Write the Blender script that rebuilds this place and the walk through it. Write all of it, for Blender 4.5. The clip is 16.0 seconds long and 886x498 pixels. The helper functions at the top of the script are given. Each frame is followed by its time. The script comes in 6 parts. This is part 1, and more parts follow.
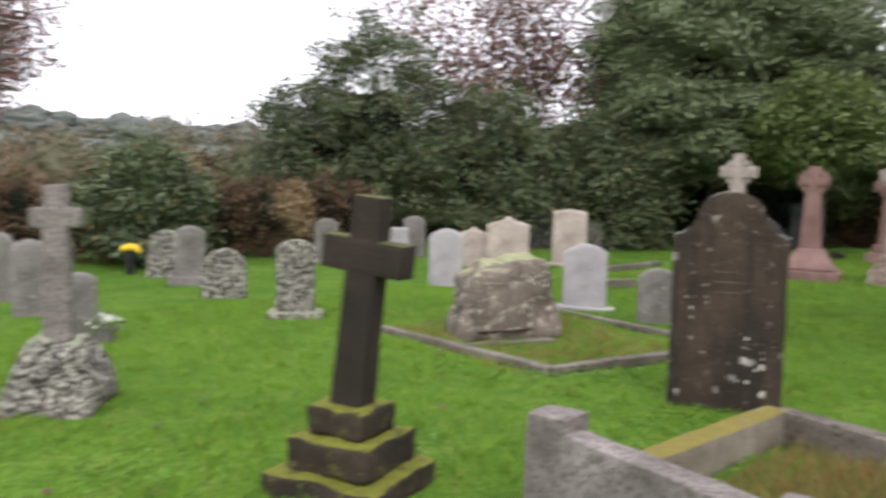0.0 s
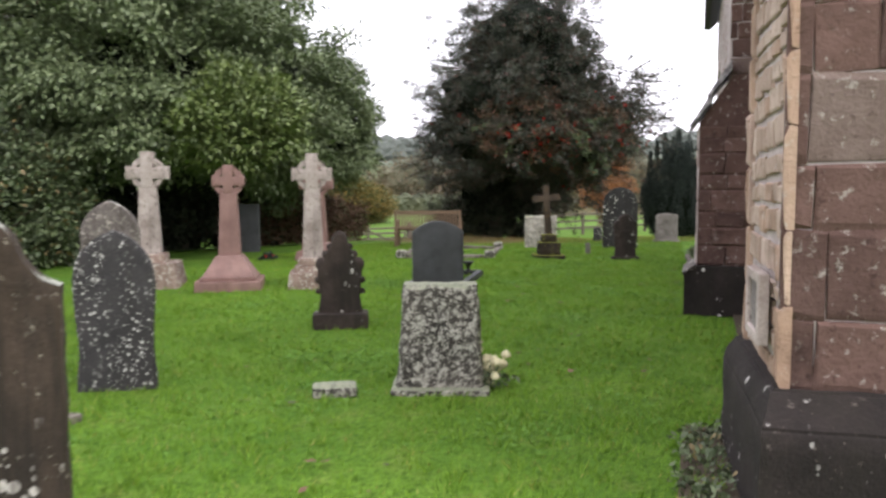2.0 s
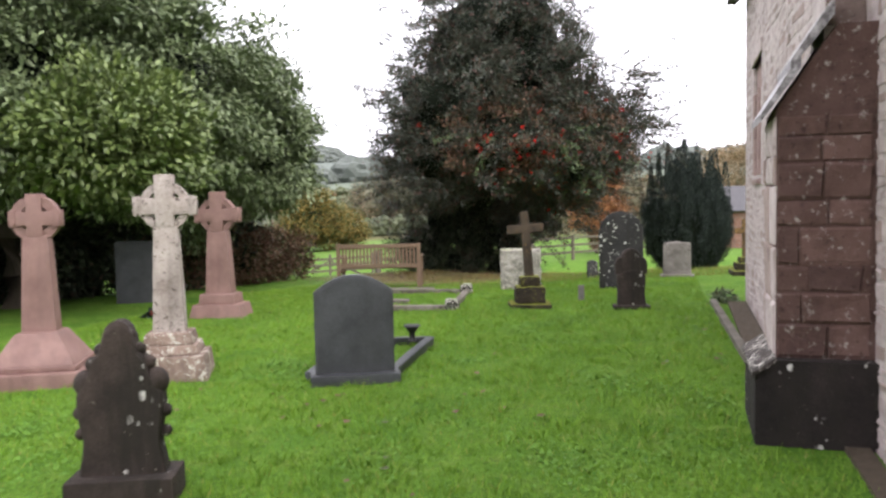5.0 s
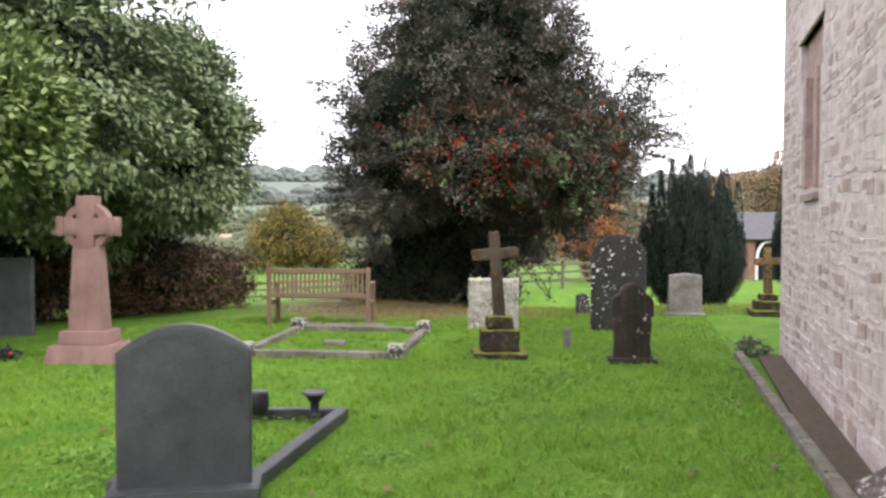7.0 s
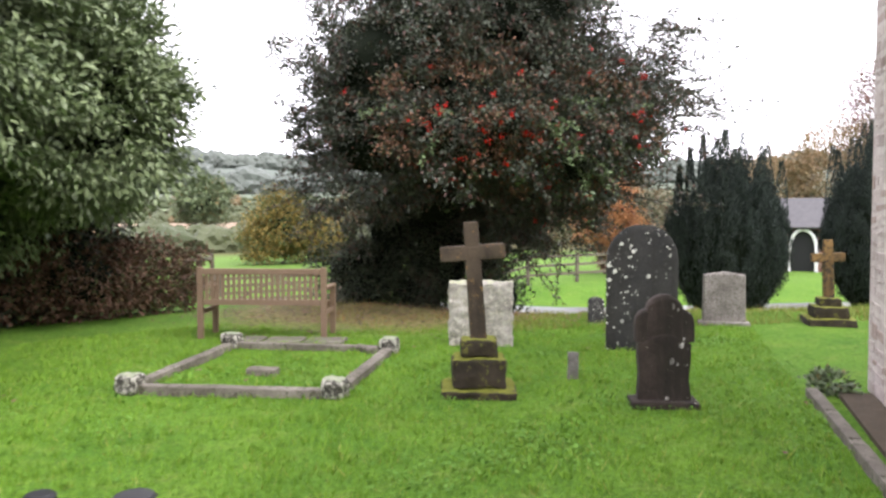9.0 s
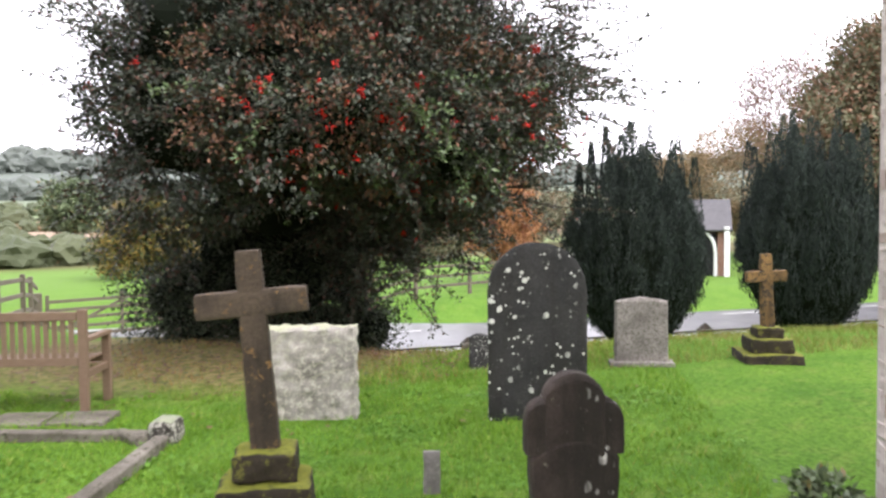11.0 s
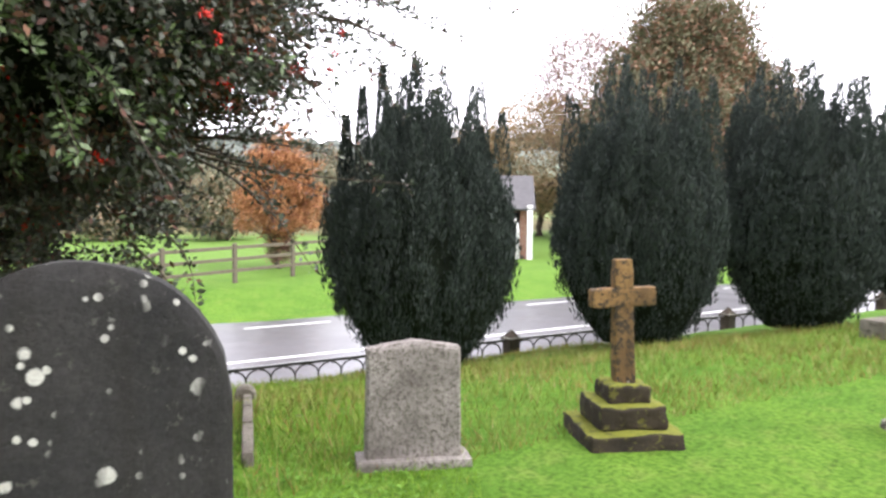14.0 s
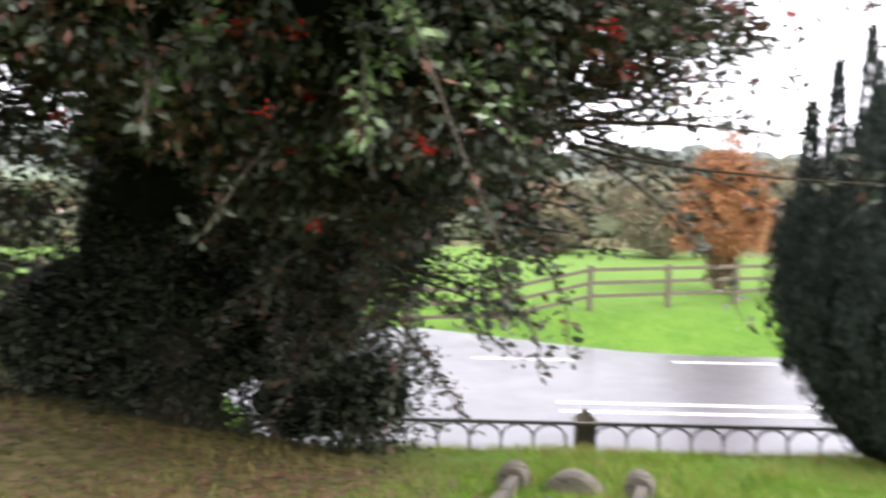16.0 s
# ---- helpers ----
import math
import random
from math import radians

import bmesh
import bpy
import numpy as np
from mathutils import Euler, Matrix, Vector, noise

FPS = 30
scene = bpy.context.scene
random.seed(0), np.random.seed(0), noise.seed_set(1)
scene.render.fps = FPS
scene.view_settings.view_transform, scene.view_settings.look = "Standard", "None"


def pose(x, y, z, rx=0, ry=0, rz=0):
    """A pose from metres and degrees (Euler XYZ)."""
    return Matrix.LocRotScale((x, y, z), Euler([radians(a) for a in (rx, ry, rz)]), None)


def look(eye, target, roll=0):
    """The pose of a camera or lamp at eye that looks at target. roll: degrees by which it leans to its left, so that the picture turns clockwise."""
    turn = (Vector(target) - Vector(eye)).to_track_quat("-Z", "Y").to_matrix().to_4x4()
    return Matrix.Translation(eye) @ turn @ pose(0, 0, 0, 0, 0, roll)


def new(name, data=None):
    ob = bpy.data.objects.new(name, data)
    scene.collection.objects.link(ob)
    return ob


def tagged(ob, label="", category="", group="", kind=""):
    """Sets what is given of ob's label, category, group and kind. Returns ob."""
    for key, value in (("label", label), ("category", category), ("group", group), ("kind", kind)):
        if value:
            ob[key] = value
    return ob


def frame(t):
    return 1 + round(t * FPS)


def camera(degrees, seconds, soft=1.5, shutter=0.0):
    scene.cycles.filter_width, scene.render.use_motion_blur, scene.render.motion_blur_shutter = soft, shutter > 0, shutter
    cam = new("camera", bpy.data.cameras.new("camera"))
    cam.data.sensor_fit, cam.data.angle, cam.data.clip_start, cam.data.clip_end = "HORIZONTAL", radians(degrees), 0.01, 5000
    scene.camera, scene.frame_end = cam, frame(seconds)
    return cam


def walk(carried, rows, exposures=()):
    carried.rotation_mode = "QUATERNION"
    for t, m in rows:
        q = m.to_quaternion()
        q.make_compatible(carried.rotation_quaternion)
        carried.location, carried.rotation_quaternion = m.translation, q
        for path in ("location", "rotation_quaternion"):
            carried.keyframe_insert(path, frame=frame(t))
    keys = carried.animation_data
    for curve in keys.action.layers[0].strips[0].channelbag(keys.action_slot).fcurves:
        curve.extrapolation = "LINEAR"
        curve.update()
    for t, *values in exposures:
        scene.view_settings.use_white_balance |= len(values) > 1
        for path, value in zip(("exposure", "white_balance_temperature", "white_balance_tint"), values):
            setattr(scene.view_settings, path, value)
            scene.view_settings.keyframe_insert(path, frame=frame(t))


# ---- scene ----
cam = camera(58.2, 16.0, 2.6, 0.4)
PATH = [
    (0, (0.092, 0.022, 1.501), (0.074, 2.014, 1.325), 1.3),
    (0.5, (0.435, 0.318, 1.51), (0.861, 2.267, 1.365), 1.1),
    (0.7, (0.6, 0.462, 1.522), (1.15, 2.38, 1.387), 0.8),
    (1, (0.812, 0.719, 1.528), (1.549, 2.573, 1.387), 1.0),
    (1.1, (0.882, 0.791, 1.541), (1.675, 2.621, 1.394), 0.9),
    (1.2, (0.943, 0.859, 1.546), (1.791, 2.665, 1.407), 0.5),
    (1.5, (1.204, 1.149, 1.54), (2.205, 2.874, 1.389), 0.3),
    (1.6, (1.295, 1.248, 1.526), (2.341, 2.945, 1.371), 0.4),
    (2, (1.667, 1.6, 1.578), (2.829, 3.219, 1.409), -0.3),
    (2.5, (2.108, 2.063, 1.625), (3.327, 3.64, 1.457), -0.9),
    (3, (2.632, 2.483, 1.68), (3.811, 4.095, 1.566), -0.7),
    (3.5, (3.146, 2.892, 1.707), (4.307, 4.517, 1.591), -0.7),
    (3.7, (3.367, 3.055, 1.735), (4.525, 4.681, 1.61), -0.7),
    (5.8, (5.434, 5.409, 1.642), (6.641, 7.0, 1.524), -1.2),
    (6, (5.69, 5.612, 1.634), (6.901, 7.2, 1.512), -1.0),
    (6.5, (6.165, 6.01, 1.634), (7.371, 7.603, 1.542), -0.4),
    (7, (6.759, 6.472, 1.592), (7.961, 8.07, 1.526), 0.1),
    (7.5, (7.264, 6.973, 1.584), (8.457, 8.576, 1.5), 0.7),
    (8, (7.776, 7.356, 1.582), (8.966, 8.96, 1.479), 0.6),
    (8.5, (8.228, 7.818, 1.586), (9.399, 9.436, 1.477), 0.4),
    (9, (8.751, 8.26, 1.584), (9.917, 9.882, 1.488), -0.1),
    (9.5, (9.289, 8.71, 1.589), (10.522, 10.282, 1.493), 0.4),
    (9.7, (9.487, 8.849, 1.606), (10.776, 10.376, 1.507), 0.2),
    (11.8, (11.963, 10.852, 1.685), (13.372, 12.27, 1.615), -0.9),
    (12, (12.218, 11.002, 1.696), (13.663, 12.382, 1.636), -0.7),
    (12.5, (12.818, 11.332, 1.708), (14.356, 12.608, 1.633), -0.3),
    (13, (13.432, 11.589, 1.688), (15.091, 12.702, 1.588), 0.1),
    (13.5, (14.036, 11.88, 1.651), (15.728, 12.936, 1.514), 0.1),
    (14, (14.568, 12.243, 1.628), (16.236, 13.336, 1.474), 0.4),
    (14.5, (15.096, 12.584, 1.602), (16.721, 13.735, 1.418), -0.1),
    (15, (15.543, 12.981, 1.593), (17.084, 14.239, 1.388), -0.9),
    (15.5, (15.949, 13.32, 1.592), (17.229, 14.846, 1.413), -0.0),
    (16, (16.112, 13.559, 1.576), (16.967, 15.362, 1.448), 1.1),
]
EXPOSURES = [(0, 0.2), (2, 0.45), (3.5, 0.7), (6, 0.88), (8.5, 1.1), (12, 1.12), (14.5, 1.28), (16, 1.28)]
walk(cam, [(t, look(eye, target, roll)) for t, eye, target, roll in PATH], EXPOSURES)

# ---- sky and sun: a bright overcast day ----
SUN_EL, SUN_ROT = radians(48), radians(200)
world = bpy.data.worlds.new("world")
scene.world = world
world.use_nodes = True
wn = world.node_tree
wn.nodes.clear()
sky = wn.nodes.new("ShaderNodeTexSky")
sky.sky_type, sky.sun_disc = "NISHITA", False
sky.sun_elevation, sky.sun_rotation = SUN_EL, SUN_ROT
sky.air_density, sky.dust_density, sky.ozone_density = 1.0, 6.0, 1.0
veil = wn.nodes.new("ShaderNodeMixRGB")
veil.inputs[0].default_value = 0.9
veil.inputs[2].default_value = (10.5, 10.2, 11.2, 1)
back = wn.nodes.new("ShaderNodeBackground")
back.inputs[1].default_value = 0.165
wout = wn.nodes.new("ShaderNodeOutputWorld")
wn.links.new(sky.outputs[0], veil.inputs[1])
wn.links.new(veil.outputs[0], back.inputs[0])
wn.links.new(back.outputs[0], wout.inputs[0])
lamp = bpy.data.lights.new("sun", "SUN")
lamp.energy, lamp.angle, lamp.color = 1.3, radians(25), (1.0, 0.96, 0.9)
sun = new("sun", lamp)
sun.matrix_world = look((0, 0, 30), (0 + 12 * math.sin(SUN_ROT), 0 - 12 * math.cos(SUN_ROT), 30 - 13), 0)


# ---- materials ----
class Nodes:
    """A short way to write node materials."""

    def __init__(self, name):
        self.m = bpy.data.materials.new(name)
        self.m.use_nodes = True
        self.t = self.m.node_tree
        self.b = self.t.nodes["Principled BSDF"]
        self.co = self.t.nodes.new("ShaderNodeTexCoord").outputs["Object"]

    def put(self, socket, value):
        if hasattr(value, "is_linked"):
            self.t.links.new(value, socket)
        else:
            socket.default_value = value

    def noise(self, scale, detail=4.0, rough=0.6, co=None, stretch=None):
        src = co or self.co
        if stretch:
            mp = self.t.nodes.new("ShaderNodeMapping")
            mp.inputs["Scale"].default_value = stretch
            self.t.links.new(src, mp.inputs[0])
            src = mp.outputs[0]
        n = self.t.nodes.new("ShaderNodeTexNoise")
        n.inputs["Scale"].default_value, n.inputs["Detail"].default_value, n.inputs["Roughness"].default_value = scale, detail, rough
        self.t.links.new(src, n.inputs["Vector"])
        return n.outputs["Fac"]

    def voronoi(self, scale, co=None):
        n = self.t.nodes.new("ShaderNodeTexVoronoi")
        n.inputs["Scale"].default_value = scale
        self.t.links.new(co or self.co, n.inputs["Vector"])
        return n.outputs["Distance"]

    def ramp(self, fac, *stops):
        n = self.t.nodes.new("ShaderNodeValToRGB")
        e = n.color_ramp.elements
        while len(e) < len(stops):
            e.new(0.5)
        for k, (p, c) in enumerate(stops):
            e[k].position = p
            e[k].color = (*c, 1) if isinstance(c, tuple) else (c, c, c, 1)
        self.t.links.new(fac, n.inputs[0])
        return n.outputs[0]

    def mix(self, fac, a, b, kind="MIX"):
        n = self.t.nodes.new("ShaderNodeMixRGB")
        n.blend_type = kind
        for s, v in zip(n.inputs, (fac, a, b)):
            if isinstance(v, tuple):
                v = (*v, 1)
            self.put(s, v)
        return n.outputs[0]

    def math(self, op, a, b=0.0):
        n = self.t.nodes.new("ShaderNodeMath")
        n.operation = op
        self.put(n.inputs[0], a)
        self.put(n.inputs[1], b)
        return n.outputs[0]

    def up(self):
        """How far a surface faces the sky, 0 to 1: moss and lichen settle there."""
        g = self.t.nodes.new("ShaderNodeNewGeometry")
        s = self.t.nodes.new("ShaderNodeSeparateXYZ")
        self.t.links.new(g.outputs["Normal"], s.inputs[0])
        return s.outputs[2]

    def world_co(self):
        return self.t.nodes.new("ShaderNodeNewGeometry").outputs["Position"]

    def chance(self, island=False):
        if island:
            return self.t.nodes.new("ShaderNodeNewGeometry").outputs["Random Per Island"]
        return self.t.nodes.new("ShaderNodeObjectInfo").outputs["Random"]

    def done(self, color, rough=0.85, bump=None, strength=0.4, dist=0.02, metal=0.0, spec=0.3):
        if isinstance(color, tuple):
            color = (*color, 1)
        self.put(self.b.inputs["Base Color"], color)
        self.put(self.b.inputs["Roughness"], rough)
        self.b.inputs["Metallic"].default_value = metal
        self.b.inputs["Specular IOR Level"].default_value = spec
        if bump is not None:
            n = self.t.nodes.new("ShaderNodeBump")
            n.inputs["Strength"].default_value, n.inputs["Distance"].default_value = strength, dist
            self.t.links.new(bump, n.inputs["Height"])
            self.t.links.new(n.outputs[0], self.b.inputs["Normal"])
        return self.m


def stone_mat(name, dark, light, lichen=None, cover=0.5, spot=None, moss=None, streak=0.0, grain=60.0, rough=0.9, spot_size=9.0, spots=0.5, fine=1.0):
    """Weathered stone: two-scale mottling, blotchy lichen, round pale spots, moss on top faces, rain streaks."""
    k = Nodes(name)
    base = k.mix(k.ramp(k.noise(3.0, 6), (0.3, 0.0), (0.7, 1.0)), dark, light)
    base = k.mix(k.ramp(k.noise(grain, 3), (0.35, 0.0), (0.65, 0.55)), base, k.mix(0.5, base, dark, "MULTIPLY"))
    if streak:
        s = k.ramp(k.noise(7.0, 4, co=k.co, stretch=(1.0, 1.0, 0.12)), (0.45, 0.0), (0.62, 1.0))
        base = k.mix(k.math("MULTIPLY", s, streak), base, (0.02, 0.017, 0.013))
    if lichen:
        f = k.math("MULTIPLY", k.noise(13.0 * fine, 8, 0.75), 0.8)
        f = k.math("ADD", f, k.math("MULTIPLY", k.noise(34.0 * fine, 6, 0.75), 0.55))
        mask = k.ramp(f, (0.86 - 0.3 * cover, 0.0), (0.91 - 0.3 * cover, 1.0))
        tint = k.mix(k.noise(5.0, 4), lichen, k.mix(1.0, lichen, (0.72, 0.7, 0.64), "MULTIPLY"))
        base = k.mix(mask, base, tint)
    if spot:
        keep = k.ramp(k.noise(2.6, 3, stretch=(2.6, 2.6, 0.5)), (spots, 0.0), (spots + 0.1, 1.0))
        for size, cut in ((spot_size, 0.27), (spot_size * 1.9, 0.25)):
            w = k.math("ADD", k.voronoi(size, k.co), k.math("MULTIPLY", k.noise(45.0, 3), 0.16))
            base = k.mix(k.math("MULTIPLY", k.ramp(w, (cut, 1.0), (cut + 0.05, 0.0)), keep), base, spot)
    if moss:
        f = k.math("MULTIPLY", k.math("MAXIMUM", k.up(), 0.0), k.math("ADD", k.noise(11.0, 7, 0.7), 0.14))
        base = k.mix(k.ramp(f, (0.44, 0.0), (0.58, 1.0)), base, k.mix(k.noise(22.0, 4), k.mix(1.0, moss, (0.35, 0.45, 0.4), "MULTIPLY"), moss))
    bump = k.math("ADD", k.noise(grain, 6), k.math("MULTIPLY", k.noise(12.0, 5), 1.5))
    return k.done(base, rough, bump, 0.55, 0.012)


MAT = {}
MAT["dark_brown"] = stone_mat("brown_sandstone", (0.026, 0.019, 0.013), (0.075, 0.055, 0.039), (0.2, 0.18, 0.14), 0.22, (0.42, 0.4, 0.36), (0.36, 0.35, 0.3), 0.8, spots=0.6)
MAT["cross_dark"] = stone_mat("dark_cross_stone", (0.017, 0.013, 0.01), (0.052, 0.039, 0.03), (0.16, 0.12, 0.08), 0.14, None, (0.12, 0.12, 0.035), 0.6)
MAT["mossy"] = stone_mat("mossy_stone", (0.016, 0.012, 0.009), (0.06, 0.046, 0.032), (0.13, 0.125, 0.03), 0.42, None, (0.2, 0.2, 0.025), 0.4)
MAT["lichen"] = stone_mat("lichen_stone", (0.025, 0.023, 0.02), (0.11, 0.1, 0.085), (0.48, 0.47, 0.42), 0.62, None, (0.36, 0.36, 0.26), 0.3, fine=1.7)
MAT["boulder"] = stone_mat("boulder_stone", (0.07, 0.055, 0.045), (0.25, 0.21, 0.175), (0.48, 0.46, 0.38), 0.44, None, (0.42, 0.41, 0.24), 0.25)
MAT["pale"] = stone_mat("pale_marble", (0.3, 0.29, 0.3), (0.5, 0.48, 0.49), (0.2, 0.19, 0.18), 0.2)
MAT["pink_pale"] = stone_mat("pale_pink_stone", (0.33, 0.27, 0.24), (0.6, 0.53, 0.48), (0.16, 0.13, 0.11), 0.3)
MAT["celtic_pale"] = stone_mat("pale_cross_stone", (0.27, 0.225, 0.2), (0.56, 0.5, 0.46), (0.1, 0.08, 0.07), 0.4, None, None, 0.3)
MAT["celtic_base"] = stone_mat("rough_base_stone", (0.15, 0.1, 0.08), (0.34, 0.255, 0.21), (0.55, 0.53, 0.47), 0.5, None, None, 0.35)
MAT["pink_granite"] = stone_mat("pink_granite", (0.2, 0.115, 0.1), (0.32, 0.2, 0.175), None, 0, None, None, 0.15, 150.0, 0.5)
MAT["slate_dark"] = stone_mat("dark_slate", (0.03, 0.029, 0.03), (0.07, 0.067, 0.066), (0.3, 0.3, 0.29), 0.3, (0.5, 0.5, 0.46), None, 0.2, spots=0.4, spot_size=19.0)
MAT["slate_spotted"] = stone_mat("spotted_slate", (0.026, 0.026, 0.026), (0.06, 0.058, 0.055), (0.1, 0.1, 0.09), 0.28, (0.6, 0.6, 0.54), None, 0.35, spot_size=9.0, spots=0.43)
MAT["slate_new"] = stone_mat("grey_honed_granite", (0.036, 0.039, 0.042), (0.085, 0.09, 0.094), None, 0, None, None, 0.12, 130.0, 0.42)
MAT["grey"] = stone_mat("grey_stone", (0.13, 0.12, 0.11), (0.3, 0.28, 0.265), (0.42, 0.4, 0.36), 0.35, None, None, 0.2)
MAT["speckle"] = stone_mat("speckled_limestone", (0.13, 0.115, 0.105), (0.4, 0.365, 0.345), (0.12, 0.108, 0.095), 0.6, fine=2.6)
MAT["cream_lichen"] = stone_mat("cream_lichen_stone", (0.2, 0.185, 0.16), (0.5, 0.47, 0.43), (0.52, 0.5, 0.43), 0.6, None, (0.5, 0.48, 0.34), 0.2, fine=1.5)
MAT["fancy_dark"] = stone_mat("stained_carved_stone", (0.022, 0.017, 0.014), (0.075, 0.056, 0.046), (0.28, 0.25, 0.21), 0.14, (0.62, 0.6, 0.55), None, 0.8, spots=0.58, spot_size=7.0)
MAT["ochre"] = stone_mat("ochre_lichen_stone", (0.13, 0.075, 0.03), (0.33, 0.2, 0.08), (0.05, 0.04, 0.03), 0.62, (0.5, 0.47, 0.4), None, 0.5, spots=0.62)
MAT["cross_ochre"] = stone_mat("dark_ochre_stained_stone", (0.04, 0.03, 0.022), (0.12, 0.09, 0.062), (0.25, 0.15, 0.06), 0.36, None, None, 0.6)
MAT["grey_mottled"] = stone_mat("mottled_grey_stone", (0.06, 0.052, 0.046), (0.2, 0.175, 0.16), (0.4, 0.37, 0.34), 0.5, None, (0.5, 0.48, 0.43), 0.4, fine=1.3)
MAT["kerb"] = stone_mat("kerb_stone", (0.09, 0.078, 0.062), (0.26, 0.235, 0.2), (0.06, 0.06, 0.035), 0.5, None, None, 0)
MAT["kerb_moss"] = stone_mat("moss_grown_kerb", (0.12, 0.1, 0.07), (0.33, 0.3, 0.24), (0.3, 0.27, 0.2), 0.35, None, (0.28, 0.22, 0.05), 0)


def leaf_mat(name, dark, light, accent=None, share=0.0, rough=0.65, spec=0.18):
    k = Nodes(name)
    r = k.chance(True)
    col = k.mix(k.math("ADD", k.math("MULTIPLY", r, 0.6), 0.2), dark, light)
    if accent:
        pick = k.math("GREATER_THAN", k.math("FRACT", k.math("MULTIPLY", r, 37.7)), 1.0 - share)
        col = k.mix(pick, col, accent)
    col = k.mix(k.ramp(k.noise(0.8, 3), (0.35, 0.0), (0.65, 0.45)), col, k.mix(1.0, col, (0.6, 0.6, 0.55), "MULTIPLY"))
    m = k.done(col, rough, spec=spec)
    k.b.inputs["Transmission Weight"].default_value = 0.0
    k.b.inputs["Subsurface Weight"].default_value = 0.0
    return m


MAT["leaf_green"] = leaf_mat("broad_green_leaves", (0.062, 0.095, 0.042), (0.255, 0.315, 0.155), None, 0, 0.46, 0.36)
MAT["leaf_light"] = leaf_mat("yellow_green_leaves", (0.05, 0.09, 0.025), (0.22, 0.28, 0.085), None, 0, 0.45, 0.4)
MAT["leaf_holly"] = leaf_mat("dark_holly_leaves", (0.017, 0.023, 0.016), (0.105, 0.12, 0.085), (0.12, 0.055, 0.042), 0.14, 0.42, 0.32)
MAT["leaf_copper"] = leaf_mat("russet_leaves", (0.09, 0.048, 0.033), (0.24, 0.125, 0.075), (0.07, 0.08, 0.04), 0.3)
MAT["leaf_bush"] = leaf_mat("shrub_leaves", (0.035, 0.06, 0.026), (0.165, 0.21, 0.1), (0.2, 0.15, 0.06), 0.05, 0.48, 0.4)
MAT["leaf_red"] = leaf_mat("plum_red_leaves", (0.13, 0.065, 0.06), (0.3, 0.16, 0.14), (0.14, 0.13, 0.07), 0.3)
MAT["leaf_hedge"] = leaf_mat("brown_beech_hedge_leaves", (0.07, 0.04, 0.027), (0.2, 0.115, 0.075), (0.08, 0.09, 0.04), 0.2)
MAT["leaf_orange"] = leaf_mat("orange_autumn_leaves", (0.3, 0.135, 0.06), (0.5, 0.26, 0.115), (0.24, 0.08, 0.05), 0.2)
MAT["leaf_yellow"] = leaf_mat("yellowing_leaves", (0.12, 0.1, 0.032), (0.34, 0.225, 0.06), (0.09, 0.11, 0.04), 0.4)
MAT["leaf_tan"] = leaf_mat("tan_autumn_leaves", (0.24, 0.17, 0.1), (0.4, 0.27, 0.15), (0.2, 0.18, 0.1), 0.3)
MAT["leaf_yew"] = leaf_mat("dark_yew_needles", (0.011, 0.018, 0.016), (0.052, 0.069, 0.057), None, 0, 0.6, 0.25)
# Pale grey-green: distance haze is mixed into this leaf colour.
MAT["leaf_far"] = leaf_mat("far_leaves_haze_tint", (0.11, 0.125, 0.113), (0.13, 0.145, 0.13))
MAT["leaf_field"] = leaf_mat("field_hedge_leaves", (0.05, 0.065, 0.035), (0.095, 0.105, 0.055), (0.14, 0.1, 0.055), 0.2)
# Ivy and growth below canopies: leaf colour darkened to hold the shade there.
MAT["leaf_ivy_shade"] = leaf_mat("shade_dark_ivy_leaves", (0.018, 0.026, 0.015), (0.065, 0.082, 0.045), (0.08, 0.06, 0.04), 0.06, 0.55, 0.25)
# Thicket leaves, greyed by haze painted into their colour.
MAT["leaf_thicket"] = leaf_mat("thicket_leaves_haze_tint", (0.13, 0.135, 0.085), (0.2, 0.19, 0.125), (0.24, 0.17, 0.11), 0.3)
MAT["leaf_rust"] = leaf_mat("rusting_green_leaves", (0.12, 0.125, 0.075), (0.2, 0.185, 0.115), (0.27, 0.15, 0.1), 0.3)
# Near-black filler colour: the shade inside crowns and hedges, put into the colour.
MAT["inner"] = leaf_mat("shade_black_filler", (0.008, 0.011, 0.007), (0.012, 0.016, 0.01), None, 0, 0.9, 0.1)
MAT["berry"] = leaf_mat("red_berries", (0.4, 0.01, 0.008), (0.6, 0.03, 0.02), None, 0, 0.25, 0.5)
k = Nodes("tree_bark")
MAT["bark"] = k.done(k.mix(k.noise(9, 5, stretch=(1, 1, 0.2)), (0.03, 0.024, 0.018), (0.1, 0.08, 0.06)), 0.95, k.noise(20, 6, stretch=(1, 1, 0.2)), 0.8, 0.03)
k = Nodes("weathered_teak")
MAT["teak"] = k.done(k.mix(k.noise(12, 6, stretch=(1.0, 6.0, 6.0)), (0.12, 0.078, 0.05), (0.24, 0.165, 0.115)), 0.7, k.noise(30, 5, stretch=(1, 8, 8)), 0.3, 0.004)
k = Nodes("weathered_fence_timber")
MAT["timber"] = k.done(k.mix(k.noise(8, 5), (0.075, 0.062, 0.047), (0.17, 0.145, 0.11)), 0.9, k.noise(30, 5), 0.4, 0.006)
k = Nodes("black_painted_iron")
MAT["iron"] = k.done(k.mix(k.noise(20, 4), (0.012, 0.012, 0.013), (0.045, 0.04, 0.036)), 0.5, k.noise(60, 4), 0.2, 0.003)
k = Nodes("black_plastic")
MAT["black"] = k.done(k.mix(k.noise(30, 3), (0.01, 0.01, 0.011), (0.025, 0.025, 0.027)), 0.45)


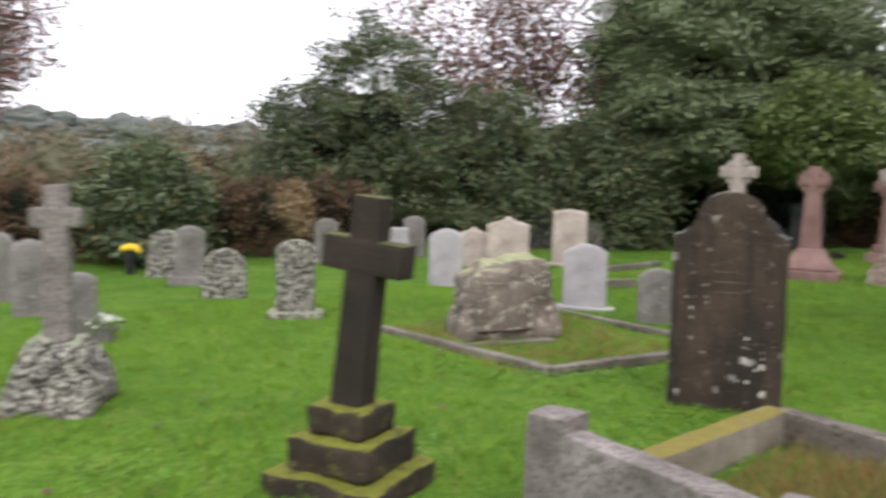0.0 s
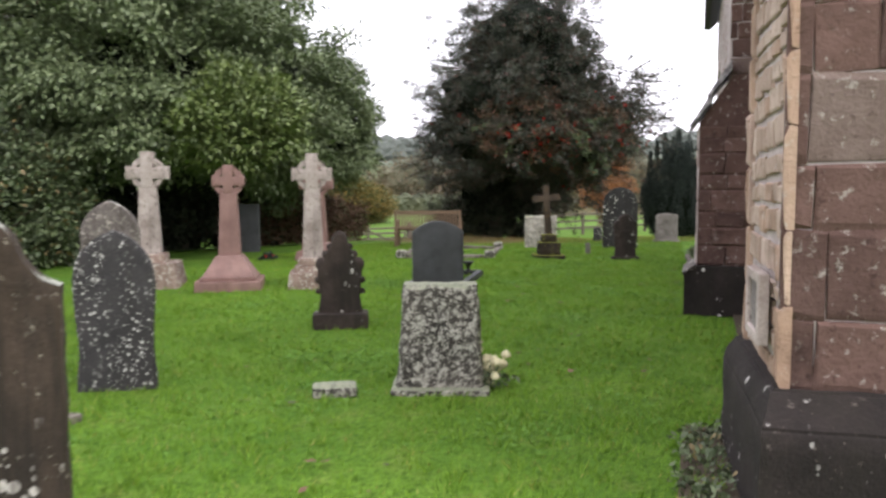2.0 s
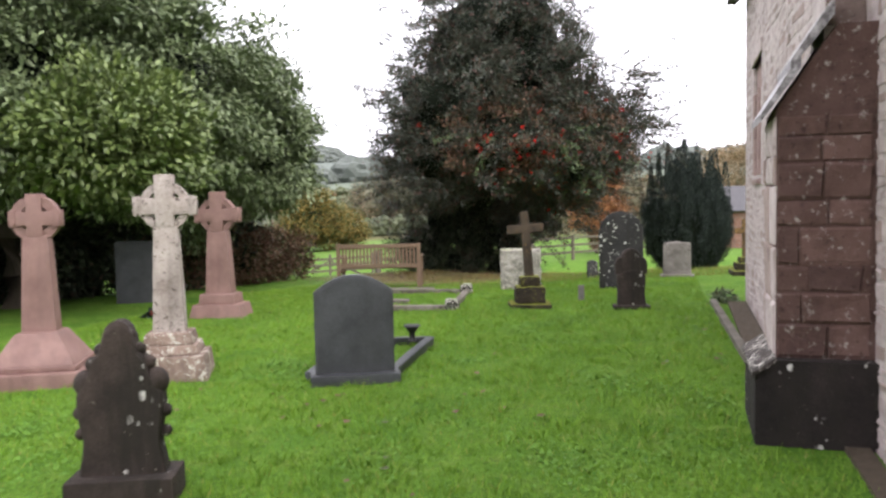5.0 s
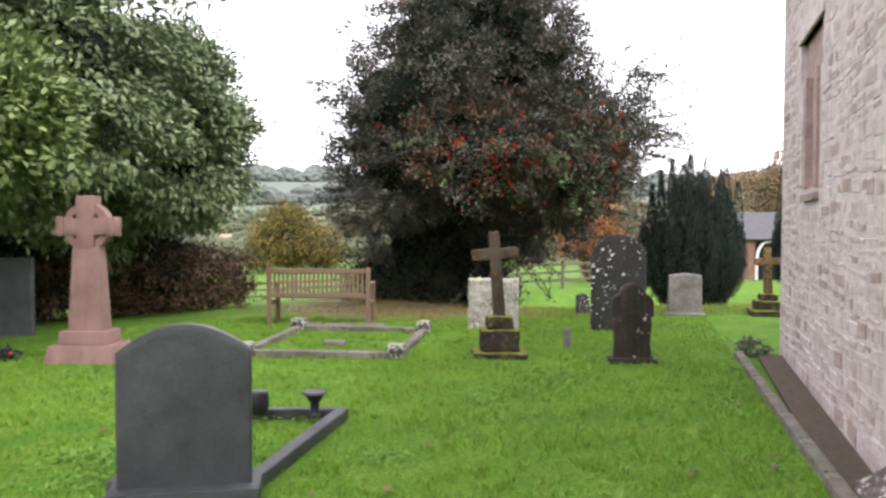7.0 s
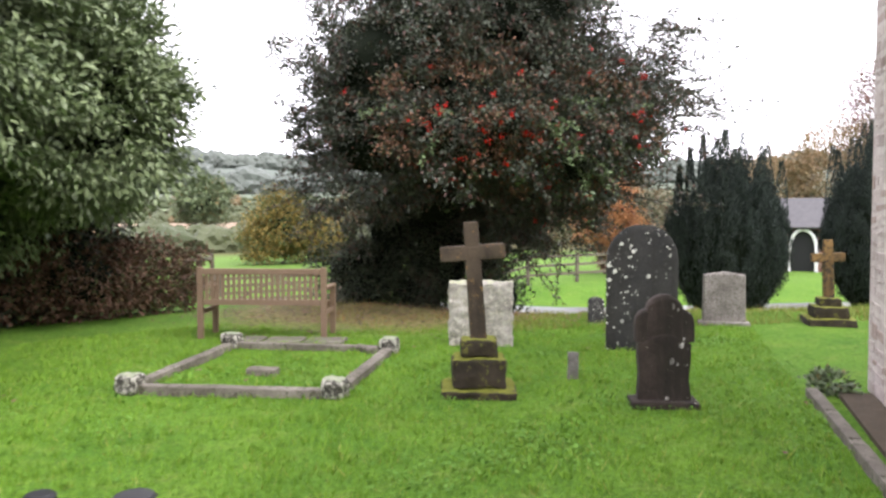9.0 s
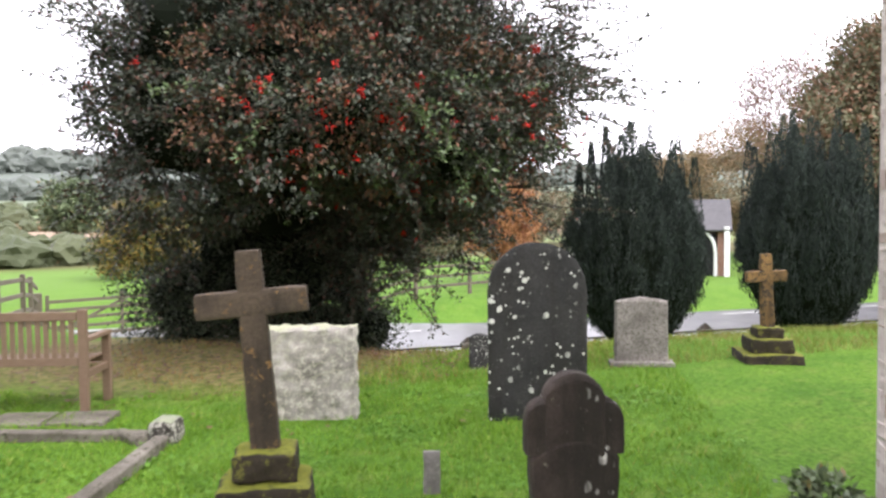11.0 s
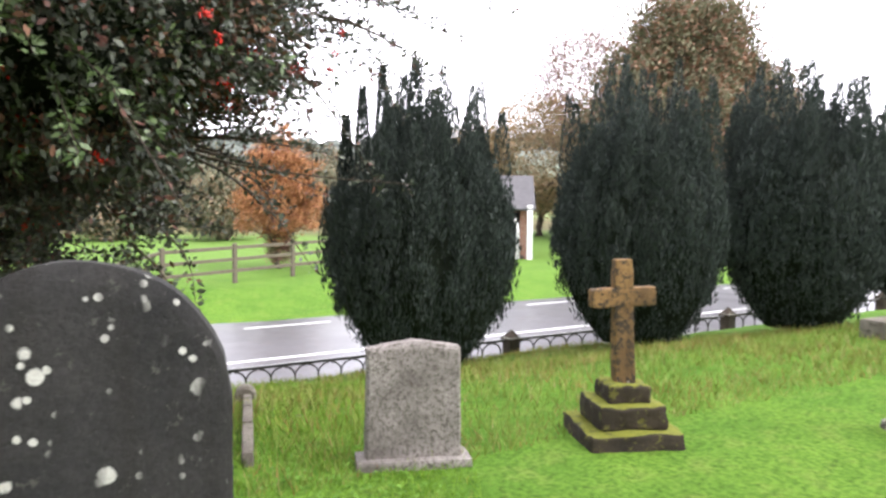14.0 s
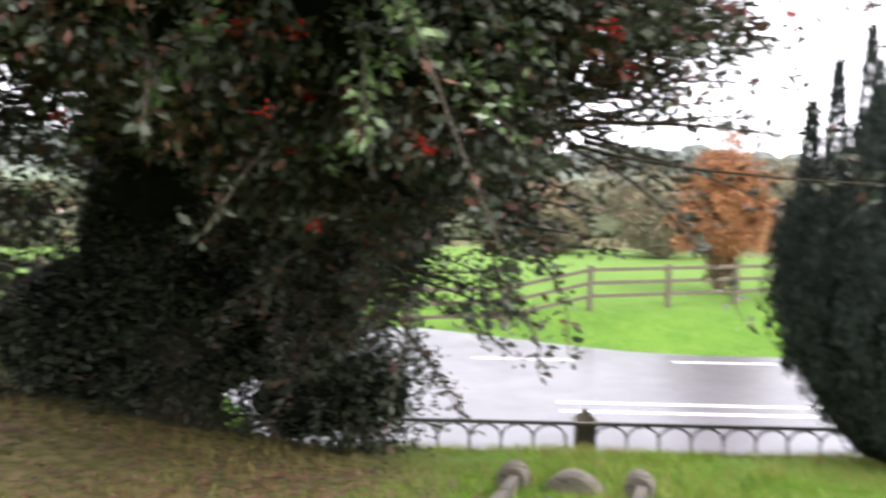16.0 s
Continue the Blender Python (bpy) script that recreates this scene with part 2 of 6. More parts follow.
# ---- mesh helpers ----
def part(name, bm, material, parent=None, label=""):
    """Links a bmesh as one mesh object, under a thing or part where one is given."""
    me = bpy.data.meshes.new(name)
    bm.to_mesh(me)
    bm.free()
    me.materials.append(material)
    ob = new(name, me)
    if parent is not None:
        ob.parent = parent
    if label:
        ob["label"] = label
    return ob


def thing(name, m, label, category, group=""):
    ob = new(name)
    ob.empty_display_size = 0.2
    ob.matrix_basis = m
    return tagged(ob, label, category, group)


def smooth(ob, angle=40):
    ob.data.shade_smooth()
    ob.data.set_sharp_from_angle(angle=radians(angle))
    return ob


def roughen(bm, amp, freq=6.0, seed=0.0, floor=None):
    for v in bm.verts:
        if floor is not None and v.co.z <= floor:
            continue
        p = v.co * freq + Vector((seed, seed * 1.7, seed * 0.6))
        v.co += noise.noise_vector(p) * amp + noise.noise_vector(p * 3.1) * (amp * 0.4)


def box(bm, sx, sy, sz, at=(0, 0, 0), bevel=0.01, top=1.0, turn=None):
    """A block standing on at, with bevelled edges; top: how much narrower it is above."""
    m = Matrix.Translation(Vector(at) + Vector((0, 0, sz / 2))) @ (turn or Matrix()) @ Matrix.Diagonal((sx, sy, sz, 1))
    vs = bmesh.ops.create_cube(bm, size=1.0)["verts"]
    for v in vs:
        if v.co.z > 0:
            v.co.x *= top
            v.co.y *= top
    bmesh.ops.transform(bm, matrix=m, verts=vs)
    es = list({e for v in vs for e in v.link_edges})
    if bevel:
        bmesh.ops.bevel(bm, geom=es, offset=bevel, segments=2, affect="EDGES", profile=0.6)
    return bm


def worn_block(sx, sy, sz, cuts=6, round_=0.012, amp=0.006, freq=7.0, seed=0.0, top=1.0):
    """A block standing on its origin with softened, uneven edges."""
    bm = bmesh.new()
    vs = bmesh.ops.create_cube(bm, size=1.0)["verts"]
    bmesh.ops.subdivide_edges(bm, edges=bm.edges[:], cuts=cuts, use_grid_fill=True)
    half = Vector((sx / 2, sy / 2, sz / 2))
    for v in bm.verts:
        c = v.co.copy()
        p = Vector((c.x * sx, c.y * sy, c.z * sz))
        inner = Vector([max(-half[i] + round_, min(half[i] - round_, p[i])) for i in range(3)])
        d = p - inner
        if sum(1 for i in range(3) if abs(d[i]) > 1e-6) > 1:
            d = d.normalized() * round_
        p = inner + d
        f = 1 + (top - 1) * (c.z + 0.5)
        v.co = Vector((p.x * f, p.y * f, p.z + sz / 2))
    roughen(bm, amp, freq, seed)
    return bm


def tube(bm, points, radii, sides=8):
    """A tapered round bar through the points."""
    rings = []
    for i, p in enumerate(points):
        p = Vector(p)
        a = Vector(points[max(i - 1, 0)])
        b = Vector(points[min(i + 1, len(points) - 1)])
        q = (b - a).to_track_quat("Z", "Y")
        rings.append([bm.verts.new(p + q @ Vector((math.cos(2 * math.pi * k / sides) * radii[i], math.sin(2 * math.pi * k / sides) * radii[i], 0))) for k in range(sides)])
    for r, s in zip(rings, rings[1:]):
        for k in range(sides):
            bm.faces.new((r[k], r[(k + 1) % sides], s[(k + 1) % sides], s[k]))
    bm.faces.new(rings[0][::-1])
    bm.faces.new(rings[-1])
    return bm


def joined(name, verts, faces, material, parent=None, kind="", label="", category=""):
    me = bpy.data.meshes.new(name)
    me.from_pydata(verts, [], faces)
    me.materials.append(material)
    ob = new(name, me)
    if parent is not None:
        ob.parent = parent
    return tagged(ob, label, category, "", kind)


# ---- the lie of the land ----
RAIL_A, RAIL_DIR = Vector((20.92, 20.2)), Vector((math.cos(radians(-26.3)), math.sin(radians(-26.3))))
RAIL_OUT = Vector((-RAIL_DIR.y, RAIL_DIR.x))


def step01(a, b, x):
    k = max(0.0, min(1.0, (x - a) / (b - a)))
    return k * k * (3 - 2 * k)


def past_rail(x, y):
    return (Vector((x, y)) - RAIL_A).dot(RAIL_OUT)


def far_side(s):
    """How far out the road's other edge lies: it splays towards a lane."""
    return 7.75 + 2.9 * (1 - step01(-3.5, 3.5, s))


def ground_z(x, y):
    """Height of the ground: a level churchyard that falls to the road, then fields rising to hills."""
    q = past_rail(x, y)
    s = (Vector((x, y)) - RAIL_A).dot(RAIL_DIR)
    edge = far_side(s)
    right = -0.58 * step01(-5.0, -1.2, q) - 0.37 * step01(-1.6, -0.1, q) - 0.55 * step01(-0.12, 0.25, q) + 0.5 * step01(edge, edge + 3.0, q)
    left = -0.55 * step01(19.0, 28.0, y) - 0.5 * step01(28, 40, y)
    k = step01(15.5, 18.5, x)
    z = left * (1 - k) + right * k
    r = math.hypot(x - 12, y - 10)
    if r > 45:
        z += 0.9 * step01(45, 120, r) + 7 * step01(120, 330, r) + 24 * step01(260, 620, r)
        z += (noise.noise(Vector((x * 0.006, y * 0.006, 0.3)))) * 12 * step01(200, 500, r)
    elif r < 30:
        z += 0.025 * noise.noise(Vector((x * 0.9, y * 0.9, 2.0)))
    return z


def axis(lo, hi, fine_lo, fine_hi, step):
    out, v, s = [], fine_lo, step
    while v > lo:
        s *= 1.16
        v -= s
        out.append(v)
    out.reverse()
    v = fine_lo
    while v < fine_hi:
        out.append(v)
        v += step
    s = step
    while v < hi:
        out.append(v)
        s *= 1.16
        v += s
    return out + [v]


gx, gy = axis(-900, 900, -8, 40, 0.4), axis(-900, 900, -6, 40, 0.4)
gv = [(x, y, ground_z(x, y)) for y in gy for x in gx]
W_ = len(gx)
gf = [(j * W_ + i, j * W_ + i + 1, (j + 1) * W_ + i + 1, (j + 1) * W_ + i) for j in range(len(gy) - 1) for i in range(W_ - 1)]
k = Nodes("lawn_and_fields")
pos = k.world_co()
lawn = k.mix(k.ramp(k.noise(0.9, 5, co=pos), (0.3, 0.0), (0.7, 1.0)), (0.066, 0.155, 0.018), (0.14, 0.255, 0.032))
lawn = k.mix(k.ramp(k.noise(3.6, 5, co=pos), (0.52, 0.0), (0.72, 0.75)), lawn, (0.17, 0.225, 0.05))
lawn = k.mix(k.ramp(k.noise(9, 6, 0.7, co=pos), (0.34, 0.6), (0.5, 0.0)), lawn, (0.045, 0.105, 0.01))
lawn = k.mix(k.ramp(k.noise(26, 5, co=pos), (0.32, 0.8), (0.58, 0.0)), lawn, (0.03, 0.066, 0.007))
sep = k.t.nodes.new("ShaderNodeSeparateXYZ")
k.t.links.new(pos, sep.inputs[0])
# Fallen leaves and bare earth under the holly.
far = k.t.nodes.new("ShaderNodeVectorMath")
far.operation = "DISTANCE"
far.inputs[1].default_value = (15.8, 19.6, -0.1)
k.t.links.new(pos, far.inputs[0])
bare = k.ramp(k.math("ADD", k.math("MULTIPLY", far.outputs["Value"], 0.1), k.math("MULTIPLY", k.noise(1.4, 6, co=pos), 0.16)), (0.3, 1.0), (0.42, 0.0))
earth = k.mix(k.ramp(k.noise(9, 6, co=pos), (0.35, 0.0), (0.65, 1.0)), (0.085, 0.095, 0.025), (0.24, 0.19, 0.09))
lawn = k.mix(bare, lawn, earth)
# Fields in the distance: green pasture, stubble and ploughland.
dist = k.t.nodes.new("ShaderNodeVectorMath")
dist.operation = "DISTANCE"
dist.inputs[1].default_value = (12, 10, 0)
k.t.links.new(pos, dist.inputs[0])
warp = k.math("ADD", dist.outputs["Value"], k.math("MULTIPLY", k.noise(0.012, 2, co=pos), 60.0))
# The last stops turn grey: haze put into the farthest fields' colour.
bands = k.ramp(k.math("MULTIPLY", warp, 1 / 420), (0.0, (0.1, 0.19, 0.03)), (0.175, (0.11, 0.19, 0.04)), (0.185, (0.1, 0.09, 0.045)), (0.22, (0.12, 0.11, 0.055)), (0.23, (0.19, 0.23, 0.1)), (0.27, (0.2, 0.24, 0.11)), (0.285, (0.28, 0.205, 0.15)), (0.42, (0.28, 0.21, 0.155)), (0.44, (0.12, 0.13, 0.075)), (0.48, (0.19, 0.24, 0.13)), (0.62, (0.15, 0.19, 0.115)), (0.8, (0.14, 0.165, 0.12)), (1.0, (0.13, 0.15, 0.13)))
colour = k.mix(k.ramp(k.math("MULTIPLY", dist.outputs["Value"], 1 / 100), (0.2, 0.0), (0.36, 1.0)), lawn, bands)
bump = k.math("ADD", k.noise(22, 6, co=pos), k.noise(90, 3, co=pos))
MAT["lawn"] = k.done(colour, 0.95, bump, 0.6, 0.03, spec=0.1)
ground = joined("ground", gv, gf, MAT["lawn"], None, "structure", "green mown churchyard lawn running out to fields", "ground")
ground.data.shade_smooth()


def strip(name, s0, s1, q0, q1, lift, material, label, category, parent=None, kind="structure", n=40):
    """A ribbon beyond the railing, from s0 to s1 along it and q0 to q1 outwards."""
    vs, fs = [], []
    for i in range(n + 1):
        s = s0 + (s1 - s0) * i / n
        for q in (q0, q1):
            qq = q(s) if callable(q) else q
            p = RAIL_A + RAIL_DIR * s + RAIL_OUT * qq
            vs.append((p.x, p.y, -1.5 + lift))
    fs = [(2 * i, 2 * i + 2, 2 * i + 3, 2 * i + 1) for i in range(n)]
    return joined(name, vs, fs, material, parent, kind, label, category)


k = Nodes("wet_asphalt")
pos = k.world_co()
wet = k.ramp(k.noise(0.7, 5, co=pos), (0.4, 0.0), (0.62, 1.0))
MAT["asphalt"] = k.done(k.mix(k.noise(60, 4, co=pos), (0.06, 0.058, 0.066), (0.1, 0.097, 0.107)), k.mix(wet, (0.3, 0.3, 0.3), (0.38, 0.38, 0.38)), k.noise(150, 3, co=pos), 0.12, 0.004, spec=0.45)
k = Nodes("white_road_paint")
MAT["paint"] = k.done(k.mix(k.noise(18, 5, co=k.world_co()), (0.55, 0.55, 0.54), (0.8, 0.8, 0.79)), 0.5)


road = strip("road", -16, 40, 0.45, far_side, 0.03, MAT["asphalt"], "wet grey asphalt road with puddle sheen", "road")
for s0, s1, q in ((0.2, 22, 3.72), (0.2, 22, 3.22), (-4.4, -2.6, 3.3), (-8.5, -6.7, 3.3)):
    strip("lane_line", s0, s1, q, q + 0.11, 0.036, MAT["paint"], "", "", road, "", 12)
for s0 in (-1.0, 2.8, 6.6, 10.4, 14.2, 18.0):
    strip("edge_line", s0, s0 + 2.0, 6.95, 7.05, 0.036, MAT["paint"], "", "", road, "", 6)

# ---- church: walls beside the path, in its own axes (along, out from the wall, up) ----
CH = Matrix(((0.8035, -0.5953, 0, 0), (0.5953, 0.8035, 0, 0), (0, 0, 1, 0), (0, 0, 0, 1)))


def sandstone(name, dark, light, other, pale=0.75):
    k = Nodes(name)
    r = k.chance()
    i = k.chance(True)
    col = k.mix(k.math("FRACT", k.math("ADD", r, i)), dark, light)
    col = k.mix(k.math("GREATER_THAN", k.math("FRACT", k.math("MULTIPLY", k.math("ADD", r, i), 23.3)), 0.84), col, other)
    pos = k.world_co()
    col = k.mix(k.ramp(k.noise(5, 7, co=pos), (0.35, 0.0), (0.7, 0.6)), col, k.mix(1.0, col, (0.55, 0.5, 0.47), "MULTIPLY"))
    col = k.mix(k.ramp(k.noise(16, 8, 0.7, co=pos), (0.58, 0.0), (0.66, pale)), col, (0.5, 0.47, 0.42))
    col = k.mix(k.ramp(k.noise(1.7, 6, 0.7, co=pos), (0.54, 0.0), (0.72, 0.6)), col, k.mix(1.0, col, (0.22, 0.2, 0.19), "MULTIPLY"))
    col = k.mix(k.ramp(k.noise(21, 5, 0.6, co=pos), (0.6, 0.0), (0.68, 0.6)), col, k.mix(1.0, col, (0.35, 0.31, 0.29), "MULTIPLY"))
    return k.done(col, 0.92, k.math("ADD", k.noise(45, 6, co=pos), k.math("MULTIPLY", k.noise(11, 5, co=pos), 2.0)), 0.6, 0.012)


MAT["rubble"] = sandstone("pinkish_rubble_stone", (0.45, 0.38, 0.36), (0.57, 0.5, 0.475), (0.37, 0.29, 0.26), 0.5)
MAT["ashlar"] = sandstone("ochre_sandstone_quoins", (0.4, 0.3, 0.235), (0.55, 0.44, 0.36), (0.44, 0.31, 0.23))
MAT["redstone"] = sandstone("red_brown_sandstone", (0.09, 0.054, 0.046), (0.165, 0.1, 0.083), (0.2, 0.15, 0.13), 0.55)
MAT["jamb"] = sandstone("pink_dressed_stone", (0.3, 0.21, 0.19), (0.4, 0.29, 0.265), (0.34, 0.25, 0.23), 0.3)
MAT["plinth"] = stone_mat("dark_plinth_stone", (0.011, 0.009, 0.008), (0.035, 0.027, 0.024), (0.1, 0.085, 0.075), 0.22, (0.62, 0.6, 0.56), None, 0.5, spot_size=8.0, spots=0.56)
k = Nodes("lime_mortar")
MAT["mortar"] = k.done(k.mix(k.ramp(k.noise(6, 8, 0.7, co=k.world_co()), (0.35, 0.0), (0.65, 1.0)), (0.36, 0.305, 0.285), (0.56, 0.5, 0.475)), 0.97, k.noise(80, 5, co=k.world_co()), 0.5, 0.006)
k = Nodes("roof_slate")
MAT["roof"] = k.done(k.mix(k.noise(6, 5), (0.06, 0.058, 0.064), (0.12, 0.115, 0.12)), 0.85, k.noise(30, 4), 0.3, 0.01)
k = Nodes("window_glass_dark")
MAT["glass"] = k.done((0.02, 0.022, 0.025), 0.12, spec=0.6)


def church_box(name, s0, s1, o0, o1, z0, z1, material, parent=None, bevel=0.0, label="", category="", kind="structure"):
    bm = bmesh.new()
    box(bm, s1 - s0, o1 - o0, z1 - z0, ((s0 + s1) / 2, (o0 + o1) / 2, z0), bevel)
    bmesh.ops.transform(bm, matrix=CH, verts=bm.verts)
    ob = part(name, bm, material, parent)
    return tagged(ob, label, category, "", kind) if parent is None else ob


def wall_with_hole(name, s0, s1, o0, o1, z0, z1, holes, label):
    """A wall with openings that go through it; holes: (s0, s1, z0, z1)."""
    ss = sorted({s0, s1, *[h[0] for h in holes], *[h[1] for h in holes]})
    zs = sorted({z0, z1, *[h[2] for h in holes], *[h[3] for h in holes]})
    solid = {}
    for i in range(len(ss) - 1):
        for j in range(len(zs) - 1):
            ms, mz = (ss[i] + ss[i + 1]) / 2, (zs[j] + zs[j + 1]) / 2
            solid[i, j] = not any(h[0] < ms < h[1] and h[2] < mz < h[3] for h in holes)
    bm = bmesh.new()
    grid = {}

    def vert(i, j, o):
        if (i, j, o) not in grid:
            grid[i, j, o] = bm.verts.new((ss[i], o, zs[j]))
        return grid[i, j, o]

    for (i, j), full in solid.items():
        if not full:
            continue
        bm.faces.new((vert(i, j, o1), vert(i, j + 1, o1), vert(i + 1, j + 1, o1), vert(i + 1, j, o1)))
        bm.faces.new((vert(i, j, o0), vert(i + 1, j, o0), vert(i + 1, j + 1, o0), vert(i, j + 1, o0)))
        for di, dj, a, b in ((-1, 0, (i, j), (i, j + 1)), (1, 0, (i + 1, j), (i + 1, j + 1)), (0, -1, (i, j), (i + 1, j)), (0, 1, (i, j + 1), (i + 1, j + 1))):
            if not solid.get((i + di, j + dj), False):
                bm.faces.new((vert(*a, o0), vert(*b, o0), vert(*b, o1), vert(*a, o1)))
    bmesh.ops.recalc_face_normals(bm, faces=bm.faces)
    bmesh.ops.transform(bm, matrix=CH, verts=bm.verts)
    return tagged(part(name, bm, MAT["mortar"]), label, "wall", "", "structure")


NAVE_O = -0.28
EAST_O = 0.01
LANCET_A, LANCET_B = (9.5, 10.05, 1.8, 3.4), (10.5, 11.05, 1.8, 3.4)
SLIT, SLIT_HEAD = (17.2, 17.75, 1.93, 3.0), (16.95, 18.25, 3.0, 3.42)
# The corner buttress stands a little askew to the walls: its own axes begin at its outer west corner.
PIER, PIER_W, PIER_D = CH @ pose(5.97, -0.045, 0, 0, 0, 4.0), 1.28, 0.46
bm = bmesh.new()
box(bm, PIER_W - 0.07, 1.6, 7.5, (PIER_W / 2, -0.84, 0), 0)
bmesh.ops.transform(bm, matrix=PIER, verts=bm.verts)
wall_pier = tagged(part("wall_pier", bm, MAT["mortar"]), "corner buttress of ochre rubble with red sandstone blocks", "buttress", "", "structure")
wall_nave = wall_with_hole("wall_nave", 7.0, 12.3, -1.2, NAVE_O - 0.028, 0, 4.7, [LANCET_A, LANCET_B], "pinkish rubble stone church wall with lancet windows")
wall_east = wall_with_hole("wall_east", 12.3, 19.7, -0.85, EAST_O - 0.024, 0, 4.7, [SLIT, SLIT_HEAD], "pinkish rubble stone church wall with a slit window")
wall_end = tagged(church_box("wall_end", 18.95, 19.68, -7.0, -0.85, 0, 4.7, MAT["mortar"]), "rubble end wall of the church", "wall", "", "structure")
wall_west = tagged(church_box("wall_west", 6.35, 7.0, -7.0, -0.35, 0, 7.5, MAT["mortar"]), "stone west wall of the church", "wall", "", "structure")
wall_back = tagged(church_box("wall_back", 6.35, 19.66, -7.6, -7.0, 0, 4.7, MAT["mortar"]), "far stone wall of the church", "wall", "", "structure")


def church_prism(name, s0, s1, outline, material, parent=None, label="", category=""):
    """A solid with the outline (out, up) drawn along the wall from s0 to s1."""
    bm = bmesh.new()
    a = [bm.verts.new((s0, o, z)) for o, z in outline]
    b = [bm.verts.new((s1, o, z)) for o, z in outline]
    bm.faces.new(a)
    bm.faces.new(b[::-1])
    for i in range(len(a)):
        j = (i + 1) % len(a)
        bm.faces.new((a[i], b[i], b[j], a[j]))
    bmesh.ops.recalc_face_normals(bm, faces=bm.faces)
    bmesh.ops.transform(bm, matrix=CH, verts=bm.verts)
    ob = part(name, bm, material, parent)
    return tagged(ob, label, category, "", "structure") if parent is None else ob


church_roof = church_prism("church_roof", 7.6, 19.8, ((0.16, 4.62), (0.16, 4.76), (-3.6, 8.4), (-7.9, 4.76), (-7.9, 4.62), (-3.6, 8.25)), MAT["roof"], None, "grey slate church roof with overhanging eaves", "roof")
church_prism("gutter", 7.6, 19.76, ((0.16, 4.64), (0.26, 4.64), (0.26, 4.76), (0.16, 4.76)), MAT["iron"], church_roof)
pier_roof = church_prism("tower_roof", 5.9, 7.7, ((0.1, 7.5), (-3.6, 9.5), (-7.2, 7.5)), MAT["roof"], None, "slate roof of the tower corner", "roof")


# ---- gravestones ----
def shape_top(kind, u):
    """The height of a headstone's head over its spring line, as a share of half its width."""
    a = abs(u)
    if kind == "round":
        return math.sqrt(max(0.0, 1 - a * a))
    if kind == "segment":
        return 0.42 * (1 - a * a)
    if kind == "gothic":
        return 1.25 * math.sqrt(max(0.0, 1 - ((a + 0.55) / 1.55) ** 2)) / 0.93
    if kind == "crocket":
        if a < 0.3:
            return 1.72 + 0.34 * math.sqrt(max(0, 1 - (a / 0.32) ** 2))
        return 1.72 - 1.0 * (a - 0.3) / 0.46 + 0.1 * math.sin(a * 24) if a < 0.76 else 0.62 - 0.35 * (a - 0.76) / 0.24
    if kind == "peak":
        return 0.15 * (1 - a)
    if kind == "ogee":
        return 0.32 * (0.5 + 0.5 * math.cos(math.pi * min(1, a * 1.15))) + 0.04 * math.cos(a * 9)
    if kind == "shoulder":
        if a < 0.54:
            return 0.42 + 0.4 * math.sqrt(max(0, 1 - (a / 0.56) ** 2))
        return 0.5 - 0.42 * ((a - 0.54) / 0.28) ** 0.55 if a < 0.82 else 0.08 * (1 - a) / 0.18
    return 0.0


def slab(w, h, d, kind="flat", round_=0.015, amp=0.005, freq=6.0, seed=0.0, nu=26, nv=30, waist=0.0, top_w=1.0):
    """A standing slab w wide, h high and d thick on its origin, its face to -y."""
    bm = bmesh.new()
    half = w / 2
    peak = max(shape_top(kind, i / 50) for i in range(51)) * half
    spring = h - peak
    grid = {}
    for side in (0, 1):
        for i in range(nu + 1):
            u = math.sin((i / nu * 2 - 1) * math.pi / 2) * 0.35 + (i / nu * 2 - 1) * 0.65
            for j in range(nv + 1):
                v = j / nv
                top = spring + shape_top(kind, u) * half
                x = u * half * (1 + (top_w - 1) * v) * (1 - waist * math.sin(math.pi * min(1, v * 1.15)) ** 2)
                z = v * top
                e = min((1 - abs(u)) * half, (1 - v) * top)
                k = 1.0 if e > round_ else math.sqrt(max(0.0, 1 - (1 - e / round_) ** 2))
                y = (d / 2 - round_ * (1 - k)) * (-1 if side == 0 else 1)
                grid[side, i, j] = bm.verts.new((x, y, z))
    for i in range(nu):
        for j in range(nv):
            bm.faces.new((grid[0, i, j], grid[0, i + 1, j], grid[0, i + 1, j + 1], grid[0, i, j + 1]))
            bm.faces.new((grid[1, i, j], grid[1, i, j + 1], grid[1, i + 1, j + 1], grid[1, i + 1, j]))
    rim = [(0, j) for j in range(nv + 1)] + [(i, nv) for i in range(1, nu + 1)] + [(nu, j) for j in range(nv - 1, -1, -1)]
    for a, b in zip(rim, rim[1:]):
        bm.faces.new((grid[0, a[0], a[1]], grid[0, b[0], b[1]], grid[1, b[0], b[1]], grid[1, a[0], a[1]]))
    roughen(bm, amp, freq, seed)
    bmesh.ops.recalc_face_normals(bm, faces=bm.faces)
    return bm


def stone_thing(name, x, y, rz, label, category="gravestone", group="churchyard gravestones", rx=0, ry=0, sink=0.05):
    return thing(name, pose(x, y, ground_z(x, y) - sink, rx, ry, rz), label, category, group)


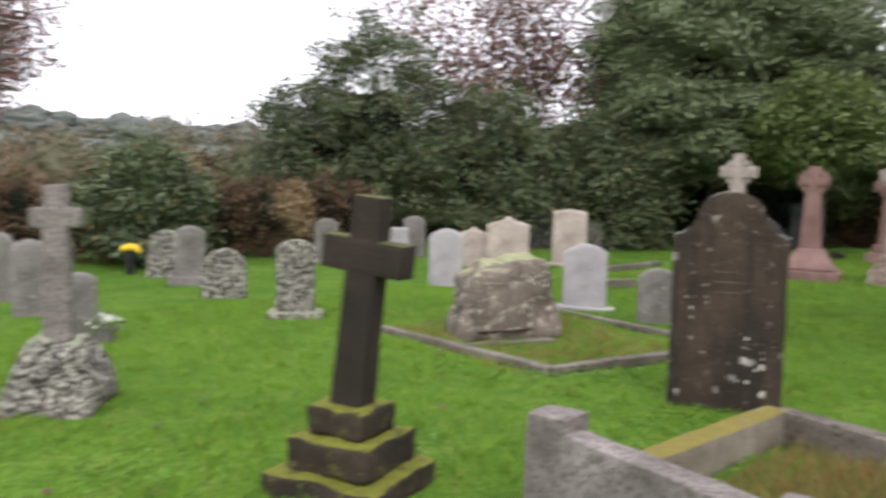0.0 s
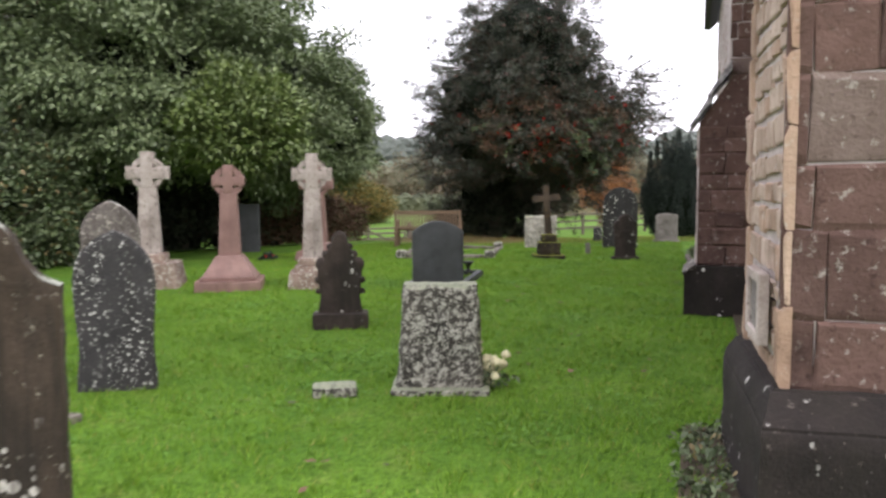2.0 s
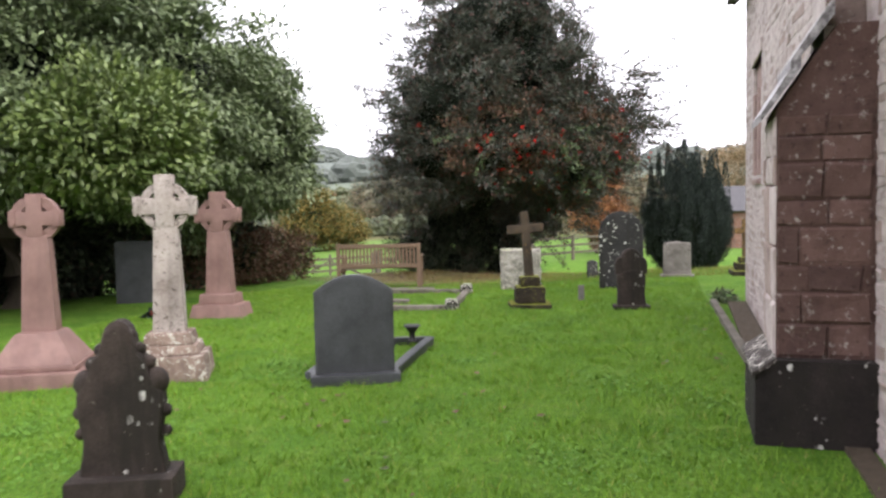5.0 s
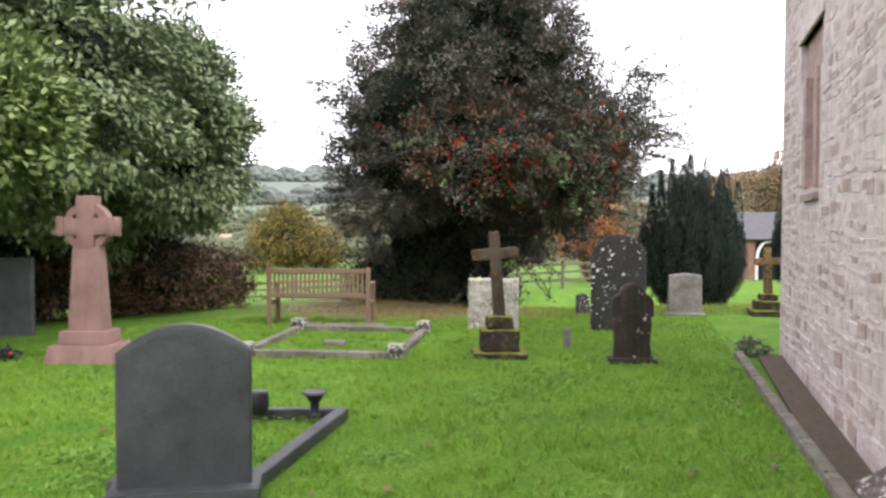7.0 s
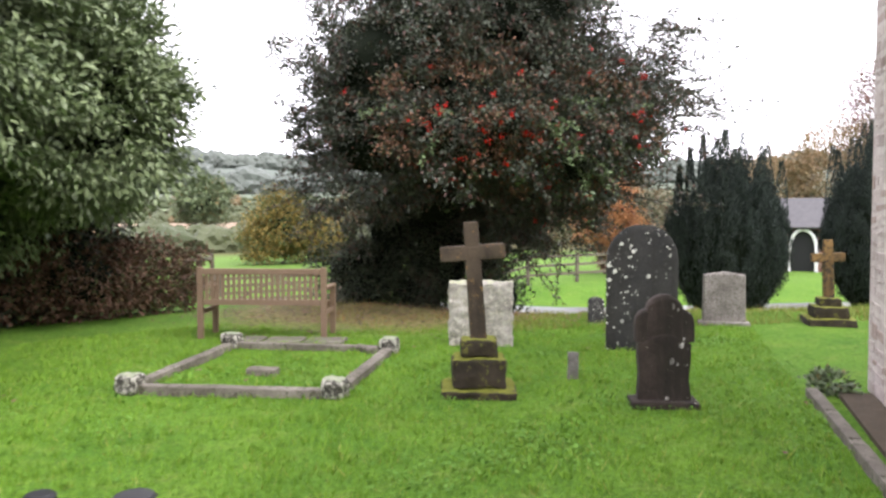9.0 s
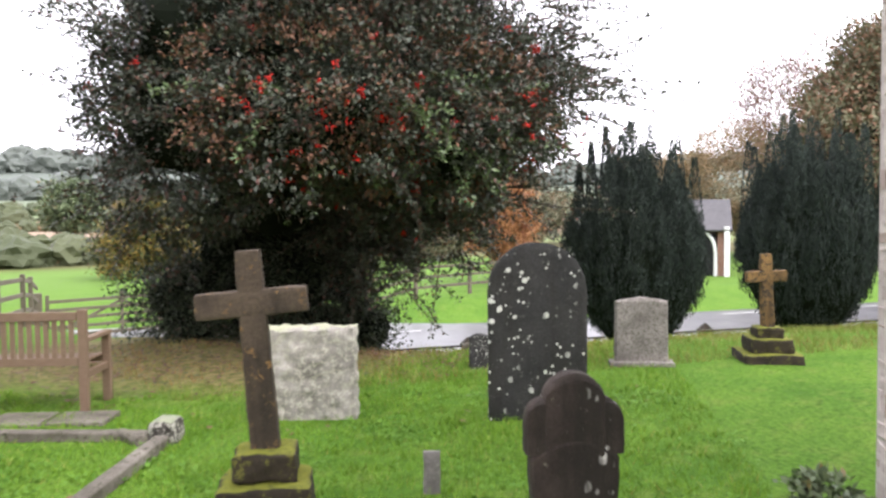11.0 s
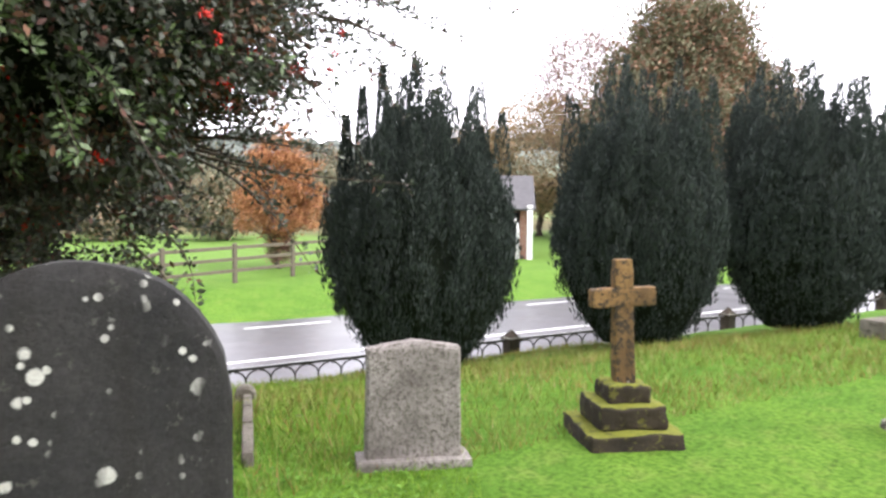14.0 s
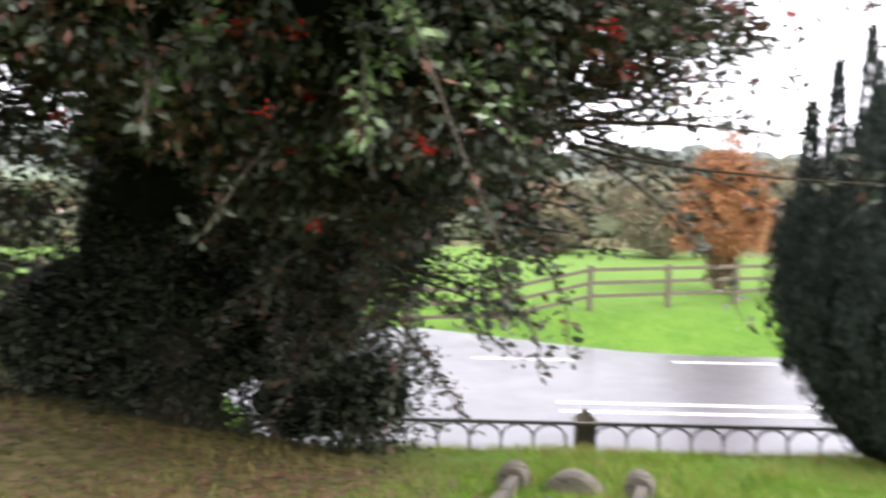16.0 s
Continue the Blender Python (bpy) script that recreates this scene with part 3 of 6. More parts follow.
def headstone(x, y, rz, w, h, d, kind, mat, label, rx=0, ry=0, base=None, round_=0.015, amp=0.005, waist=0.0, top_w=1.0, freq=6.0):
    t = stone_thing("headstone", x, y, rz, label, rx=rx, ry=ry)
    z = 0.0
    if base:
        bw, bh, bd = base
        smooth(part("base", worn_block(bw, bd, bh + 0.05, 6, 0.015, 0.006, 6, x), MAT[mat], t))
        z = bh + 0.04
    ob = smooth(part("slab", slab(w, h - z + 0.05, d, kind, round_, amp, freq, x * 3 + y, waist=waist, top_w=top_w), MAT[mat], t), 35)
    ob.location = (0, 0, z)
    return t


def lettering(t, w, z0, z1, d, rows, mat, seed=1):
    """Worn lines of writing, too faint to read, as shallow bars on the face of a slab."""
    rng = random.Random(seed)
    for i in range(rows):
        bm = bmesh.new()
        z = z1 - (z1 - z0) * i / max(1, rows - 1)
        box(bm, w * rng.uniform(0.4, 0.95), 0.012, 0.009, (rng.uniform(-0.02, 0.02), -d / 2 + 0.0045, z), 0.003)
        part("inscription_line", bm, MAT[mat], next(c for c in t.children if c.name.startswith("slab")))


def ring(bm, r0, r1, d, z, n=40):
    """A flat ring in the x-z plane with its middle at height z."""
    vs = []
    for i in range(n):
        a = 2 * math.pi * i / n
        vs.append([bm.verts.new((math.cos(a) * r, y, z + math.sin(a) * r)) for r, y in ((r0, -d / 2), (r1, -d / 2), (r1, d / 2), (r0, d / 2))])
    for i in range(n):
        a, b = vs[i], vs[(i + 1) % n]
        for j in range(4):
            bm.faces.new((a[j], a[(j + 1) % 4], b[(j + 1) % 4], b[j]))


def celtic_cross(x, y, rz, h, span, shaft_w, mat, base_mat, base, label, disc=False, ry=0):
    """A ringed cross on a tapered shaft; base: list of (width, depth, height, top) blocks from below."""
    t = stone_thing("celtic_cross", x, y, rz, label, ry=ry)
    z = 0.0
    for i, (bw, bd, bh, tp) in enumerate(base):
        ob = smooth(part("base" if i == 0 else "plinth", worn_block(bw, bd, bh, 8, 0.015, 0.014 if base_mat == "celtic_base" and i == 0 else 0.003, 5, x + i, tp), MAT[base_mat], t), 35)
        ob.location = (0, 0, z)
        z += bh - 0.004
    hh = h + 0.05
    d = shaft_w * 0.62
    zc = hh - span * 0.52
    bm = worn_block(shaft_w * 1.12, d * 1.15, zc - span * 0.34 - z, 8, 0.012, 0.003, 7, x, 0.74)
    ob = smooth(part("shaft", bm, MAT[mat], t), 35)
    ob.location = (0, 0, z)
    bm = bmesh.new()
    aw = span * 0.3
    reach = 0.47 if disc else 0.5
    box(bm, aw, d * 0.9, hh - (zc - span * 0.36) - (span * 0.04 if disc else 0), (0, 0, zc - span * 0.36), 0.012)
    box(bm, span * 2 * reach, d * 0.86, aw * 0.92, (0, 0, zc - aw * 0.46), 0.012)
    for sx in (-1, 1):
        box(bm, aw * 0.42, d * 0.95, aw * 1.08, (sx * span * (reach - 0.07), 0, zc - aw * 0.53), 0.01)
    ring(bm, span * 0.275, span * (0.45 if disc else 0.4), d * 0.6, zc)
    ob = smooth(part("cross_head", bm, MAT[mat], t), 35)
    return t


def plain_cross(x, y, rz, h, span, bar, mat, step_mat, steps, label, lean=(0, 0), turn=0, arm_at=0.72, group="churchyard crosses"):
    """A plain stone cross on square steps; steps: (width, depth, height) from below."""
    t = stone_thing("stone_cross", x, y, rz, label, "cross", group)
    z = 0.0
    for i, (bw, bd, bh) in enumerate(steps):
        ob = smooth(part("step", worn_block(bw, bd, bh, 12, 0.025, 0.017, 7, x * 2 + i), MAT[step_mat], t), 35)
        ob.location = (0, 0, z)
        z += bh - 0.006
    ln = h + 0.05 - z
    bm = worn_block(bar * 1.1, bar * 0.85, ln, 8, 0.014, 0.004, 8, x, 0.86)
    arm = worn_block(span, bar * 0.8, bar * 0.98, 8, 0.012, 0.004, 8, x + 4)
    me = bpy.data.meshes.new("arm")
    bmesh.ops.translate(arm, vec=(0, 0, ln * arm_at - bar * 0.49), verts=arm.verts)
    arm.to_mesh(me)
    arm.free()
    bm.from_mesh(me)
    bpy.data.meshes.remove(me)
    ob = smooth(part("cross", bm, MAT[mat], t), 35)
    ob.matrix_basis = pose(0, 0, z - 0.01, lean[0], lean[1], turn)
    return t


def kerb_bar(t, a, b, w, h, mat, z=0.0, seed=0.0, name="kerb"):
    a, b = Vector(a), Vector(b)
    ln = (b - a).length
    bm = worn_block(ln, w, h, 8, 0.012, 0.006, 5, seed)
    ob = smooth(part(name, bm, MAT[mat], t), 35)
    ob.matrix_basis = pose((a.x + b.x) / 2, (a.y + b.y) / 2, z, 0, 0, math.degrees(math.atan2(b.y - a.y, b.x - a.x)))
    return ob


MAT["big_stone"] = stone_mat("streaked_brown_sandstone", (0.03, 0.022, 0.015), (0.085, 0.062, 0.044), (0.3, 0.28, 0.23), 0.26, (0.5, 0.48, 0.43), (0.46, 0.45, 0.4), 0.8, spots=0.54, spot_size=8.0)
# Big dark headstone near the start, and the leaning cross on steps.
big = headstone(1.95, 5.3, -18, 0.72, 1.46, 0.13, "shoulder", "big_stone", "tall brown weathered headstone with white lichen spots and shoulders", base=None, amp=0.008)
lettering(big, 0.42, 0.84, 1.04, 0.13, 4, "big_stone", 3)
plain_cross(-0.36, 3.76, -26, 1.42, 0.44, 0.165, "cross_dark", "mossy", ((0.62, 0.6, 0.16), (0.46, 0.44, 0.17), (0.31, 0.3, 0.15)), "dark leaning stone cross on three mossy steps", lean=(0, 6), arm_at=0.72)
# Cross on a rough boulder base.
rock = stone_thing("rock_cross", -2.36, 4.95, 10, "weathered stone cross on a rough lichen-covered rock base", "cross", "churchyard crosses")
bm = worn_block(0.62, 0.6, 0.5, 12, 0.12, 0.06, 4.5, 3.0, 0.62)
smooth(part("rock_base", bm, MAT["lichen"], rock), 50)
bm = worn_block(0.17, 0.14, 0.98, 8, 0.02, 0.008, 7, 2.0, 0.85)
ob = smooth(part("shaft", bm, MAT["speckle"], rock))
ob.location = (0, 0, 0.47)
bm = worn_block(0.3, 0.13, 0.13, 6, 0.02, 0.008, 7, 5.0)
ob = smooth(part("arm", bm, MAT["speckle"], rock))
ob.location = (0, 0, 1.18)

# The rows behind.
headstone(-5.0, 8.9, 5, 0.34, 0.78, 0.12, "round", "grey", "grey round-topped stone headstone")
headstone(-4.2, 8.05, 20, 0.32, 0.78, 0.14, "segment", "grey", "plain grey stone headstone")
headstone(-3.2, 7.0, 20, 0.3, 0.6, 0.14, "segment", "grey", "small plain grey headstone with flowers beside it")
headstone(-4.05, 11.4, 12, 0.46, 0.68, 0.16, "round", "lichen", "rounded grey headstone covered in lichen", ry=5)
headstone(-3.44, 10.75, 14, 0.4, 0.8, 0.16, "segment", "grey", "grey headstone on a rough base", base=(0.55, 0.12, 0.36))
headstone(-2.66, 9.65, 6, 0.52, 0.6, 0.16, "round", "lichen", "low rounded grey headstone with lichen")
headstone(-1.55, 8.45, 8, 0.4, 0.82, 0.18, "segment", "lichen", "narrow headstone crusted with pale lichen", base=(0.58, 0.06, 0.4), amp=0.014)
headstone(-2.07, 13.8, 5, 0.42, 0.78, 0.14, "segment", "grey", "grey headstone in the back row", base=(0.6, 0.08, 0.3))
headstone(-0.9, 14.75, 0, 0.42, 0.58, 0.1, "flat", "pale", "low pale square headstone")
headstone(-0.6, 15.2, 0, 0.42, 0.78, 0.12, "segment", "grey", "grey headstone with a curved top")
headstone(0.04, 11.1, -6, 0.48, 0.81, 0.1, "segment", "pale", "pale grey marble headstone with a curved top")
headstone(0.5, 13.95, -6, 0.5, 0.68, 0.12, "ogee", "pink_pale", "pale pink headstone with lichen blotches")
headstone(1.08, 13.65, -8, 0.72, 0.88, 0.14, "ogee", "pink_pale", "broad pale headstone with dark lichen blotches")
headstone(2.2, 14.1, -8, 0.6, 1.02, 0.16, "peak", "pink_pale", "tall pale headstone with lichen along its top", base=(0.8, 0.06, 0.3))
headstone(2.15, 17.7, -5, 0.66, 0.9, 0.1, "flat", "slate_dark", "square dark slate headstone below the shrubs")
headstone(3.25, 17.6, -5, 0.4, 0.64, 0.1, "segment", "grey", "small grey headstone below the shrubs")
headstone(1.67, 9.25, -14, 0.5, 0.77, 0.1, "segment", "pale", "pale grey marble headstone with a curved top", base=(0.7, 0.04, 0.24))
headstone(2.34, 8.55, -14, 0.42, 0.6, 0.1, "segment", "grey", "small grey headstone with curved top")
headstone(3.75, 10.65, -24, 0.6, 1.4, 0.14, "gothic", "grey_mottled", "tall pointed grey headstone mottled with lichen", base=(0.72, 0.1, 0.3))
headstone(3.13, 7.9, -26, 0.58, 1.22, 0.1, "gothic", "slate_dark", "dark pointed slate headstone speckled with white lichen", waist=0.08)
headstone(8.55, 19.0, -32, 0.74, 1.1, 0.1, "flat", "slate_new", "plain dark grey headstone in the shade of a tree")

# Boulder-like memorial in its kerbed plot.
plot = stone_thing("kerbed_plot", 0, 0, 0, "low stone kerb round an old grave", "grave kerb", "grave kerbs", sink=0.0)
kerb_bar(plot, (-0.65, 7.75, 0), (0.9, 6.1, 0), 0.1, 0.09, "kerb", -0.02, 1)
kerb_bar(plot, (0.9, 6.1, 0), (2.7, 7.2, 0), 0.1, 0.09, "kerb", -0.02, 2)
kerb_bar(plot, (2.7, 7.2, 0), (1.4, 9.0, 0), 0.1, 0.07, "kerb", -0.02, 3)
memorial = stone_thing("rock_memorial", 0.62, 7.62, 24, "leaning rough boulder memorial with pale yellow lichen on top", "memorial stone")
bm = worn_block(1.12, 0.62, 0.8, 18, 0.16, 0.075, 3.9, 2.0, 0.72)
for v in bm.verts:
    v.co.z -= max(0, -v.co.x) * 0.12 * v.co.z + max(0, v.co.x - 0.25) * 0.35 * v.co.z
    v.co.y += v.co.z * 0.2
    v.co.x += 0.14 * v.co.z
smooth(part("boulder", bm, MAT["boulder"], memorial), 60)
bm = worn_block(0.62, 0.03, 0.44, 6, 0.01, 0.004, 8, 4.0)
ob = smooth(part("inscribed_panel", bm, MAT["boulder"], memorial, "smooth inscribed panel"))
ob.matrix_basis = pose(-0.12, -0.3, 0.16, -13, 0, 0)
kerb_bar(memorial, (-0.62, -0.36, 0), (0.35, -0.38, 0), 0.12, 0.08, "kerb", 0.0, 4, "ledge")
plot2 = stone_thing("kerbed_plot", 0, 0, 0, "worn stone kerb sunk in the grass", "grave kerb", "grave kerbs", sink=0.0)
kerb_bar(plot2, (2.55, 13.1, 0), (3.9, 14.5, 0), 0.12, 0.12, "kerb", -0.02, 5)
kerb_bar(plot2, (2.1, 11.2, 0), (2.75, 11.5, 0), 0.14, 0.14, "kerb", -0.02, 6)

# Walled plot in the foreground at the start.
tomb = stone_thing("walled_grave", 0, 0, 0, "raised granite grave surround overgrown with dry weeds", "grave kerb", "grave kerbs", sink=0.0)
A, Bc, C, D = (0.56, 3.3, 0), (2.06, 4.66, 0), (2.66, 3.8, 0), (1.2, 2.36, 0)
kerb_bar(tomb, A, D, 0.14, 0.5, "speckle", -0.02, 1)
kerb_bar(tomb, A, Bc, 0.15, 0.2, "kerb_moss", 0.0, 2)
kerb_bar(tomb, Bc, C, 0.14, 0.2, "kerb", 0.0, 3)
kerb_bar(tomb, C, D, 0.14, 0.2, "kerb", 0.0, 4)
for p, hgt in ((A, 0.56), (C, 0.26), (D, 0.56)):
    ob = smooth(part("corner_post", worn_block(0.2, 0.2, hgt, 6, 0.02, 0.005, 6, p[0]), MAT["speckle"], tomb))
    ob.matrix_basis = pose(p[0], p[1], -0.02, 0, 0, -40)

# Three ringed crosses, and the pink one farther on.
celtic_cross(5.1, 14.05, -27, 2.05, 0.62, 0.3, "celtic_pale", "celtic_base", ((0.95, 0.85, 0.42, 0.86), (0.5, 0.45, 0.14, 0.95)), "pale weathered ringed cross on a rough-hewn base")
celtic_cross(6.0, 13.1, -27, 1.86, 0.5, 0.29, "pink_granite", "pink_granite", ((0.95, 0.9, 0.2, 1.0), (0.8, 0.76, 0.06, 1.0), (0.76, 0.72, 0.3, 0.5)), "polished pink granite ringed cross on a sloped base", disc=True)
celtic_cross(7.06, 12.48, -27, 2.02, 0.6, 0.28, "celtic_pale", "celtic_base", ((0.78, 0.7, 0.3, 0.9), (0.6, 0.5, 0.1, 0.9), (0.48, 0.42, 0.12, 0.9)), "pale stone ringed cross on a stepped base")
celtic_cross(9.0, 16.2, -40, 1.9, 0.68, 0.36, "pink_granite", "pink_granite", ((0.84, 0.6, 0.26, 0.86), (0.56, 0.42, 0.16, 0.96)), "pink granite ringed cross carved with knots on its ring")

# Middle of the yard.
t = headstone(5.75, 9.2, -30, 0.47, 1.04, 0.14, "crocket", "fancy_dark", "carved dark-stained headstone with scrolled shoulders", base=(0.6, 0.16, 0.34), waist=0.1)
for sx in (-1, 1):
    bm = bmesh.new()
    bmesh.ops.create_uvsphere(bm, u_segments=14, v_segments=10, radius=0.075, matrix=Matrix.Translation((sx * 0.19, 0, 0.73)) @ Matrix.Diagonal((1, 0.95, 1.1, 1)))
    smooth(part("scroll", bm, MAT["fancy_dark"], t))
    for cx, cz, cr in ((0.15, 0.84, 0.045), (0.105, 0.92, 0.04), (0.235, 0.56, 0.04), (0.06, 1.0, 0.035), (0.235, 0.44, 0.035)):
        bm = bmesh.new()
        bmesh.ops.create_uvsphere(bm, u_segments=10, v_segments=8, radius=cr, matrix=Matrix.Translation((sx * cx, 0, cz)) @ Matrix.Diagonal((1, 1.1, 1, 1)))
        smooth(part("crocket", bm, MAT["fancy_dark"], t))
headstone(5.16, 6.5, -38, 0.66, 0.82, 0.3, "flat", "lichen", "thick square headstone crusted with grey lichen", base=(0.74, 0.05, 0.5), amp=0.016, round_=0.04, top_w=0.84)
t = headstone(8.3, 10.97, -27, 0.74, 1.02, 0.1, "segment", "slate_new", "modern dark grey granite headstone with a curved top", base=(0.84, 0.1, 0.3), amp=0.0, round_=0.008)
splot = stone_thing("granite_kerb_set", 0, 0, 0, "polished grey granite kerbs round a modern grave", "grave kerb", "grave kerbs", sink=0.0)
kerb_bar(splot, (8.62, 10.85, 0), (9.98, 12.1, 0), 0.1, 0.12, "slate_new", -0.03, 1)
kerb_bar(splot, (7.98, 11.28, 0), (9.3, 12.62, 0), 0.1, 0.12, "slate_new", -0.03, 2)
kerb_bar(splot, (9.96, 12.08, 0), (9.28, 12.6, 0), 0.1, 0.12, "slate_new", -0.03, 3)
slab_ob = stone_thing("stone_slab", 4.4, 6.8, -28, "small flat stone block lying in the grass", "stone")
smooth(part("block", worn_block(0.33, 0.2, 0.13, 6, 0.02, 0.008, 6, 2), MAT["lichen"], slab_ob))

# Kerbed grave in front of the bench.
kp = stone_thing("kerbed_plot", 0, 0, 0, "low mossy stone kerb round a grassed grave with corner blocks", "grave kerb", "grave kerbs", sink=0.0)
K1, K2, K3, K4 = (10.55, 15.45, 0), (11.9, 14.2, 0), (13.4, 15.75, 0), (12.1, 17.1, 0)
for a, b, s in ((K1, K2, 1), (K2, K3, 2), (K3, K4, 3), (K4, K1, 4)):
    kerb_bar(kp, a, b, 0.11, 0.1, "kerb", -0.02, s)
for p in (K1, K2, K3, K4):
    ob = smooth(part("corner_block", worn_block(0.22, 0.2, 0.2, 8, 0.05, 0.02, 6, p[0]), MAT["lichen"], kp))
    ob.matrix_basis = pose(p[0], p[1], -0.02, 0, 0, 40)
pad = stone_thing("stone_tablet", 11.8, 15.5, -40, "small flat stone tablet lying in the grass", "stone")
smooth(part("tablet", worn_block(0.3, 0.16, 0.12, 5, 0.02, 0.006, 6, 1), MAT["kerb"], pad))

plain_cross(13.02, 13.67, -36, 1.5, 0.56, 0.135, "cross_ochre", "mossy", ((0.64, 0.58, 0.12), (0.46, 0.4, 0.26), (0.31, 0.27, 0.16)), "leaning lichen-stained stone cross on a mossy stepped base", lean=(0, -4), arm_at=0.74)
headstone(14.56, 15.58, -42, 0.75, 0.76, 0.2, "flat", "cream_lichen", "broad square pale headstone thick with lichen", amp=0.024, round_=0.03, freq=13.0)
headstone(15.815, 14.235, -42, 0.79, 1.43, 0.11, "round", "slate_spotted", "tall round-headed dark slate headstone with white lichen spots", ry=0)
t = headstone(13.94, 12.42, -40, 0.42, 0.6, 0.14, "segment", "fancy_dark", "dark carved headstone with a round lobed head and white lichen", base=(0.54, 0.06, 0.3), waist=0.05)
for lx, lz, lw, lh in ((0, 0.54, 0.3, 0.42), (-0.13, 0.58, 0.21, 0.26), (0.13, 0.58, 0.21, 0.26)):
    ob = smooth(part("lobe", slab(lw, lh, 0.135 - abs(lx) * 0.05, "round", 0.02, 0.006, 7, lz + lx, 16, 16), MAT["fancy_dark"], t))
    ob.location = (lx, 0, lz)
headstone(18.34, 14.92, -46, 0.57, 0.75, 0.12, "peak", "speckle", "speckled grey limestone headstone on a thin base", base=(0.68, 0.06, 0.24), top_w=0.96)
headstone(17.0, 16.05, -36, 0.22, 0.38, 0.1, "segment", "slate_dark", "small dark stub of a headstone")
plain_cross(19.5, 14.06, -48, 1.18, 0.43, 0.125, "ochre", "mossy", ((0.62, 0.6, 0.15), (0.45, 0.43, 0.16), (0.29, 0.28, 0.12)), "orange lichened stone cross on three mossy steps", lean=(0, -2), arm_at=0.7)
plain_cross(20.72, 12.25, -50, 1.27, 0.46, 0.16, "pale", "lichen", ((0.62, 0.58, 0.12), (0.44, 0.42, 0.24)), "pale grey stone cross on a lichened plinth", arm_at=0.76)
foot = stone_thing("kerbed_plot", 0, 0, 0, "grassed grave with narrow stone kerbs and three rounded end stones", "grave kerb", "grave kerbs", sink=0.0)
zf = ground_z(18.2, 17.0)
for (ax, ay), (bx, by) in (((17.3, 16.05), (18.76, 17.98)), ((17.72, 15.65), (19.28, 17.33))):
    for i in range(4):
        p, q = (ax + (bx - ax) * i / 4, ay + (by - ay) * i / 4), (ax + (bx - ax) * (i + 1) / 4, ay + (by - ay) * (i + 1) / 4)
        ga, gb = ground_z(*p), ground_z(*q)
        ob = kerb_bar(foot, (*p, 0), (*q, 0), 0.07, 0.14, "kerb", 0, i + ax)
        ob.matrix_basis = pose((p[0] + q[0]) / 2, (p[1] + q[1]) / 2, (ga + gb) / 2 - 0.05) @ pose(0, 0, 0, 0, 0, math.degrees(math.atan2(q[1] - p[1], q[0] - p[0]))) @ pose(0, 0, 0, 0, math.degrees(math.atan2(ga - gb, math.dist(p, q))), 0)
for px, py, w in ((18.78, 18.02, 0.2), (19.04, 17.7, 0.42), (19.3, 17.38, 0.18)):
    ob = smooth(part("end_stone", slab(w, 0.22 if w < 0.3 else 0.19, 0.14, "round", 0.02, 0.008, 6, px, 12, 12), MAT["kerb"], foot))
    ob.matrix_basis = pose(px, py, ground_z(px, py) - 0.05, 0, 0, -48)


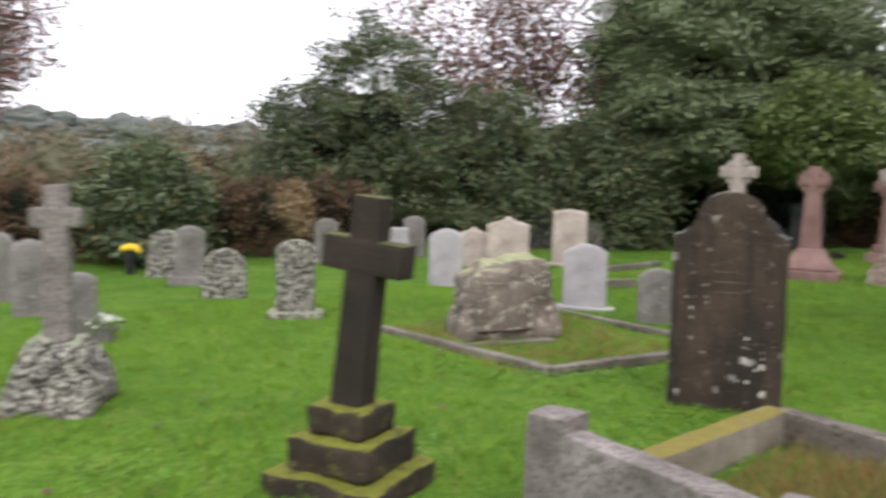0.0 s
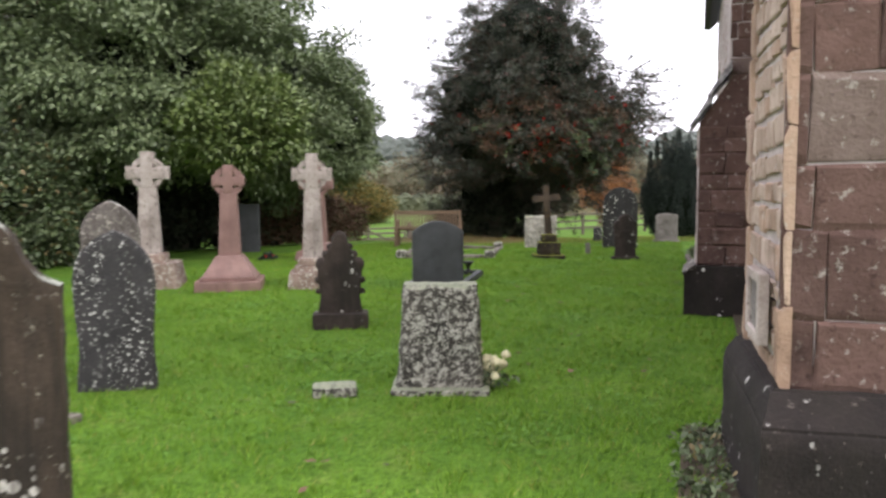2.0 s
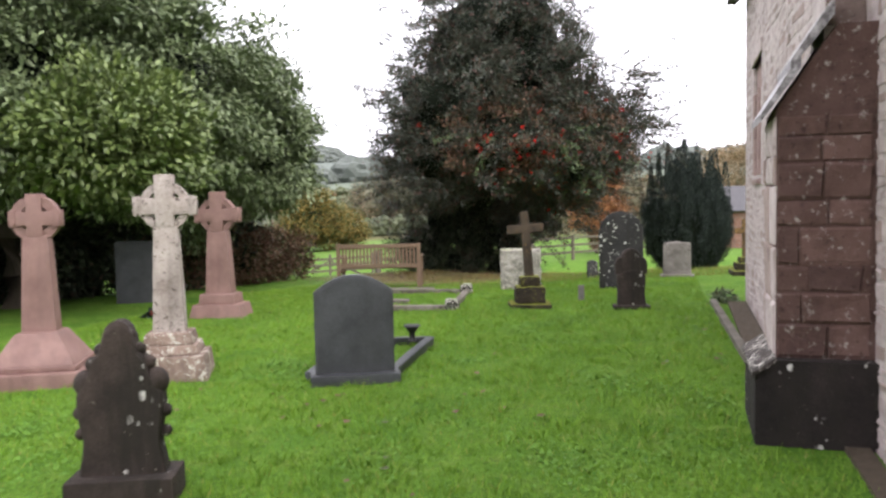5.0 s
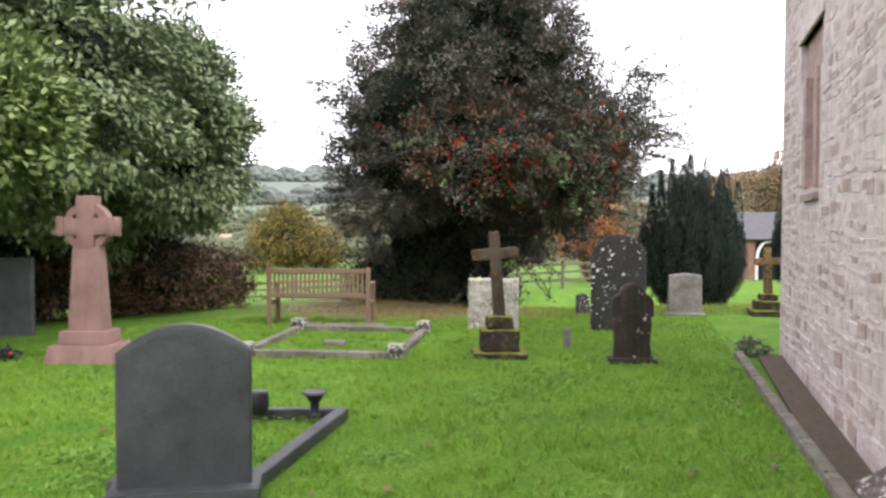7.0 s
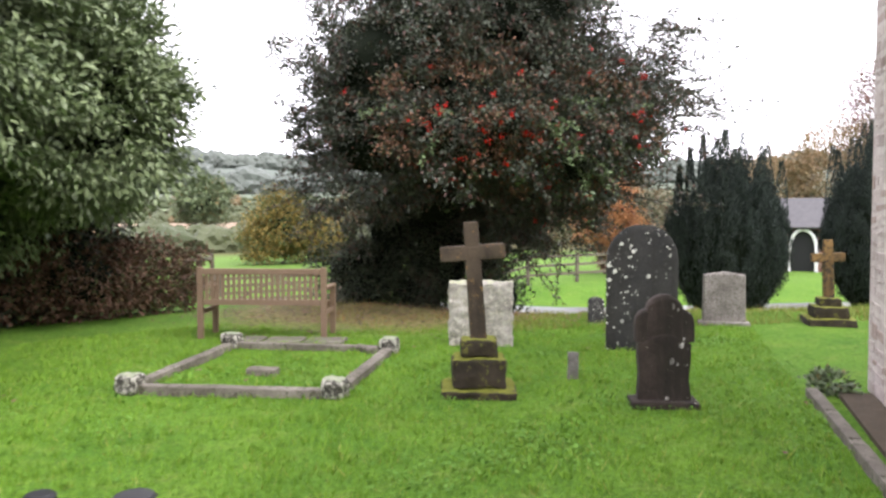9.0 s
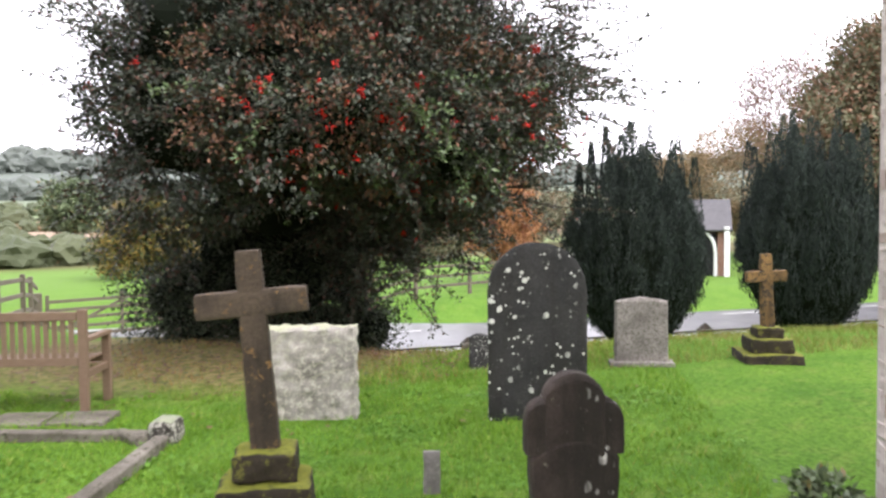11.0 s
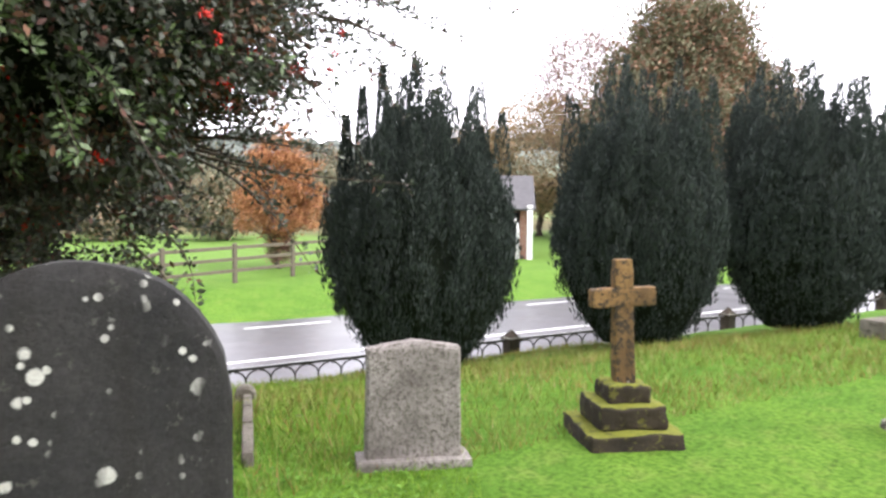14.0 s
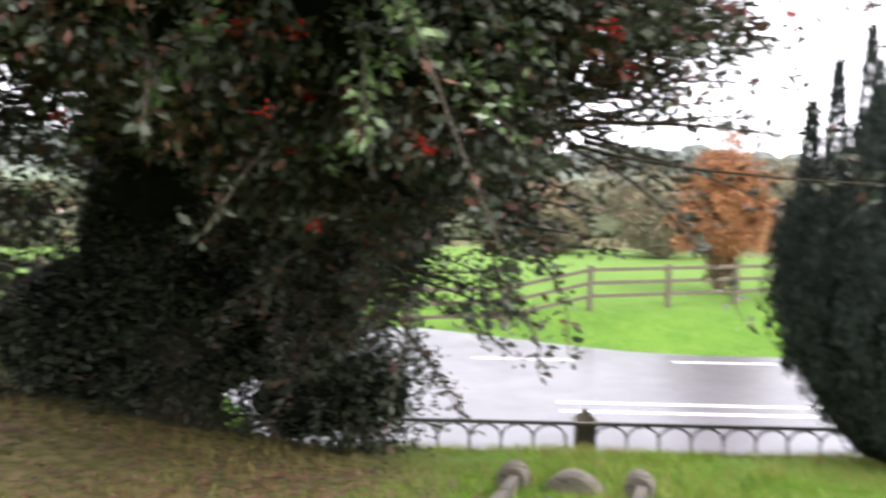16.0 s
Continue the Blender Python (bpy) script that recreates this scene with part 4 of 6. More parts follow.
# ---- trees, shrubs and hedges ----
def leaves_mesh(name, lobes, clumps, per, leaf, spread, material, parent, seed, narrow=0.5, upright=0.0, shell=0.55, droop=0.0, kind="", label="", category="", zmin=None, stray=0.04, flat=0.7):
    """Many small separate leaves in clumps over the lobes (x, y, z, rx, ry, rz) of a crown."""
    rng = np.random.default_rng(seed)
    lob = np.array(lobes, float)
    vol = (lob[:, 3] * lob[:, 4] + lob[:, 3] * lob[:, 5] + lob[:, 4] * lob[:, 5])
    pick = rng.choice(len(lob), clumps, p=vol / vol.sum())
    d = rng.normal(size=(clumps, 3))
    d /= np.linalg.norm(d, axis=1)[:, None]
    r = shell + (1.06 - shell) * rng.random(clumps) ** 0.6
    r = np.where(rng.random(clumps) < stray, rng.uniform(1.0, 1.24, clumps), r)
    bumpy = 1 + 0.16 * np.sin(d[:, 0] * 7 + pick) * np.sin(d[:, 1] * 6 + 2 * pick) + 0.1 * np.sin(d[:, 2] * 9 + pick * 3)
    c = lob[pick, :3] + d * lob[pick, 3:] * (r * bumpy)[:, None]
    n = clumps * per
    cc = np.repeat(c, per, 0)
    out = np.repeat(d, per, 0)
    off = rng.normal(size=(n, 3)) * spread
    off[:, 2] *= flat
    p = cc + off
    p[:, 2] -= droop * np.linalg.norm(off[:, :2], axis=1)
    if zmin is not None:
        keep = p[:, 2] > zmin
        p, out = p[keep], out[keep]
        n = len(p)
    ax = out * 0.8 + rng.normal(size=(n, 3)) * 0.55
    ax[:, 2] += upright - droop
    ax /= np.linalg.norm(ax, axis=1)[:, None]
    nr = rng.normal(size=(n, 3)) * 0.45 + out * 0.5
    nr[:, 2] += 0.7
    sd = np.cross(ax, nr)
    sd /= np.linalg.norm(sd, axis=1)[:, None] + 1e-9
    ln = (leaf * rng.uniform(0.6, 1.35, n))[:, None]
    wd = ln * narrow * 0.5
    up = np.cross(sd, ax) * wd * 0.35
    v = np.empty((n, 4, 3))
    v[:, 0], v[:, 1], v[:, 2], v[:, 3] = p, p + ax * ln * 0.45 + sd * wd + up, p + ax * ln, p + ax * ln * 0.45 - sd * wd + up
    me = bpy.data.meshes.new(name)
    me.vertices.add(n * 4)
    me.vertices.foreach_set("co", v.ravel())
    me.loops.add(n * 4)
    me.loops.foreach_set("vertex_index", np.arange(n * 4, dtype=np.int32))
    me.polygons.add(n)
    me.polygons.foreach_set("loop_start", np.arange(0, n * 4, 4, dtype=np.int32))
    me.update(calc_edges=True)
    me.materials.append(material)
    ob = new(name, me)
    if parent is not None:
        ob.parent = parent
    return tagged(ob, label, category, "", kind)


def crown_filler(t, lobes, share, material, seed):
    """A lumpy filler mass well within a crown's leaves; in black it stands in for shade."""
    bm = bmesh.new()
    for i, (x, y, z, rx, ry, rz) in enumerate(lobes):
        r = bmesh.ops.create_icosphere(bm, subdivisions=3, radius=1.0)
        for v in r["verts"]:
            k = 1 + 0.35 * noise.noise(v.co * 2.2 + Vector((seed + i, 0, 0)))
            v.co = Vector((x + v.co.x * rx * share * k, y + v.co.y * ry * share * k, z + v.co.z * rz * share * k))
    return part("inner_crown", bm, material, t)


def trunk_and_limbs(t, h, r, limbs, seed, reach):
    rng = random.Random(seed)
    bm = bmesh.new()
    pts = [(rng.uniform(-0.1, 0.1) * i, rng.uniform(-0.1, 0.1) * i, h * i / 6 - 0.1) for i in range(7)]
    tube(bm, pts, [r * (1.25 if i == 0 else 1) * (1 - 0.12 * i) for i in range(7)], 12)
    ob = smooth(part("trunk", bm, MAT["bark"], t))
    for i in range(limbs):
        a = 2 * math.pi * i / limbs + rng.uniform(-0.4, 0.4)
        z0 = h * rng.uniform(0.3, 0.85)
        base = Vector(pts[min(6, int(z0 / h * 6))])
        bm = bmesh.new()
        q, rad = [], []
        for j in range(6):
            f = j / 5
            q.append((base.x + math.cos(a) * reach * f, base.y + math.sin(a) * reach * f, z0 + reach * 0.7 * f ** 0.8 + rng.uniform(-0.1, 0.1)))
            rad.append(r * 0.42 * (1 - 0.85 * f))
        tube(bm, q, rad, 7)
        smooth(part("limb", bm, MAT["bark"], t))


def tree(x, y, label, category, lobes, clumps, per, leaf, spread, mat, h, r, limbs, seed, reach=2.0, group="", extra=(), core=0.6, **more):
    t = thing("tree", pose(x, y, ground_z(x, y)), label, category, group)
    trunk_and_limbs(t, h, r, limbs, seed, reach)
    rel = [(a - x, b - y, c - ground_z(x, y), d, e, f) for a, b, c, d, e, f in lobes]
    leaves_mesh("crown", rel, clumps, per, leaf, spread, MAT[mat], t, seed, **more)
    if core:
        crown_filler(t, [l for l in rel if l[3] >= 1.05] or rel, core, MAT["inner"], seed)
    for m2, lob2, cl2, per2, lf2, sp2, nm2 in extra:
        rel = [(a - x, b - y, c - ground_z(x, y), d, e, f) for a, b, c, d, e, f in lob2]
        leaves_mesh(nm2, rel, cl2, per2, lf2, sp2, MAT[m2], t, seed + 5)
    return t


# The great holly with red berries.
holly_lobes = [(16.4, 19.2, 3.9, 2.3, 2.3, 2.0), (16.9, 18.85, 5.5, 2.0, 2.0, 1.5), (17.8, 18.0, 3.4, 1.7, 1.7, 1.3), (15.3, 19.2, 3.0, 1.1, 1.2, 1.2), (18.6, 18.3, 3.2, 1.5, 1.3, 1.2), (16.3, 17.6, 2.9, 1.5, 1.2, 1.0), (15.7, 20.6, 2.3, 0.95, 0.9, 1.3), (18.0, 19.2, 1.1, 0.6, 0.6, 0.6), (17.8, 20.0, 2.8, 1.5, 1.3, 1.5), (17.6, 18.0, 2.1, 0.95, 0.85, 0.75), (17.6, 17.1, 2.7, 1.2, 1.0, 0.95), (17.1, 18.6, 4.7, 2.1, 2.0, 1.2), (17.9, 19.2, 1.6, 0.8, 0.7, 0.7), (18.1, 17.75, 1.5, 0.55, 0.5, 0.6)]
low_lobes = [(16.1, 20.9, 0.2, 0.7, 0.6, 0.5), (18.0, 20.05, -0.1, 0.75, 0.5, 0.6), (17.5, 20.2, 0.9, 0.5, 0.5, 1.4), (16.5, 20.8, 1.1, 0.45, 0.45, 1.4), (17.0, 20.4, 0.15, 0.8, 0.6, 0.55), (18.45, 19.85, -0.1, 0.5, 0.45, 0.5), (16.2, 21.1, 0.5, 1.0, 0.6, 0.8), (18.0, 19.9, 0.8, 0.6, 0.5, 0.7), (17.1, 20.8, 1.2, 0.8, 0.5, 1.0), (16.9, 20.2, 1.0, 0.42, 0.4, 1.2)]
holly = tree(16.9, 20.3, "large dark holly tree with red berries and russet leaf tips", "tree", holly_lobes, 3000, 105, 0.062, 0.105, "leaf_holly", 4.6, 0.34, 9, 11, 1.9, core=0.7, stray=0.09,
     extra=(("leaf_copper", [(16.6, 17.7, 3.0, 2.2, 1.6, 1.0), (18.2, 17.9, 2.8, 1.6, 1.5, 1.0)], 420, 56, 0.06, 0.11, "russet_growth"),
            ("leaf_holly", [(18.9, 17.2, 3.0, 1.0, 0.85, 0.7), (19.0, 17.3, 3.9, 0.8, 0.7, 0.5)], 170, 80, 0.06, 0.1, "outer_bough"),
            # Low growth in leaves coloured darker for the shade under the crown.
            ("leaf_ivy_shade", low_lobes, 760, 52, 0.065, 0.13, "low_growth")))
# Black filler added low down as the shaded inside of the holly.
crown_filler(holly, [(a - 16.9, b - 20.3, c - ground_z(16.9, 20.3), d, e, f) for a, b, c, d, e, f in low_lobes + [(17.0, 19.9, 1.9, 1.3, 0.8, 0.8)]], 0.62, MAT["inner"], 12)
for a, b in (((16.4, 18.4, 2.8), (16.6, 16.6, 2.2)), ((15.9, 18.6, 3.0), (15.6, 17.2, 2.5))):
    a, b = Vector(a) - Vector((16.9, 20.3, ground_z(16.9, 20.3))), Vector(b) - Vector((16.9, 20.3, ground_z(16.9, 20.3)))
    bm = bmesh.new()
    tube(bm, [a.lerp(b, f) + Vector((0, 0, 0.16 * math.sin(f * 3.1))) for f in (0, 0.25, 0.5, 0.75, 1)], [0.03, 0.024, 0.018, 0.012, 0.006], 6)
    part("bough", bm, MAT["bark"], holly)


def leafy_twigs(t, base, lobes, n, length, leaf, material, seed, side=None):
    """Thin twigs that reach out of a crown, each with rosettes of leaves along it."""
    rng = random.Random(seed)
    wood = bmesh.new()
    vs, fs = [], []
    for i in range(n):
        x, y, z, rx, ry, rz = rng.choice(lobes)
        d = Vector((rng.gauss(0, 1), rng.gauss(0, 1), rng.gauss(0.05, 0.6)))
        if side is not None:
            d += Vector(side) * rng.uniform(0.3, 1.6)
        d.normalize()
        p = Vector((x + d.x * rx * 0.85, y + d.y * ry * 0.85, z + d.z * rz * 0.85)) - base
        ln = length * rng.uniform(0.5, 1.3)
        bend = Vector((rng.gauss(0, 0.25), rng.gauss(0, 0.25), rng.uniform(-0.5, 0.15)))
        pts = [p + d * ln * f + bend * ln * f * f for f in (0, 0.25, 0.5, 0.75, 1.0)]
        tube(wood, pts, [0.011, 0.009, 0.007, 0.005, 0.003], 4)
        for f in range(9):
            g = 0.2 + 0.8 * f / 8
            c = p + d * ln * g + bend * ln * g * g
            for q in range(rng.randint(5, 9)):
                a = Vector((rng.gauss(0, 1), rng.gauss(0, 1), rng.gauss(0.2, 0.8))).normalized() + d * 0.7
                a.normalize()
                w = a.cross(Vector((rng.gauss(0, 1), rng.gauss(0, 1), rng.gauss(0, 1)))).normalized() * leaf * 0.24
                s0 = leaf * rng.uniform(0.7, 1.25)
                o = len(vs)
                root = c + a * rng.uniform(0.0, 0.05)
                vs += [tuple(root), tuple(root + a * s0 * 0.45 + w), tuple(root + a * s0), tuple(root + a * s0 * 0.45 - w)]
                fs.append((o, o + 1, o + 2, o + 3))
    twigs = tagged(part("twig_growth", wood, MAT["bark"], t), "", "", "", "stuff")
    joined("outer_leaves", vs, fs, material, twigs, "stuff")


HOLLY_AT = Vector((16.9, 20.3, ground_z(16.9, 20.3)))
leafy_twigs(holly, HOLLY_AT, holly_lobes, 320, 0.75, 0.06, MAT["leaf_holly"], 71)
leafy_twigs(holly, HOLLY_AT, [(18.9, 17.2, 3.0, 1.1, 0.9, 0.75), (19.0, 17.2, 3.6, 0.9, 0.8, 0.7), (18.7, 17.5, 4.4, 1.0, 0.9, 0.7), (18.2, 17.6, 2.0, 0.8, 0.6, 0.5)], 120, 1.0, 0.06, MAT["leaf_holly"], 72, (0.8, -0.7, 0))

MAT["leaf_fresh"] = leaf_mat("glossy_green_holly_leaves", (0.07, 0.12, 0.045), (0.22, 0.3, 0.14), None, 0, 0.35, 0.5)
leafy_twigs(holly, HOLLY_AT, [(16.3, 17.4, 2.9, 1.3, 1.0, 0.5), (17.3, 17.2, 2.8, 1.0, 0.8, 0.5), (16.0, 17.8, 3.0, 1.2, 0.9, 0.5)], 80, 0.6, 0.062, MAT["leaf_fresh"], 73, (0.1, -0.9, -0.3))

# Big broad-leaved tree behind the ringed crosses.
tree(6.8, 20.0, "big spreading evergreen tree with glossy mid-green leaves", "tree", [(6.8, 19.9, 4.6, 3.0, 2.8, 2.4), (5.1, 19.6, 4.2, 1.5, 1.6, 2.0), (8.9, 19.3, 3.9, 1.9, 1.8, 2.2), (6.4, 18.6, 3.6, 2.2, 1.5, 1.6), (6.9, 19.8, 6.0, 2.4, 2.2, 1.5)], 1150, 220, 0.12, 0.25, "leaf_green", 4.0, 0.3, 8, 21, 2.0, droop=0.3, narrow=0.42, flat=0.45, shell=0.66,
     extra=(("leaf_light", [(7.7, 16.9, 2.75, 1.15, 0.9, 0.85)], 420, 44, 0.12, 0.17, "light_bough"),))
tree(10.4, 22.4, "rounded evergreen tree with hanging green leaves", "tree", [(11.2, 20.0, 3.1, 1.1, 1.1, 1.6), (10.0, 20.6, 3.3, 1.3, 1.2, 1.9)], 460, 190, 0.115, 0.2, "leaf_green", 2.8, 0.18, 6, 22, 0.8, droop=0.35, narrow=0.36, flat=0.5, shell=0.7,
     # Lower growth takes the darkened leaves as painted shade beneath the tree.
     extra=(("leaf_ivy_shade", [(9.4, 21.8, 1.2, 1.6, 0.9, 1.4), (7.2, 21.6, 1.2, 1.8, 0.9, 1.4), (11.0, 22.2, 1.3, 1.2, 0.8, 1.3)], 500, 50, 0.12, 0.18, "lower_growth"),))
# Shrubs in the middle distance at the start.
tree(-1.2, 18.6, "tall loose green shrub behind the graves", "shrub", [(-1.8, 18.6, 2.5, 1.8, 1.6, 2.3), (-3.2, 18.4, 1.8, 1.3, 1.2, 1.6), (1.0, 18.5, 1.6, 1.9, 1.5, 1.6)], 1000, 74, 0.1, 0.16, "leaf_bush", 2.6, 0.12, 7, 31, 1.6, core=0.45, stray=0.12)
tree(2.0, 21.0, "thin tree with sparse plum-red leaves", "tree", [(0.6, 21.0, 5.2, 2.4, 2.0, 2.2), (3.0, 21.2, 5.6, 2.4, 2.0, 2.2), (1.8, 21.0, 3.5, 2.6, 2.0, 1.8)], 900, 22, 0.14, 0.3, "leaf_red", 4.6, 0.12, 9, 32, 2.4, core=0)
tree(3.4, 17.9, "low green shrub with a few russet leaves", "shrub", [(3.2, 18.2, 1.3, 1.2, 1.0, 1.5), (4.2, 18.4, 1.1, 0.9, 0.8, 1.3)], 800, 26, 0.11, 0.18, "leaf_bush", 1.2, 0.06, 5, 33, 0.8)
tree(-4.85, 12.9, "rounded grey-green bush in front of the hedge", "bush", [(-4.85, 12.9, 0.95, 0.85, 0.8, 0.9)], 700, 26, 0.1, 0.13, "leaf_bush", 0.7, 0.06, 5, 34, 0.5)
tree(-9.6, 13.5, "tree with thinning brownish leaves", "tree", [(-9.0, 13.5, 4.4, 2.2, 2.0, 2.0), (-8.3, 13.0, 3.4, 1.4, 1.2, 1.1)], 900, 24, 0.1, 0.2, "leaf_red", 3.4, 0.16, 6, 35, 1.8, core=0)


# ---- Irish yews along the railing ----
def yew(x, y, w, h, seed, label, spires=()):
    """A dense upright yew, narrow at the foot, with plumes along its top."""
    z0 = ground_z(x, y)
    t = thing("yew_tree", pose(x, y, z0), label, "tree", "yews along the railing")
    bm = bmesh.new()
    tube(bm, [(0, 0, -0.1), (0.02, 0, h * 0.3), (0, 0.03, h * 0.7)], [0.16, 0.13, 0.06], 10)
    part("trunk", bm, MAT["bark"], t)
    rng = np.random.default_rng(seed)

    def radius(v, th):
        base = np.where(v < 0.5, 0.45 + 0.55 * np.sin(np.clip(v / 0.5, 0, 1) * np.pi / 2) ** 0.9, 1.0 - 0.5 * np.clip((v - 0.5) / 0.5, 0, 1) ** 2.4)
        return w / 2 * base * (1 + 0.05 * np.sin(th * 5 + seed) + 0.1 * np.abs(np.sin(th * 8 + seed * 2)) - 0.06 + 0.05 * np.abs(np.sin(th * 15 + seed)))

    # Solid near-black core: its colour stands in for shade between the plumes.
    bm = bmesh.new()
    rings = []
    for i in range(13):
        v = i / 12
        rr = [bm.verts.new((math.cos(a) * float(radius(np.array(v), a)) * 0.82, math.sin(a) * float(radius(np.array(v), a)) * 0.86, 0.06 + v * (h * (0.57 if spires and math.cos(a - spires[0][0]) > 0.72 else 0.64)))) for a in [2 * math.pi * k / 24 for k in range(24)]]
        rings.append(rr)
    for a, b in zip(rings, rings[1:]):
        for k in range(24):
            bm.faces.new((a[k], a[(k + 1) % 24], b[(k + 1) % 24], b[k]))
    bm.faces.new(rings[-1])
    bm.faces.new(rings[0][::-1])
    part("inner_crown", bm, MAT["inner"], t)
    plumes = 1500
    v = rng.random(plumes) ** 0.85
    th = rng.random(plumes) * 2 * np.pi
    if spires:
        v = np.where((np.cos(th - spires[0][0]) > 0.72) & (v > 0.86), v * 0.75, v)
    r = radius(v, th) * rng.uniform(0.84, 1.0, plumes)
    base = np.stack([np.cos(th) * r, np.sin(th) * r, 0.05 + v * h * 0.64], 1)
    tall = 52
    a2 = rng.random(tall) * 2 * np.pi
    r2 = w * 0.46 * rng.random(tall) ** 0.5
    if spires:
        r2 = np.where(np.cos(a2 - spires[0][0]) > 0.72, r2 * 0.55, r2)
    base = np.concatenate([base, np.stack([np.cos(a2) * r2, np.sin(a2) * r2, np.full(tall, h * 0.58) * (1 - 0.1 * (r2 / w * 2) ** 2)], 1)])
    ln = np.concatenate([rng.uniform(0.25, 0.5, plumes), h * 0.42 * rng.uniform(0.55, 1.12, tall) * (1 - 0.28 * (r2 / w * 2))])
    for ang0, out, top in spires:
        base = np.concatenate([base, [[math.cos(ang0) * out, math.sin(ang0) * out, 1.5]]])
        ln = np.append(ln, top - 1.5)
    tall += len(spires)
    per = np.concatenate([np.full(plumes, 52), np.full(tall - len(spires), 640), np.full(len(spires), 3200)])
    n = int(per.sum())
    f = rng.random(n)
    L = np.repeat(ln, per)
    B = np.repeat(base, per, 0)
    wid = np.where(L > 0.55, 0.12, 0.06) * (1 - f ** 1.8 * 0.85)
    ang = rng.random(n) * 2 * np.pi
    p = B + np.stack([np.cos(ang) * wid, np.sin(ang) * wid, f * L], 1)
    lean = np.stack([np.cos(ang), np.sin(ang), np.zeros(n)], 1) * 0.32 + rng.normal(size=(n, 3)) * 0.15
    lean[:, 2] += 1.0
    lean /= np.linalg.norm(lean, axis=1)[:, None]
    side = np.cross(lean, rng.normal(size=(n, 3)))
    side /= np.linalg.norm(side, axis=1)[:, None]
    le = rng.uniform(0.035, 0.09, n)[:, None]
    q = np.empty((n, 4, 3))
    q[:, 0], q[:, 1], q[:, 2], q[:, 3] = p, p + lean * le * 0.5 + side * le * 0.13, p + lean * le, p + lean * le * 0.5 - side * le * 0.13
    me = bpy.data.meshes.new("foliage")
    me.vertices.add(n * 4)
    me.vertices.foreach_set("co", q.ravel())
    me.loops.add(n * 4)
    me.loops.foreach_set("vertex_index", np.arange(n * 4, dtype=np.int32))
    me.polygons.add(n)
    me.polygons.foreach_set("loop_start", np.arange(0, n * 4, 4, dtype=np.int32))
    me.update(calc_edges=True)
    me.materials.append(MAT["leaf_yew"])
    ob = new("foliage", me)
    ob.parent = t
    return t


yew(22.7, 17.88, 2.3, 3.75, 3, "dark green upright yew with ragged plumes at its top", ((2.13, 0.5, 3.7), (2.2, 0.74, 3.45), (2.05, 0.96, 3.1)))
yew(24.85, 15.85, 2.2, 3.85, 5, "dark green egg-shaped upright yew tree")
yew(26.35, 14.1, 2.2, 3.8, 8, "dark green egg-shaped upright yew tree")
yew(28.2, 12.6, 2.2, 3.5, 9, "dark green egg-shaped upright yew tree")

# ---- berries on the holly ----
rng = random.Random(5)
bv, bf = [], []
ico = bmesh.new()
bmesh.ops.create_icosphere(ico, subdivisions=1, radius=1.0)
ico_v, ico_f = [v.co.copy() for v in ico.verts], [[v.index for v in f.verts] for f in ico.faces]
ico.free()
for i in range(165):
    x, y, z, rx, ry, rz = rng.choice(holly_lobes[5:6] * 5 + holly_lobes[2:6] + holly_lobes[9:11] * 2 + [(18.9, 17.4, 2.9, 1.2, 1.0, 0.7)])
    d = Vector((rng.gauss(0.1, 1), rng.gauss(-0.9, 0.8), rng.gauss(-0.35, 0.5))).normalized()
    c = Vector((x + d.x * rx * 1.04 - 16.9, y + d.y * ry * 1.04 - 20.3, z + d.z * rz * 1.04 - ground_z(16.9, 20.3)))
    for j in range(rng.randint(7, 17)):
        p = c + Vector((rng.gauss(0, 0.024), rng.gauss(0, 0.024), rng.gauss(0, 0.022)))
        r = rng.uniform(0.009, 0.013)
        o = len(bv)
        bv += [tuple(p + v * r) for v in ico_v]
        bf += [[o + k for k in f] for f in ico_f]
joined("red_berry", bv, bf, MAT["berry"], next(c for c in holly.children if c.name.startswith("crown")), "stuff", "clusters of bright red berries")

# ---- hedges and low bushes ----
HB = thing("hedge", pose(0, 0, 0), "clipped brown beech hedge along the boundary", "hedge")
lobes = [(-9.0 + i * 0.55, 11.4 + i * 0.31 + (0.2 if i > 9 else 0), 0.68, 0.5, 0.42, 0.72) for i in range(14)]
leaves_mesh("leaves", lobes, 1500, 30, 0.08, 0.1, MAT["leaf_hedge"], HB, 41)
# Black filler inside the hedge in place of the shade between its leaves.
crown_filler(HB, lobes, 0.72, MAT["inner"], 41)
# Backing hedge: dark leaves and a full-size black core paint the canopy's shade.
DB = thing("hedge", pose(0, 0, 0), "overgrown hedge behind the trees, darkened for canopy shade", "hedge")
lobes = [(-3 + i * 1.25, 22.6 + 0.25 * math.sin(i * 2.1), 1.0, 1.0, 0.7, 1.25 + 0.2 * math.sin(i)) for i in range(12)]
leaves_mesh("leaves", lobes, 1700, 26, 0.13, 0.18, MAT["leaf_ivy_shade"], DB, 42)
crown_filler(DB, lobes, 1.0, MAT["inner"], 42)
tree(11.9, 21.6, "low russet-brown bush by the gate", "bush", [(11.3, 21.6, 0.5, 1.2, 0.8, 0.62), (12.5, 22.2, 0.5, 1.0, 0.8, 0.6), (10.0, 21.4, 0.55, 1.0, 0.7, 0.6)], 900, 30, 0.08, 0.12, "leaf_hedge", 0.5, 0.04, 5, 43, 0.5)
DH = thing("hanging_spray", pose(-2.6, 13.6, 0), "dead brown spray hanging from a hedge shrub", "shrub")
